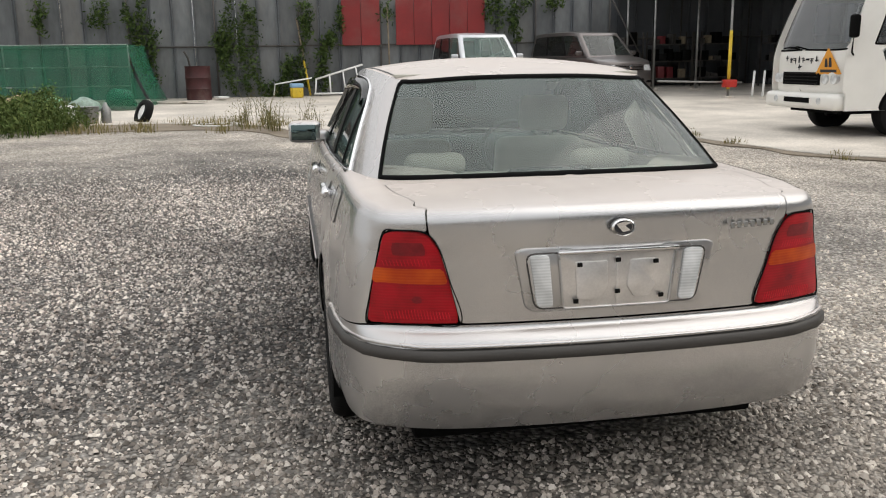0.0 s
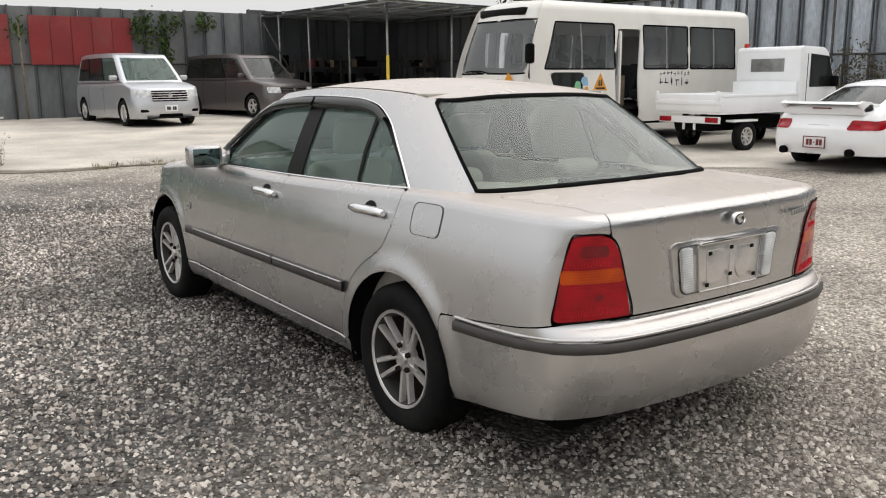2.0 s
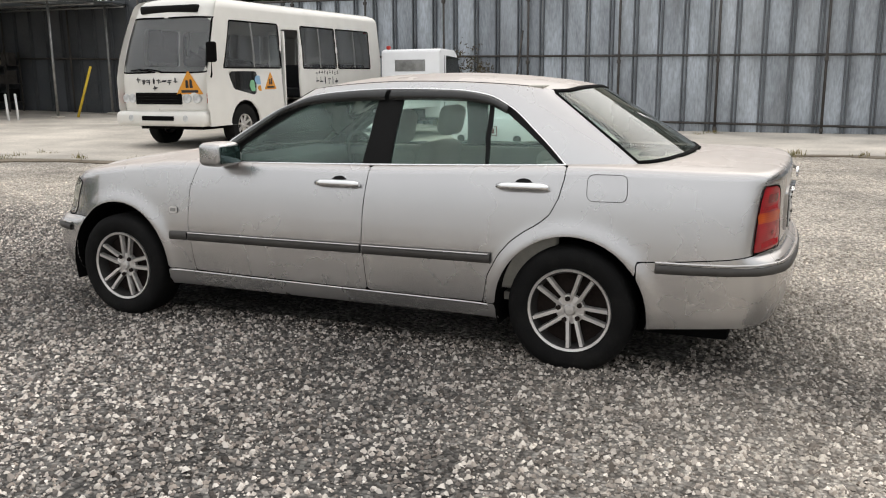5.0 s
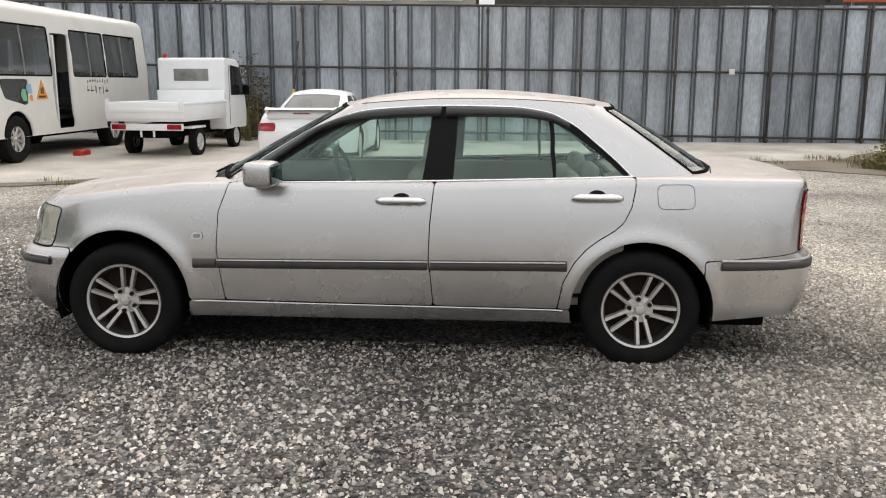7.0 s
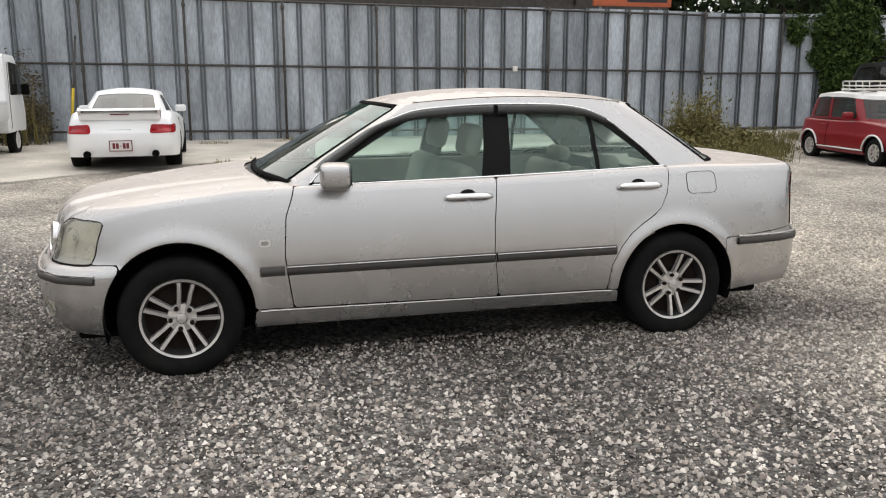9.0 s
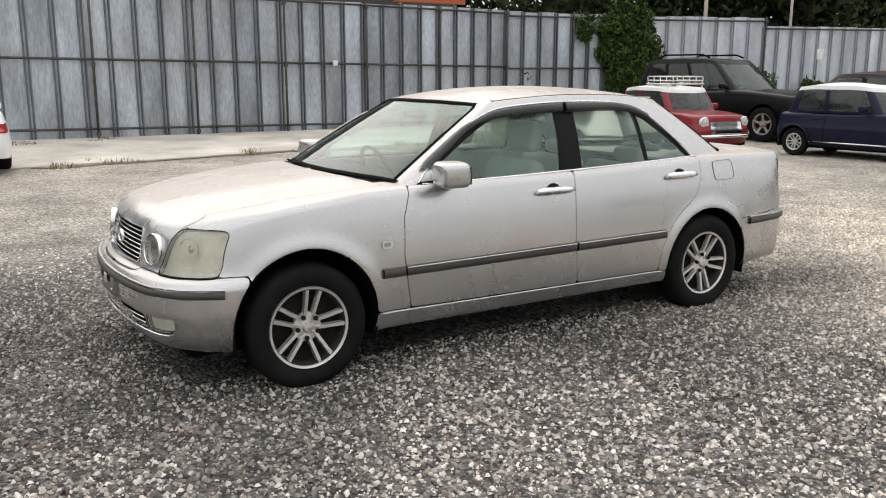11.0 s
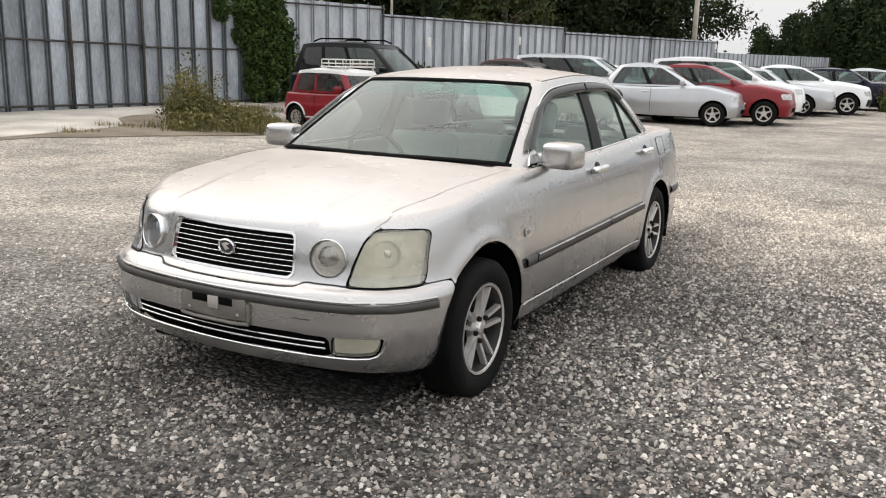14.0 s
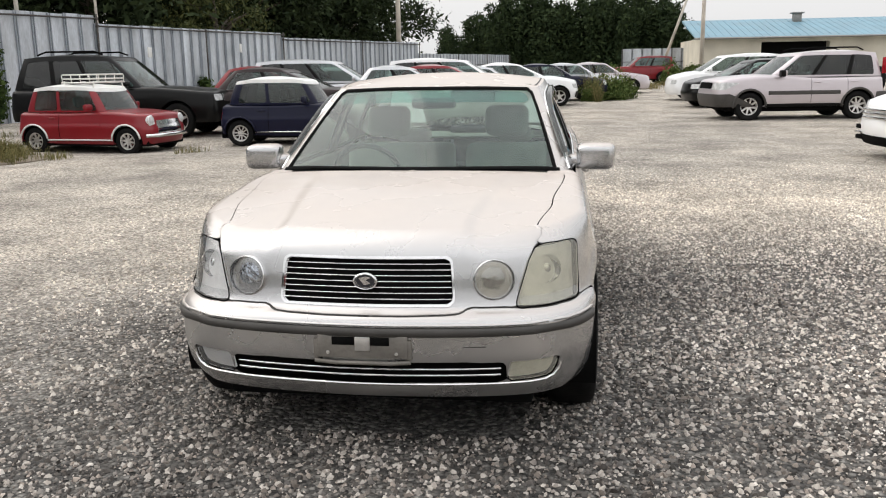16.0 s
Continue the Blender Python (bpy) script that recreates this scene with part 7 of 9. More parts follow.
for sx in (-1, 1):
    for z in (0.3, 0.46):
        part("bumper_slot", box(sx * 0.6 - 0.13, sx * 0.6 + 0.13, 2.1, 2.245, z - 0.035, z + 0.035, 0.02), "dark", wv)
    part("bumper_rib", box(sx * 0.6 - 0.15, sx * 0.6 + 0.15, 2.12, 2.25, 0.365, 0.385, 0.008), "chrome", wv)

# people carriers by the back wall
bigvan = lambda: shape(-2.35, 2.4, 0.89, 0.2, 1.08, 1.1, 0.92, 1.05, (-2.28, 1.5), (-2.15, 0.75), 1.86, 0.84, 0.7, 0.06, 0.14)
v1 = vehicle("minivan", "silver people carrier with a large chrome grille", ground_pose(4.3, 19.35, 184), bigvan(), "grey", (-1.45, 1.5, 0.33, 0.22, 0.89), "glass", "glassdark", pillars=(0, 0.33, 0.68, 1), head=(0.46, 0.8, 0.72, 0.9), grille=(0.45, 0.62, 0.88, "dark"),
             lower=(0.3, 0.22, 0.32, "dark"), plate=0.45, step=0.035, cat="minivan")
v2 = vehicle("minivan", "bronze grey people carrier", ground_pose(8.0, 20.6, 192), bigvan(), "bronze", (-1.45, 1.5, 0.33, 0.22, 0.89), "glassmid", "glassdark", pillars=(0, 0.33, 0.68, 1), head=(0.46, 0.8, 0.7, 0.86), grille=(0.44, 0.68, 0.86, "dark"),
             lower=(0.45, 0.32, 0.48, "dark"), plate=0.45, step=0.035, cat="minivan")


for van, halves, z0, dz, mt in ((v1, 0.47, 0.66, 0.058, "chrome"), (v2, 0.42, 0.70, 0.045, "bronze")):
    for i in range(4):
        z = z0 + dz * i
        part("grille_bar", box(-halves, halves, 2.30 - 0.35 * max(0.0, z - 0.7), 2.405 - 0.35 * max(0.0, z - 0.7), z - 0.011, z + 0.011, 0.006), mt, van)
    part("bumper_lip", box(-0.6, 0.6, 2.3, 2.41, 0.205, 0.24, 0.02), "trim", van)
    part("badge", lathe([(0.055, -0.01), (0.055, 0.01), (0.0001, 0.014)], 18, "y"), "chrome", van, m=pose(0, 2.37, z0 + 0.1))
    for sx in (-1, 1):
        part("fog_slot", box(sx * 0.62 - 0.11, sx * 0.62 + 0.11, 2.2, 2.345, 0.36, 0.43, 0.02), "dark", van, m=pose(0, 0, 0))

# ---- kindergarten bus ----
def bars_text(parent, spots, size, m, material="ink", seed=1):
    """Unreadable lettering as small strokes."""
    rng = random.Random(seed)
    for x, z in spots:
        bm = bmesh.new()
        for _ in range(3):
            w, h = (size * 0.8, size * 0.16) if rng.random() < 0.5 else (size * 0.16, size * 0.8)
            ox, oz = rng.uniform(-0.15, 0.15) * size, rng.uniform(-0.25, 0.25) * size
            box(x + ox - w / 2, x + ox + w / 2, -0.003, 0.003, z + oz - h / 2, z + oz + h / 2, bm=bm)
        part("glyph", bm, material, parent, m=m)


def bus():
    """Built nose to +y, the passenger door on its left flank (-x)."""
    root = empty("minibus", ground_pose(10.35, 8.12, 90), "cream white kindergarten minibus with an open folding door", "bus")
    W, L0, L1, Z0, Z1 = 1.0, -3.15, 3.1, 0.42, 2.62
    belt = 1.42

    def ring(z):
        """Plan outline at a height."""
        t = max(0.0, (z - 1.2) / (Z1 - 1.2))
        f = L1 - 0.5 * t**1.3 - 0.04 * (z < 0.7)
        w = W - 0.10 * max(0, (z - belt) / (Z1 - belt)) ** 1.5
        return w, f

    def outline(z, n=64):
        w, f = ring(z)
        pts = [(0, L0), (w - 0.1, L0), (w, L0 + 0.12), (w, f - 0.55), (w - 0.03, f - 0.28), (w - 0.18, f - 0.1), (w * 0.5, f - 0.02), (0, f)]
        return spline(pts, n)

    tabs = {}

    def skin(u, v):
        u, v = np.asarray(u, float), np.asarray(v, float)
        out = np.zeros(u.shape + (3,))
        key = np.linspace(Z0, Z1, 45)
        if "t" not in tabs:
            tabs["t"] = np.stack([outline(z, 240) for z in key])
        z = Z0 + v
        kz, ku = np.clip((z - Z0) / (Z1 - Z0) * 44, 0, 43.999), np.clip(u / LEN * 239, 0, 238.999)
        i, j = kz.astype(int), ku.astype(int)
        a, b = (kz - i)[..., None], (ku - j)[..., None]
        T = tabs["t"]
        xy = T[i, j] * (1 - a) * (1 - b) + T[i + 1, j] * a * (1 - b) + T[i, j + 1] * (1 - a) * b + T[i + 1, j + 1] * a * b
        q = np.clip((z - (Z1 - 0.16)) / 0.16, 0, 1)
        d = 0.16 * (1 - np.sqrt(np.maximum(0, 1 - q * q)))
        xy = xy * (1 - d[..., None] * np.array([1.0, 0.35]))
        return np.stack([np.maximum(xy[..., 0], 0), xy[..., 1], z], -1)

    LEN = 7.1
    S = Skin(skin, 0, LEN, 0, Z1 - Z0)
    sd = lambda pts: S.find(pts, (1, 2), (1.0, 5.6))
    fr = lambda pts: S.find(pts, (0, 2), (5.4, LEN))
    fw, rw_ = 1.95, -1.7
    arches = [sd(arc(y, 0.4, 0.45, 26)) for y in (fw, rw_)]
    wind = fr([(0.0, 1.33), (0.87, 1.35), (0.905, 1.5), (0.855, 2.2), (0.78, 2.28), (0.0, 2.31)])
    wind[0], wind[-1] = (LEN + 0.1, wind[1][1]), (LEN + 0.1, wind[-2][1])
    left_w = [sd(rounded([(y0, 1.42), (y1, 1.42), (y1 - (0.26 if y1 > 2 else 0), 2.24), (y0, 2.24)], 0.05)) for y0, y1 in ((0.76, 2.56), (-1.36, -0.04), (-2.92, -1.44))]
    right_w = [sd(rounded([(y0, 1.46), (y1, 1.46), (y1, 2.14), (y0, 2.14)], 0.05)) for y0, y1 in ((1.3, 2.3), (-0.05, 1.2), (-1.4, -0.15), (-2.85, -1.5))]
    door = sd(rounded([(0.03, 0.5), (0.66, 0.5), (0.66, 2.16), (0.03, 2.16)], 0.04))
    low = sd(rounded([(1.55, 1.36), (2.42, 1.36), (2.28, 1.05), (1.6, 0.92)], 0.04))
    all_ = [(-0.1, -0.1), (LEN + 0.1, -0.1), (LEN + 0.1, 3), (-0.1, 3)]
    part("body", joined("body", S.cut([all_], arches + [wind, door, low] + left_w, step=0.045, thick=0.03, mirror=True), S.cut([all_], arches + [wind] + right_w, step=0.06, thick=0.03)), "cream", root)
    V, F_ = [], []
    us = np.linspace(0, LEN, 60)
    rim_ = S.at(us, np.full(60, Z1 - Z0))[0]
    for mirr in (1, -1):
        for p in rim_:
            V.append((p[0] * mirr, p[1], p[2]))
        for p in rim_:
            V.append((0, p[1], p[2] + 0.03))
    for base, flip in ((0, 0), (120, 1)):
        for i in range(59):
            f = [base + i, base + i + 1, base + 61 + i, base + 60 + i]
            F_.append(f[::-1] if flip else f)
    part("roof", mesh_of("roof", V, F_), "cream", root)
    part("windscreen", joined("windscreen", *both(S, [wind], off=-0.01, step=0.08, thick=0)), "busglass", root)
    for lp in left_w:
        part("side_window", joined("side_window", S.cut([lp], off=-0.01, step=0.08, thick=0, mirror=True)), "busglass", root)
        part("window_seal", joined("window_seal", S.strip(lp, 0.03, 0.002, 0.004, mirror=True, closed=True)), "dark", root)
    for lp in right_w:
        part("side_window", joined("side_window", S.cut([lp], off=-0.01, step=0.08, thick=0)), "busglass", root)
    for y_ in (1.62, -0.72, -2.2):
        ln = sd([(y_, z_) for z_ in np.linspace(1.43, 2.23, 9)])
        part("window_bar", joined("window_bar", S.strip(ln, 0.03, -0.004, 0.006, mirror=True)), "pipe", root)
    part("wind_seal", joined("wind_seal", *[S.strip([p for p in spline(wind, 60) if p[0] <= LEN], 0.03, 0.002, 0.004, mirror=q_) for q_ in (True, False)]), "dark", root)
    part("quarter_light", joined("quarter_light", S.cut([low], off=-0.01, step=0.08, thick=0, mirror=True)), "glassdark", root)
    d = part("folding_door", box(-0.99, -0.62, 0.57, 0.62, 0.5, 2.12, 0.01), "cream", root, "open folding passenger door")
    part("door_glass", box(-0.94, -0.67, 0.56, 0.63, 1.3, 2.05), "busglass", d)
    part("step_well", box(-0.9, -0.3, 0.03, 0.66, 0.46, 0.5), "trim", root)
    part("door_panel", box(-0.6, -0.57, 0.03, 0.66, 0.5, 1.3, 0.01), "wood", root)
    part("floor_pan", box(-0.92, 0.92, L0 + 0.1, L1 - 0.4, 0.66, 0.72), "trim", root)
    part("underframe", box(-0.7, 0.7, L0 + 0.2, L1 - 0.3, 0.35, 0.6), "under", root)
    for y in (-2.4, -1.6, -0.8, 0.0):
        for x in (-0.55, 0.55):
            seat(root, x if y < -0.2 else abs(x), y, 0.85, "dash", 0.7, False)
    for y in (fw, rw_):
        for sx in (-1, 1):
            wheel(0.39, 0.24, 0.21, "steel", root, pose(sx * 0.86, y, 0.39, 15, 0, 0 if sx < 0 else 180), False)
    # nose
    fy = lambda x, z: float(S.at(*[np.array(t) for t in fr([(abs(x), z)])[0]])[0][1])
    part("front_grille", box(-0.5, 0.5, L1 - 0.1, fy(0.2, 0.9) + 0.015, 0.8, 1.0, 0.01), "dark", root)
    for i in range(4):
        part("grille_bar", box(-0.48, 0.48, L1 - 0.05, fy(0.2, 0.9) + 0.025, 0.82 + i * 0.05, 0.835 + i * 0.05), "trim", root)
    part("front_bumper", box(-0.97, 0.97, L1 - 0.35, L1 + 0.05, 0.42, 0.68, 0.08, 3), "cream", root)
    part("bumper_slot", box(-0.35, 0.35, L1 + 0.04, L1 + 0.06, 0.52, 0.6), "dark", root)
    for sx in (-1, 1):
        part("fog_light", lathe([(0.06, 0.0), (0.05, 0.02), (0.0001, 0.025)], 14, "y"), "clearlens", root, m=pose(sx * 0.6, L1 + 0.04, 0.56))
        part("head_light", lathe([(0.085, -0.06), (0.08, 0.02), (0.0001, 0.03)], 16, "y"), "clearlens", root, m=pose(sx * 0.6, fy(0.6, 0.9) - 0.0, 0.9))
        part("head_light", lathe([(0.085, -0.06), (0.08, 0.02), (0.0001, 0.03)], 16, "y"), "clearlens", root, m=pose(sx * 0.77, fy(0.77, 0.9) - 0.0, 0.9))
        part("indicator", box(-0.07, 0.07, -0.05, 0.03, -0.09, 0.09, 0.01), "amber", root, m=pose(sx * 0.90, fy(0.88, 0.9) - 0.06, 0.9, 0, 0, -sx * 30))
        part("wiper", tube([(sx * 0.1, fy(0.1, 1.36) + 0.03, 1.36), (sx * 0.1 + 0.28, fy(0.4, 1.4) + 0.03, 1.40), (sx * 0.1 + 0.5, fy(0.5, 1.42) + 0.02, 1.38)], 0.012, 6), "dark", root)
    part("route_box", box(-0.62, 0.62, 2.05, fy(0.3, 2.4) + 0.02, 2.36, 2.5, 0.03), "trim", root)
    ar = part("mirror_arm", tube([(-0.86, 2.75, 1.2), (-1.08, 2.98, 1.3), (-1.1, 2.98, 1.75)], 0.015, 6), "dark", root)
    part("mirror_head", box(-0.1, 0.1, -0.04, 0.04, -0.17, 0.17, 0.04), "dark", ar, m=pose(-1.1, 2.98, 1.68))

    def triangle(parent, m, r):
        t = part("warning_sign", extrude_poly(rounded([(-r, -r * 0.7), (r, -r * 0.7), (0, r)], r * 0.08), "y", 0, 0.006), "orange", parent, "orange triangular child warning sign", m=m)
        for dx, h in ((-0.14, 0.36), (0.16, 0.3)):
            part("pictogram", extrude_poly(rounded([(r * (dx - 0.12), -r * 0.25), (r * (dx + 0.12), -r * 0.25), (r * (dx + 0.08), r * h), (r * (dx - 0.08), r * h)], r * 0.05), "y", -0.004, 0.009), "ink", t)
        part("sign_text", box(-r * 0.62, r * 0.62, -0.004, 0.009, -r * 0.58, -r * 0.4), "ink", t)

    triangle(root, pose(-0.66, fy(0.66, 1.13) + 0.012, 1.14, -6, 0, 17), 0.24)
    triangle(root, pose(-1.008, 1.15, 1.16, 0, 0, 90), 0.19)
    side_m = pose(-1.006, 0, 0, 0, 0, 90)
    bars_text(root, [(-0.55 - 0.105 * i, 1.33) for i in range(9)], 0.085, side_m, seed=3)
    bars_text(root, [(-0.55 - 0.16 * i, 1.17) for i in range(6)], 0.14, side_m, seed=4)
    bars_text(root, [(0.42 - 0.115 * i, 1.2) for i in range(8)], 0.1, pose(0, fy(0.3, 1.18) + 0.008, 0), seed=5)
    bars_text(root, [(0.05, 1.08)], 0.1, pose(0, fy(0.1, 1.1) + 0.008, 0), seed=6)
    for (y, z, w, h, mt) in ((1.55, 1.2, 0.1, 0.16, "skyblue"), (1.72, 1.1, 0.09, 0.2, "greenprint"), (1.5, 1.05, 0.06, 0.1, "orange"), (-0.25, 1.22, 0.07, 0.1, "ink"), (-0.42, 1.08, 0.16, 0.12, "skyblue"), (-0.3, 0.98, 0.1, 0.05, "greenprint")):
        part("painted_shape", extrude_poly(rounded([(-w, -h / 2), (w * 0.3, -h / 2), (w, 0), (w * 0.5, h / 2), (-w * 0.6, h / 2)], w * 0.3), "y", -0.004, 0.004), mt, root, m=pose(-1.003, y, z, 0, 0, 90))
    part("roof_beacon", box(-0.85, -0.75, L0 + 0.0, L0 + 0.1, 2.2, 2.3, 0.03), "redplastic", root)
    return root


bus()


# ---- small flatbed truck ----
def truck():
    root = empty("pickup_truck", ground_pose(11.55, 5.5, -93), "white small flatbed truck with its drop sides up", "truck")
    cab = [(0.42, 0.42), (1.62, 0.42), (1.66, 0.75), (1.6, 1.02), (1.28, 1.72), (1.15, 1.82), (0.5, 1.84), (0.42, 1.8)]
    bm = extrude_poly(rounded(cab, 0.06), "x", -0.7, 0.7, 0.03)
    part("cab", bm, "white", root)
    part("rear_cab_window", box(-0.36, 0.36, 0.405, 0.425, 1.38, 1.62, 0.006), "pipe", root)
    for sx in (-1, 1):
        part("side_window", extrude_poly([(0.72, 1.1), (1.5, 1.1), (1.26, 1.66), (0.72, 1.7)], "x", sx * 0.700, sx * 0.712), "glassdark", root)
        part("door_seam", box(sx * 0.703 - 0.002, sx * 0.703 + 0.002, 0.63, 0.642, 0.5, 1.7), "dark", root)
        part("door_mirror", box(-0.07, 0.07, -0.05, 0.05, -0.1, 0.1, 0.03), "dark", root, m=pose(sx * 0.82, 1.3, 1.2))
    part("windscreen", extrude_poly([(1.6, 1.08), (1.32, 1.7), (1.335, 1.71), (1.615, 1.09)], "x", -0.62, 0.62), "glassdark", root)
    part("bed", box(-0.72, 0.72, -1.72, 0.36, 0.66, 0.72, 0.01), "white", root)
    for x0, x1, y0, y1 in ((-0.73, -0.70, -1.72, 0.36), (0.70, 0.73, -1.72, 0.36)):
        sdp = part("drop_side", box(x0, x1, y0, y1, 0.7, 1.0, 0.008), "white", root)
        part("side_rib", box(x0 - 0.008, x1 + 0.008, y0, y1, 0.95, 1.0, 0.008), "white", sdp)
    tg_ = part("tailgate", box(-0.73, 0.73, -1.75, -1.72, 0.7, 1.0, 0.008), "white", root)
    part("gate_rib", box(-0.73, 0.73, -1.765, -1.745, 0.82, 0.9, 0.008), "white", tg_)
    for x in (-0.68, 0.68):
        part("gate_latch", box(x - 0.03, x + 0.03, -1.785, -1.75, 0.9, 1.06, 0.01), "white", tg_)
    part("head_board", box(-0.7, 0.7, 0.34, 0.37, 0.7, 1.2, 0.01), "white", root)
    part("bumper_bar", box(-0.68, 0.68, -1.7, -1.66, 0.5, 0.62, 0.01), "white", root)
    for sx in (-1, 1):
        tl_ = part("tail_lamp", box(sx * 0.52 - 0.13, sx * 0.52 + 0.13, -1.73, -1.68, 0.52, 0.61, 0.012), "redlens", root)
        part("tow_hook", box(sx * 0.12 - 0.015, sx * 0.12 + 0.015, -1.69, -1.65, 0.38, 0.5, 0.005), "white", root)
        part("mud_guard", box(sx * 0.62 - 0.09, sx * 0.62 + 0.09, -1.35, -0.7, 0.52, 0.56, 0.01), "white", root)
        for y in (-0.95, 1.0):
            wheel(0.265, 0.15, 0.16, "steel", root, pose(sx * 0.62, y, 0.265, 0, 0, 0 if sx < 0 else 180), False)
    part("chassis", box(-0.35, 0.35, -1.6, 1.5, 0.36, 0.6), "under", root)
    part("beacon", box(-0.62, -0.54, 0.5, 0.58, 1.84, 1.92, 0.02), "redplastic", root)
    return root


truck()


# ---- concrete apron ----
def wobble(pts, amp=0.12, n=160):
    q = spline(pts, n)
    return [(x + amp * noise.noise((x * 1.3, y * 1.3, 0)), y + amp * noise.noise((x * 1.3, y * 1.3, 9))) for x, y in q]


apron = wobble([(-9.5, 12.6), (-5.5, 13.5), (-3.4, 13.6), (-1.4, 12.4), (-0.5, 9.8), (1.1, 9.4), (3.2, 9.5), (5.1, 9.3), (5.6, 7.4), (6.2, 5.6), (7.6, 4.2), (9.3, 2.4), (9.9, 1.2), (10.1, -0.7), (10.5, -2.6), (10.6, -4.9), (11.0, -6.8), (12.6, -8.3), (13.4, -10.5), (13.6, -14.5)])
apron += [(15.35, -14.6), (15.35, 23.2), (-9.5, 23.2)]
gz = np.vectorize(ground_z)
flat = Skin(lambda u, v: np.stack([u, v, gz(u, v) + 0.028], -1), -10, 16, -15, 24)
tagged(part("pavement", joined("pavement", flat.cut([apron], step=0.3, thick=0.08)), "concrete"), "pale worn concrete apron with a broken edge", "pavement", kind="structure")


soil_under = Skin(lambda u, v: np.stack([u, v, gz(u, v) + 0.016], -1), -10, 16, -15, 24)
for k_, pts_ in enumerate(([(-6.0, 11.9), (-3.2, 12.2), (-1.6, 11.4), (-0.6, 9.6), (0.6, 9.2), (0.9, 9.9), (-0.4, 12.8), (-2.4, 14.0), (-5.8, 13.9)],
                           [(0.6, 9.25), (3.0, 9.3), (5.0, 9.0), (5.4, 7.2), (6.2, 5.2), (7.4, 4.0), (7.8, 4.5), (6.3, 6.2), (5.7, 8.6), (4.8, 9.7), (1.0, 9.7)],
                           [(8.9, -6.4), (10.2, -4.2), (10.2, -1.5), (9.6, 1.0), (10.1, 1.6), (10.8, -1.0), (11.2, -5.2), (12.8, -8.6), (12.4, -11.0), (9.0, -9.4), (8.0, -7.8)])):
    tagged(part("bare_soil", joined("bare_soil", soil_under.cut([wobble(pts_ + pts_[:1], 0.25)], step=0.25, thick=0.03)), "soil"), "bare brown soil along the broken concrete edge", "soil", "soil patches", kind="structure")


# ---- fences and walls ----
def sheet_mesh(w, h, rib, proud):
    """A pan sheet with an upstanding fold at one edge; stands on z = 0, runs along +x, its face to -y."""
    pts = [(0, 0), (w - rib, 0), (w - rib * 0.8, -proud), (w - rib * 0.2, -proud), (w, 0)]
    V, F = [], []
    for x, y in pts:
        V += [(x, y, 0), (x, y, h)]
    for x, y in pts[::-1]:
        V += [(x, y + 0.012, 0), (x, y + 0.012, h)]
    n = len(pts) * 2
    for i in range(n):
        a, b = 2 * i, 2 * ((i + 1) % n)
        F.append((a, b, b + 1, a + 1))
    return V, F


def double_rib(w, h, proud):
    """Two narrow upstanding folds side by side, as the sheets lap over one another."""
    V, F = [], []
    for x0 in (0.0, w * 0.66):
        pts = [(x0, 0), (x0 + w * 0.06, -proud), (x0 + w * 0.28, -proud), (x0 + w * 0.34, 0)]
        k = len(V)
        for x, y in pts:
            V += [(x, y, 0), (x, y, h)]
        for i in range(4):
            a, b = k + 2 * i, k + 2 * ((i + 1) % 4)
            F.append((a, b, b + 1, a + 1))
        F.append((k + 1, k + 3, k + 5, k + 7))
    return V, F


def fence_run(name, label, a, b, h, rails, sheet_w=0.55, material="sheet", rib_mat="sheetrib", post=2.2, rib=0.09, proud=0.05, tint=None, base=None, kind="structure"):
    """Upright steel sheets between two points, with dark folded ribs, posts and rails on the lot's side."""
    a, b = Vector((*a, 0)), Vector((*b, 0))
    d = b - a
    n = max(1, round(d.length / sheet_w))
    w = d.length / n
    ang = math.degrees(math.atan2(d.y, d.x))
    root = empty(name, Matrix(), label, "fence", kind=kind)
    V, F = sheet_mesh(w, h, 0.03, 0.012)
    me = mesh_of("sheet", V, F, smooth=False)
    me.materials.append(M[material])
    rv, rf = double_rib(rib * 1.35, h, proud)
    rme = mesh_of("rib", rv, rf, smooth=False)
    rme.materials.append(M[rib_mat])
    for i in range(n):
        p = a + d * (i / n)
        z = (base if base is not None else ground_z(p.x, p.y)) - 0.02
        dz = random.uniform(-0.015, 0.015)
        m2 = None
        if tint and tint(i, p):
            me2 = me.copy()
            me2.materials.clear()
            me2.materials.append(M[tint(i, p)])
            m2 = me2
        part("sheet", m2 or me, material, root, m=pose(p.x, p.y, z + dz, 0, random.uniform(-0.15, 0.15), ang))
        part("rib", rme, rib_mat, root, m=pose(p.x, p.y, z + dz, 0, 0, ang) @ pose(-rib * 0.675, -0.016, 0))
    q = Matrix.Rotation(radians(ang), 4, "Z")
    out = q @ Vector((0, -0.11, 0))
    k = max(1, round(d.length / post))
    for i in range(k + 1):
        p = a + d * (i / k) + out
        z = ground_z(p.x, p.y)
        part("post", tube([(p.x, p.y, z - 0.05), (p.x, p.y, z + h)], 0.028), "rust", root)
        for r in rails:
            part("clamp", box(-0.04, 0.04, -0.05, 0.03, -0.04, 0.04, 0.01), "rust", root, m=pose(p.x, p.y, z + r, 0, 0, ang))
    for r in rails:
        pa, pb = a + out * 0.8, b + out * 0.8
        part("rail", tube([(pa.x, pa.y, ground_z(pa.x, pa.y) + r), (pb.x, pb.y, ground_z(pb.x, pb.y) + r)], 0.026), "rust", root)
    return root


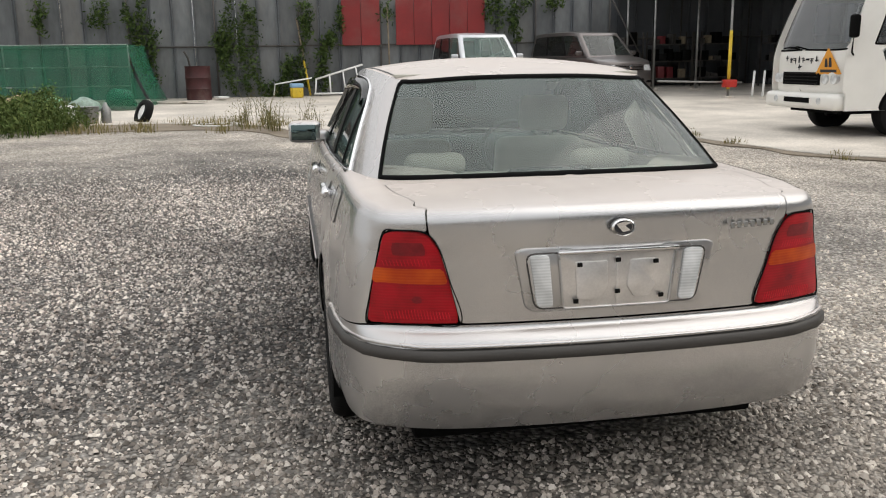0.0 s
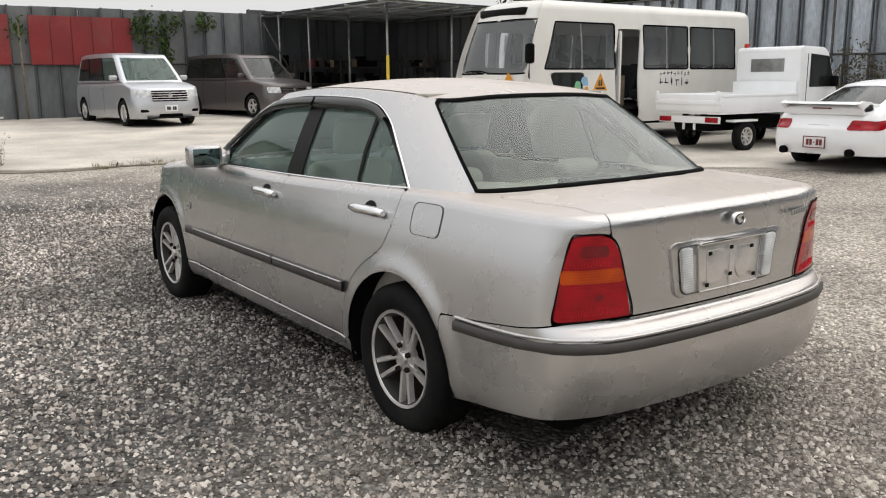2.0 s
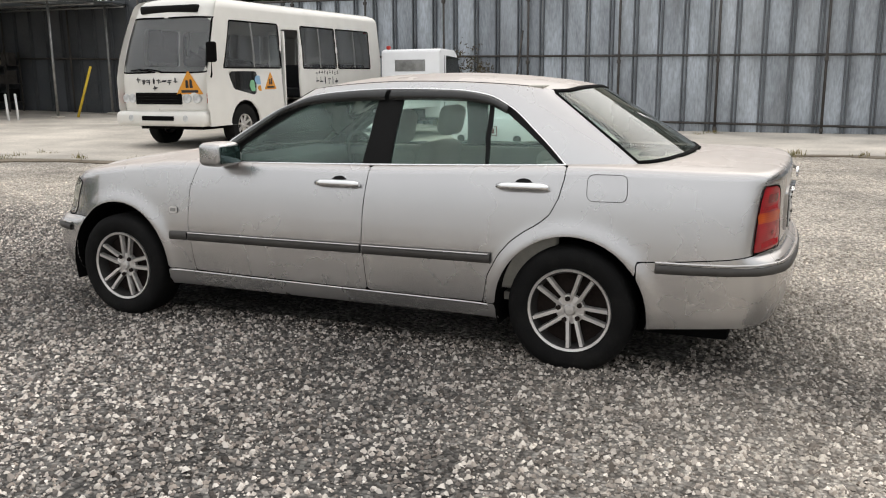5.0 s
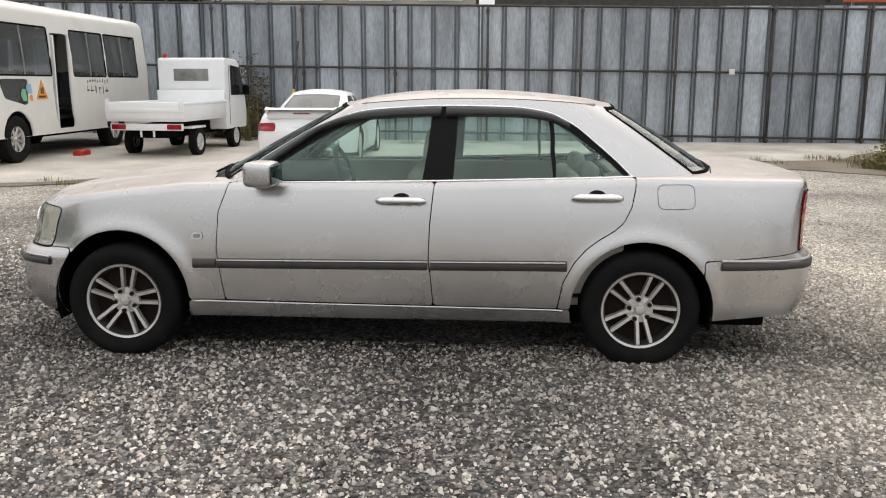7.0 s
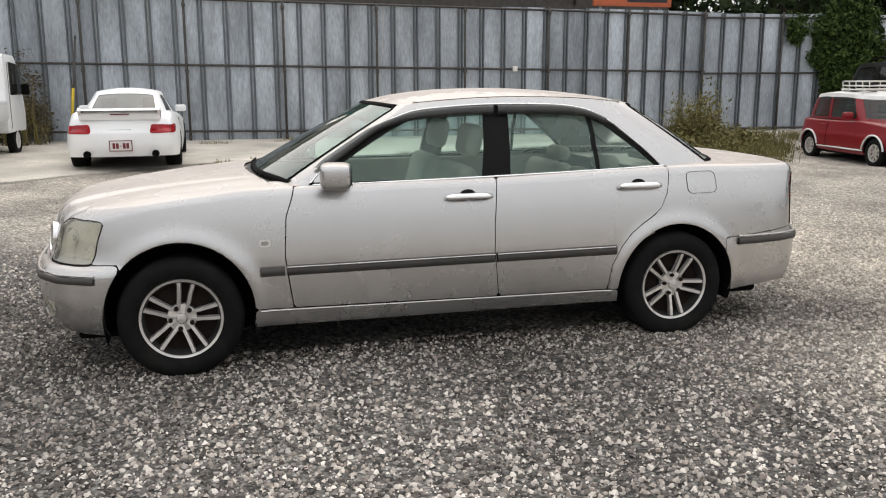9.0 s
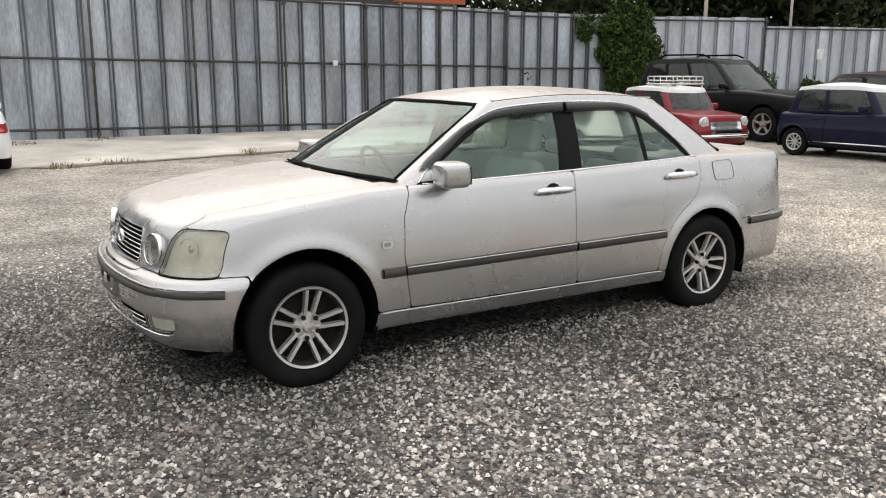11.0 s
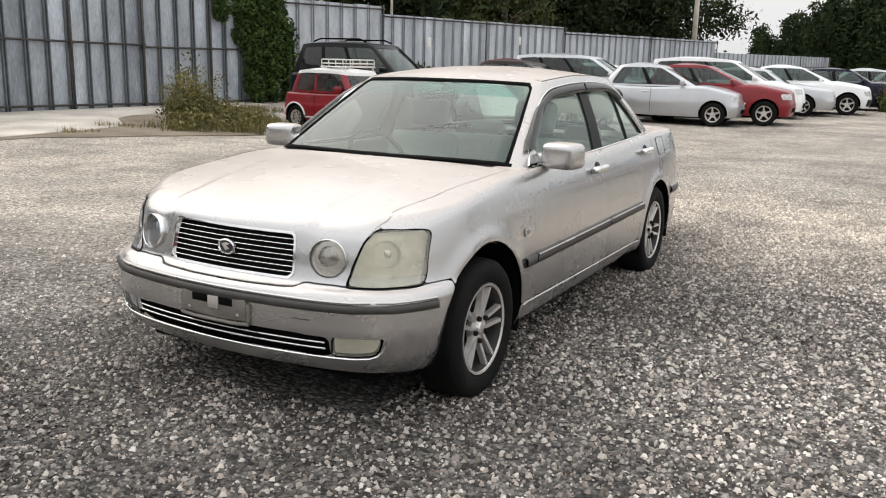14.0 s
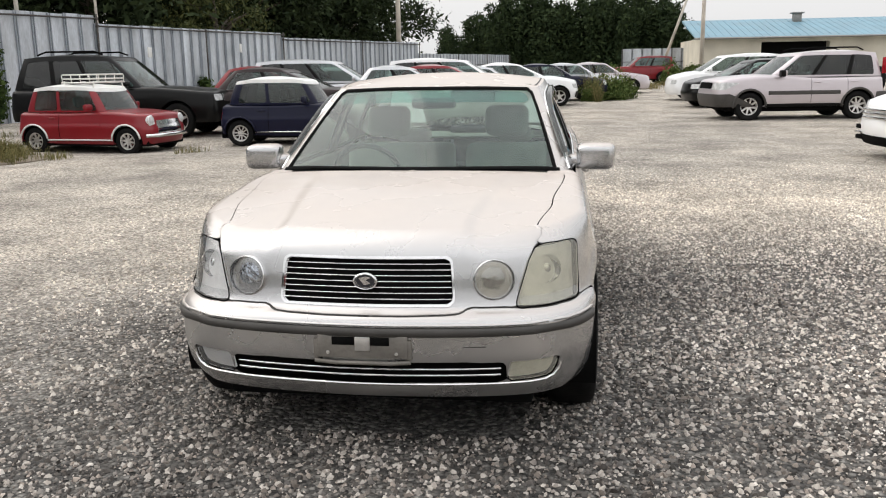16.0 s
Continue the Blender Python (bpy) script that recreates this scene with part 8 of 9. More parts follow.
fence_run("fence_east", "tall galvanised steel sheet fence with dark ribs and pipe rails", (15.2, 23.3), (15.2, -11.25), 3.12, (0.1, 1.57, 3.0))
fence_run("fence_east_low", "steel sheet fence set a little lower", (15.2, -11.25), (14.75, -15.6), 3.08, (0.08, 1.52, 2.94))
fence_run("fence_south_east", "pale blue-grey steel sheet fence behind parked cars", (14.75, -15.6), (13.5, -19.9), 3.05, (2.92,), post=4.5, material="sheetpale", rib_mat="ribpale", proud=0.03)
fence_run("fence_south", "pale steel sheet fence running away along the yard", (13.5, -19.9), (11.35, -31.0), 2.80, (2.7,), post=5.5, material="sheetpale", rib_mat="ribpale", proud=0.03)
fence_run("fence_south_far", "pale steel sheet fence, lower far section", (11.35, -31.0), (8.0, -46.0), 2.62, (2.5,), post=7, material="sheetpale", rib_mat="ribpale", proud=0.03)
fence_run("fence_far", "distant steel sheet fence", (8.0, -46.0), (4.4, -73.0), 2.0, (1.2,), post=9, sheet_w=0.8, material="sheetpale", rib_mat="ribpale", proud=0.03)
fence_run("fence_far_end", "distant weathered sheet fence across the yard's end", (-5.4, -70.0), (-13.5, -70.0), 2.3, (1.2,), post=5, sheet_w=0.8, material="sheetpale", rib_mat="sheetrib")
fence_run("wall_north", "weathered grey steel sheet wall overgrown with creeper", (-13.0, 22.5), (9.4, 22.5), 3.15, (1.52,), sheet_w=0.62, material="sheetold", rib=0.07, post=2.4)
fence_run("wall_shed_back", "steel sheet back wall of the open shed, darkened for the shade under its roof", (9.4, 23.4), (15.2, 23.4), 3.3, (1.6,), sheet_w=0.62, material="sheetshade", rib_mat="sheetshade", rib=0.07, post=3)
fence_run("wall_shed_side", "steel sheet side wall of the open shed, darkened for the shade under its roof", (14.95, 23.4), (14.95, 12.6), 3.25, (1.6,), sheet_w=0.62, material="sheetshade", rib_mat="sheetshade", rib=0.07, post=3)
for x0, x1 in ((0.75, 1.93), (2.42, 5.25)):
    n = round((x1 - x0) / 0.62)
    for i in range(n):
        w = (x1 - x0) / n
        tagged(part("red_panel", box(0, w - 0.012, -0.07, -0.045, 0, 1.35, 0.004, 1), "sheetred", m=pose(x0 + i * w, 22.42, 1.88)), "faded red steel panel on the upper wall", "panel", "red panels")


def shed():
    root = empty("open_shed", Matrix(), "open lean-to shed of scaffold pipes with a translucent sheet roof", "shed")
    rz = lambda x: 3.5 - 0.012 * (x - 10.0)
    for i in range(8):
        x = 9.85 + i * 0.64
        bm = bmesh.new()
        v = [bm.verts.new(p) for p in ((x, 15.7, rz(x)), (x + 0.62, 15.7, rz(x + 0.62)), (x + 0.62, 23.5, rz(x + 0.62) + 0.05), (x, 23.5, rz(x) + 0.05))]
        bm.faces.new(v)
        bmesh.ops.solidify(bm, geom=bm.faces[:], thickness=0.02)
        part("roof_sheet", bm, "sheetold", root)
    for y in (15.8, 17.6, 19.6, 21.6, 23.2):
        dz = 0.05 * (y - 15.7) / 7.8 - 0.05
        part("rafter", tube([(9.8, y, rz(9.8) + dz), (15.0, y, rz(15.0) + dz)], 0.03), "pipe", root)
    for x in (9.95, 11.2, 12.4, 13.6, 14.7):
        part("purlin", tube([(x, 15.7, rz(x) - 0.09), (x, 23.4, rz(x) - 0.04)], 0.025), "pipe", root)
    for x, y in ((10.45, 16.4), (11.3, 20.0), (10.1, 20.4), (9.95, 22.2), (12.6, 16.3), (14.6, 16.3)):
        part("post", tube([(x, y, ground_z(x, y)), (x, y, rz(x) + 0.05 * (y - 15.7) / 7.8 - 0.04)], 0.034), "pipe", root)
        part("post_shoe", box(x - 0.12, x + 0.12, y - 0.12, y + 0.12, ground_z(x, y), ground_z(x, y) + 0.08, 0.01), "concrete", root)
    part("yellow_wrap", tube([(10.45, 16.4, 0.55), (10.45, 16.4, 2.05)], 0.045), "yellow", root)
    part("brace", tube([(9.4, 22.2, 3.2), (10.5, 22.0, 1.2)], 0.025), "rust", root)
    part("brace", tube([(13.0, 16.0, 0.35), (13.5, 15.9, 1.7)], 0.035), "yellow", root)
    part("barrier_pipe", tube([(8.6, 16.7, 0.78), (10.8, 16.35, 0.72)], 0.025), "pipe", root)
    part("barrier_end", box(10.3, 10.62, 16.25, 16.5, 0.6, 0.8, 0.02), "redplastic", root)


shed()


def clutter(x, y, rz, seed, group="shed clutter"):
    """A steel rack loaded with odds and ends."""
    rng = random.Random(seed)
    root = empty("storage_rack", ground_pose(x, y, rz), "dark steel rack crammed with car parts and boxes", "rack", group)
    for px in (-0.7, 0.7):
        for py in (-0.25, 0.25):
            part("upright", box(px - 0.02, px + 0.02, py - 0.02, py + 0.02, 0, 1.8), "rust", root)
    for z in (0.3, 0.85, 1.4):
        part("shelf", box(-0.72, 0.72, -0.27, 0.27, z - 0.015, z + 0.015, 0.004), "rust", root)
    for z in (0.315, 0.865, 1.415):
        cx = -0.66
        while cx < 0.5:
            w, h = rng.uniform(0.12, 0.3), rng.uniform(0.12, 0.4)
            mt = rng.choice(["dark", "trim", "trim", "rust", "wood", "rust", "dark", "platered"])
            ob = part("carton", box(-w / 2, w / 2, -0.16, 0.16, 0, h, 0.012), mt, m=ground_pose(x, y, rz, 0.01) @ pose(cx + w / 2, rng.uniform(-0.05, 0.05), z, 0, 0, rng.uniform(-12, 12)))
            tagged(ob, {"dark": "black box on the rack", "trim": "dark grey crate on the rack", "wood": "brown wooden box on the rack", "rust": "rusty metal part on the rack", "platered": "dark red plastic box on the rack"}[mt], "box", "rack contents")
            cx += w + rng.uniform(0.02, 0.08)


clutter(11.6, 22.6, 0, 3)
clutter(13.3, 22.6, 0, 5)
clutter(14.4, 20.6, 90, 8)
clutter(9.9, 22.7, 0, 11)
for i in range(2):
    x = 11.2 + i * 0.3
    tagged(part("leaning_pipe", tube([(x, 16.5, ground_z(x, 16.5)), (x + 0.18, 16.75, 1.0)], 0.03), "signwhite"), "white pipe leaning by the shed post", "pipe", "leaning pipes")


# ---- junk corner ----
def barrel(x, y, r, h, material, label):
    prof = [(0.0001, 0), (r, 0), (r + 0.012, 0.02), (r, 0.04), (r, h * 0.33), (r + 0.014, h * 0.35), (r, h * 0.37), (r, h * 0.65), (r + 0.014, h * 0.67), (r, h * 0.69), (r, h - 0.03), (r + 0.012, h), (r - 0.02, h), (r - 0.02, h - 0.04), (0.0001, h - 0.04)]
    ob = part("oil_drum", lathe(prof, 28, "z"), material, m=ground_pose(x, y, 0, 0.0))
    return tagged(ob, label, "drum")


M["oxide"] = mat("red_oxide", (0.055, 0.011, 0.012), 0.6, 0.1, 0.2, 4, 40, 0.1, dirt=0.3)
M["paleplastic"] = mat("pale_green_plastic", (0.3, 0.4, 0.34), 0.5, 0, 0.25, 5, 30, 0.4)
M["net"] = mat("green_net", (0.006, 0.13, 0.065), 0.8, 0, 0.15, 2, 60, 0.1)
nn = M["net"].node_tree
tr_ = nn.nodes.new("ShaderNodeBsdfTransparent")
mx_ = nn.nodes.new("ShaderNodeMixShader")
mx_.inputs[0].default_value = 0.66
nn.links.new(tr_.outputs[0], mx_.inputs[1])
nn.links.new(nn.nodes["Principled BSDF"].outputs[0], mx_.inputs[2])
nn.links.new(mx_.outputs[0], nn.nodes["Material Output"].inputs[0])
barrel(-3.55, 21.5, 0.36, 1.0, "oxide", "dark red oil drum with a bent pipe")
tagged(part("bent_pipe", tube([(-3.75, 21.6, 1.2), (-3.8, 21.6, 1.55), (-3.9, 21.55, 1.75)], 0.03), "rust"), "bent rusty pipe behind the drum", "pipe")


def net_pen():
    root = empty("netted_pen", Matrix(), "green netting hung over a pipe frame round scrap", "netting")
    z0 = ground_z(-7, 19.5)
    for x in (-12, -10.0, -8.2, -6.6, -5.1):
        part("post", tube([(x, 19.5, z0), (x, 19.5, z0 + 1.62)], 0.022), "pipe", root)
    for z in (0.55, 1.05, 1.62):
        part("rail", tube([(-12, 19.48, z0 + z), (-5.1, 19.48, z0 + z)], 0.02), "pipe", root)
    V, F = [], []
    for i in range(61):
        for j in range(9):
            u, v = i / 60, j / 8
            V.append((-12 + 6.9 * u + (0.5 * (1 - v) ** 2 if u > 0.97 else 0), 19.44 + 0.05 * math.sin(u * 70) * (1 - v * 0.6) - 0.2 * (1 - v) * u**6, z0 + 0.03 + 1.6 * v))
    for i in range(60):
        for j in range(8):
            a = i * 9 + j
            F.append((a, a + 9, a + 10, a + 1))
    part("net", mesh_of("net", V, F), "net", root, "green woven net")
    V, F = [], []
    for i in range(13):
        for j in range(9):
            u, v = i / 12, j / 8
            V.append((-5.1 + 0.55 * (1 - v) ** 1.5 + 0.05 * math.sin(9 * u), 19.45 + 2.8 * u, z0 + 0.03 + 1.6 * v))
    for i in range(12):
        for j in range(8):
            a = i * 9 + j
            F.append((a, a + 9, a + 10, a + 1))
    part("net", mesh_of("net", V, F), "net", root, "green woven net")


net_pen()


def lump(name, x, y, z, s, material, label, cat, seed):
    bm = bmesh.new()
    bmesh.ops.create_icosphere(bm, subdivisions=3, radius=0.5)
    for v in bm.verts:
        k = 1 + 0.28 * noise.noise(v.co * 3 + Vector((seed, 0, 0))) + 0.1 * noise.noise(v.co * 9 + Vector((0, seed, 0)))
        v.co = Vector((v.co.x * s[0] * k, v.co.y * s[1] * k, max(-0.45, v.co.z) * s[2] * k))
    smooth(bm, 60)
    return tagged(part(name, bm, material, m=pose(x, y, z + s[2] * 0.42, 0, 0, seed * 50)), label, cat)


jz = lambda x, y: ground_z(x, y)
for i, (x, y, s, mt, lb) in enumerate([(-5.9, 17.6, (0.8, 0.6, 0.45), "paleplastic", "pale green plastic sack of scrap metal"), (-6.8, 17.9, (0.8, 0.7, 0.5), "greenprint", "green plastic sack of scrap"), (-5.1, 17.9, (0.9, 0.6, 0.65), "net", "bundled heap of green netting"), (-7.6, 18.2, (0.7, 0.6, 0.5), "cardboard", "brown bundle of scrap")]):
    lump("sack", x, y, jz(x, y) - 0.05, s, mt, lb, "sack", i + 1)
tagged(part("jerry_can", box(-0.14, 0.14, -0.1, 0.1, 0, 0.38, 0.05, 3), "signwhite", m=ground_pose(-5.55, 14.4, 20, 0)), "white plastic jerry can", "canister")
tagged(part("metal_bin", lathe([(0.0001, 0), (0.18, 0), (0.22, 0.36), (0.23, 0.37), (0.21, 0.36), (0.17, 0.05), (0.0001, 0.05)], 22, "z"), "pipe", m=ground_pose(-5.05, 14.0, 0, 0)), "dull grey metal bin", "bin")
tagged(part("gas_bottle", lathe([(0.0001, 0), (0.09, 0.0), (0.1, 0.05), (0.1, 0.3), (0.05, 0.38), (0.03, 0.45), (0.0001, 0.45)], 20, "z"), "pipe", m=ground_pose(-4.72, 14.1, 0, 0)), "small grey gas bottle", "bottle")
st_ = empty("loose_tyre", ground_pose(-4.0, 14.3, 30, 0) @ pose(0, 0, 0.2, 0, 25, 0), "old tyre on a white wheel lying tilted", "tyre")
part("tread", lathe([(0.16, -0.05), (0.19, -0.08), (0.27, -0.08), (0.29, 0), (0.27, 0.08), (0.19, 0.08), (0.16, 0.05)], 28, "x"), "rubber", st_)
part("wheel_disc", lathe([(0.17, -0.05), (0.12, -0.03), (0.05, -0.06), (0.0001, -0.06)], 24, "x"), "signwhite", st_)
tagged(part("garden_hose", tube([(-2.4 + 0.45 * math.cos(a) * (1 + 0.1 * math.sin(3 * a)), 12.9 + 0.35 * math.sin(a), ground_z(-2.4, 12.9) + 0.03) for a in np.linspace(0, 5.6, 30)], 0.018, 6), "cream"), "pale hose lying in a loop", "hose")
for i, (x, y, w, l, rz) in enumerate([(-4.5, 20.2, 0.5, 1.4, 70), (-4.0, 20.0, 0.3, 1.6, 82), (-2.9, 21.2, 0.3, 0.6, 20)]):
    tagged(part("plank", box(-w / 2, w / 2, -l / 2, l / 2, 0.03, 0.07, 0.008), "signwhite" if i == 2 else "concrete", m=ground_pose(x, y, rz, 0) @ pose(0, 0, 0.03 * i)), "weathered board lying on the concrete", "board", "loose boards")


def ladder():
    root = empty("ladder_frame", ground_pose(0.35, 21.6, 0, -0.05), "white steel frame like a ladder leaning along the wall", "frame")
    a, b = Vector((-0.55, 0, 0.08)), Vector((1.1, 0.1, 0.08))
    c_, d_ = Vector((-0.5, 0.15, 0.5)), Vector((0.95, 0.25, 0.92))
    part("rail", tube([a, b], 0.028), "signwhite", root)
    part("rail", tube([c_, d_], 0.028), "signwhite", root)
    for t in (0.02, 0.3, 0.58, 0.85):
        part("rung", tube([a.lerp(b, t), c_.lerp(d_, t)], 0.022), "signwhite", root)
    part("leg", tube([(-1.75, 0.1, 0.05), (-1.7, 0.1, 0.38), (-0.6, 0.1, 0.55)], 0.022), "signwhite", root)


ladder()
bk = empty("bucket", ground_pose(-0.72, 21.5, 15, -0.03), "yellow plastic tub with a blue lid", "tub")
part("tub", box(-0.17, 0.17, -0.14, 0.14, 0, 0.3, 0.03), "yellow", bk)
part("lid", box(-0.18, 0.18, -0.15, 0.15, 0.3, 0.42, 0.03), "skyblue", bk)
for (x0, y0, x1, y1, z1, nm_) in ((-0.3, 22.2, -0.62, 22.35, 2.7, "pole"), (2.2, 22.3, 2.15, 22.3, 3.1, "pole")):
    po = empty("pole", Matrix(), "thin pole leaning on the wall, half yellow" if x0 < 0 else "thin upright pole by the red panels", "pole")
    part("shaft", tube([(x0, y0, ground_z(x0, y0)), (x1, y1, z1)], 0.025), "wood", po)
    if x0 < 0:
        part("tape", tube([(x0, y0 - 0.01, ground_z(x0, y0) + 0.05), ((x0 + x1) / 2, (y0 + y1) / 2 - 0.01, 1.45)], 0.034), "yellow", po)
ep = empty("pole", Matrix(), "pole with yellow foot leaning on the steel fence", "pole")
part("shaft", tube([(14.6, 4.15, ground_z(14.6, 4.15)), (14.95, 3.95, 2.4)], 0.022), "rust", ep)
part("tape", tube([(14.59, 4.15, 0.2), (14.76, 4.05, 1.3)], 0.03), "yellow", ep)
tagged(part("junction_box", box(15.02, 15.08, -6.1, -5.98, 1.66, 1.79, 0.01), "cream"), "small cream junction box on the fence", "box")
tagged(part("trolley_jack", box(9.75, 10.1, 6.75, 6.95, 0.11, 0.24, 0.04), "redplastic"), "small red jack under the bus step", "jack")


# ---- plants ----
def leaf_cloud(name, centres, per, size, material, spread, seed, flat_=0.0, upright=False):
    """Many small bent leaves round the given centres, as one mesh."""
    rng = np.random.default_rng(seed)
    C = np.array(centres, float)
    n = len(C) * per
    P = np.repeat(C[:, :3], per, 0) + rng.normal(0, 1, (n, 3)) * np.repeat(C[:, 3:4] if C.shape[1] > 3 else np.full((len(C), 1), spread), per, 0) * np.array([1, 1, 0.85 - flat_])
    a = rng.normal(0, 1, (n, 3))
    if upright:
        a = a * (0.35, 0.35, 0.1) + (0, 0, 1)
    a /= np.linalg.norm(a, axis=1, keepdims=True)
    b = np.cross(a, rng.normal(0, 1, (n, 3)))
    b /= np.linalg.norm(b, axis=1, keepdims=True) + 1e-9
    s = size * rng.uniform(0.6, 1.4, (n, 1))
    wd = s * (0.16 if upright else 0.42)
    V = np.stack([P - a * s, P - b * wd, P + a * s, P + b * wd], 1).reshape(-1, 3)
    i = np.arange(n)[:, None] * 4
    return mesh_of(name, V, (i + [[0, 1, 2, 3]]).tolist(), smooth=False)


def island_leaf(name, c1, c2, rough=0.6):
    m = bpy.data.materials.new(name)
    m.use_nodes = True
    n, l = m.node_tree.nodes, m.node_tree.links
    g, r = n.new("ShaderNodeNewGeometry"), n.new("ShaderNodeMixRGB")
    r.inputs[1].default_value, r.inputs[2].default_value = (*c1, 1), (*c2, 1)
    l.new(g.outputs["Random Per Island"], r.inputs[0])
    l.new(r.outputs[0], n["Principled BSDF"].inputs["Base Color"])
    n["Principled BSDF"].inputs["Roughness"].default_value = 0.8
    n["Principled BSDF"].inputs["Specular IOR Level"].default_value = 0.12
    M[name] = m


island_leaf("weed_leaf", (0.04, 0.075, 0.018), (0.13, 0.16, 0.05))
island_leaf("dry_leaf", (0.1, 0.1, 0.035), (0.3, 0.24, 0.11))
island_leaf("vine_leaf", (0.015, 0.032, 0.01), (0.085, 0.125, 0.035))
island_leaf("tree_leaf", (0.014, 0.023, 0.010), (0.034, 0.048, 0.018))
island_leaf("bamboo_leaf", (0.015, 0.027, 0.012), (0.04, 0.058, 0.022))
island_leaf("olive_leaf", (0.03, 0.042, 0.015), (0.085, 0.09, 0.03))
island_leaf("dead_leaf", (0.05, 0.042, 0.028), (0.15, 0.125, 0.085))
island_leaf("bush_leaf", (0.075, 0.08, 0.028), (0.23, 0.195, 0.085))


def weeds(label, pts, h, per, seed, material="weed_leaf", size=0.05, name="weeds", cat="weeds"):
    """Rooted, bending blades, with small leaves up the taller stems, as one mesh."""
    rng = np.random.default_rng(seed)
    V, F = [], []
    for x, y, r in pts:
        n = max(20, int(58 * r * per ** 0.5 * (1 + r)))
        clump = rng.uniform(-1, 1, (max(2, int(9 * r)), 2)) * r * 0.75
        pick = clump[rng.integers(0, len(clump), n)] + rng.normal(0, 0.16 * r + 0.02, (n, 2))
        for dx, dy in pick:
            px, py = x + dx, y + dy
            z = ground_z(px, py)
            hh = h * (1 - 0.5 * min(1, math.hypot(dx, dy) / r)) * rng.uniform(0.35, 1.1)
            a, w = rng.uniform(0, 6.28), size * rng.uniform(0.07, 0.14)
            lx, ly = hh * rng.normal(0, 0.28), hh * rng.normal(0, 0.28)
            c_, s_ = math.cos(a) * w, math.sin(a) * w
            k = len(V)
            V += [(px - c_, py - s_, z - 0.01), (px + c_, py + s_, z - 0.01), (px + lx * 0.3 - c_ * 0.8, py + ly * 0.3 - s_ * 0.8, z + hh * 0.6), (px + lx * 0.3 + c_ * 0.8, py + ly * 0.3 + s_ * 0.8, z + hh * 0.6), (px + lx, py + ly, z + hh)]
            F += [(k, k + 1, k + 3, k + 2), (k + 2, k + 3, k + 4)]
            if h > 0.3:
                for _ in range(int(3 + 5 * h)):
                    t = rng.uniform(0.3, 1.0)
                    q = np.array((px + lx * t, py + ly * t, z + hh * t)) + rng.normal(0, 0.018, 3)
                    d, e = rng.normal(0, 1, 3), rng.normal(0, 1, 3)
                    d, e = d / np.linalg.norm(d) * size * 0.34, e / np.linalg.norm(e) * size * 0.16
                    k = len(V)
                    V += [tuple(q - d), tuple(q - e), tuple(q + d), tuple(q + e)]
                    F.append((k, k + 1, k + 2, k + 3))
    return tagged(part(name, mesh_of(name, V, F, smooth=False), material), label, cat, kind="stuff")


def bush(label, pts, h, count, size, seed, material="weed_leaf", name="bush"):
    """Leafy undergrowth: many leaf clumps heaped over the ground, highest in the middle of each spot."""
    rng = random.Random(seed)
    cs = []
    for x, y, rad in pts:
        for _ in range(int(count * rad)):
            a, q = rng.uniform(0, 6.28), math.sqrt(rng.random())
            px, py = x + rad * q * math.cos(a), y + rad * q * math.sin(a)
            top_ = h * (1.05 - 0.75 * q * q) * rng.uniform(0.6, 1.15)
            cs.append((px, py, ground_z(px, py) + top_ * rng.random() ** 0.6, rng.uniform(0.05, 0.12)))
    return tagged(part(name, leaf_cloud(name, cs, 26, size, material, 0.1, seed), material), label, "bush", kind="stuff")


bush("leafy green undergrowth beside the junk corner", [(-7.6, 12.6, 1.3), (-6.4, 12.5, 1.2), (-5.7, 13.2, 0.8), (-8.8, 13.0, 1.5), (-7.2, 14.4, 1.2), (-6.4, 15.4, 0.8), (-9.5, 11.8, 1.2)], 0.72, 95, 0.045, 61)
bush("tall yellowing shrub weeds at the end of the apron", [(10.5, -8.1, 0.4), (10.9, -8.6, 0.45), (10.2, -8.6, 0.35), (11.5, -9.2, 0.4)], 1.15, 70, 0.04, 65, "bush_leaf")
bush("low yellowing weeds at the end of the apron", [(9.6, -7.5, 0.5), (8.9, -7.9, 0.4), (10.0, -8.9, 0.6), (11.2, -9.8, 0.6)], 0.38, 70, 0.045, 66, "bush_leaf")
bush("dead brown brush against the steel fence", [(14.6, 4.9, 0.35), (14.7, 5.5, 0.4), (14.6, 6.0, 0.3)], 1.9, 260, 0.035, 62, "dead_leaf")
weeds("thick green weeds beside the junk corner", [(-7.6, 12.4, 1.3), (-6.4, 12.2, 1.2), (-5.6, 13.2, 0.9), (-8.8, 13.0, 1.5), (-7.2, 14.4, 1.2), (-6.4, 15.6, 0.8), (-9.5, 11.6, 1.2)], 0.75, 14, 1, size=0.06)
weeds("dry brown weeds along the concrete edge", [(-4.6, 12.4, 0.7), (-3.6, 12.3, 0.6), (-2.2, 13.2, 0.7), (-1.3, 12.6, 0.6), (-1.9, 11.6, 0.5), (-3.0, 13.4, 0.5)], 0.3, 10, 2, "dry_leaf", 0.05)
weeds("tall thin weeds by the concrete edge", [(-1.6, 12.6, 0.4), (-0.7, 10.4, 0.25), (-1.1, 11.6, 0.3)], 0.95, 8, 3, "bush_leaf", 0.05)
weeds("low grass fringe on the concrete edge", [(0.6 + 0.35 * i, 9.35 + 0.15 * math.sin(i), 0.22) for i in range(16)], 0.14, 7, 4, "bush_leaf", 0.04)
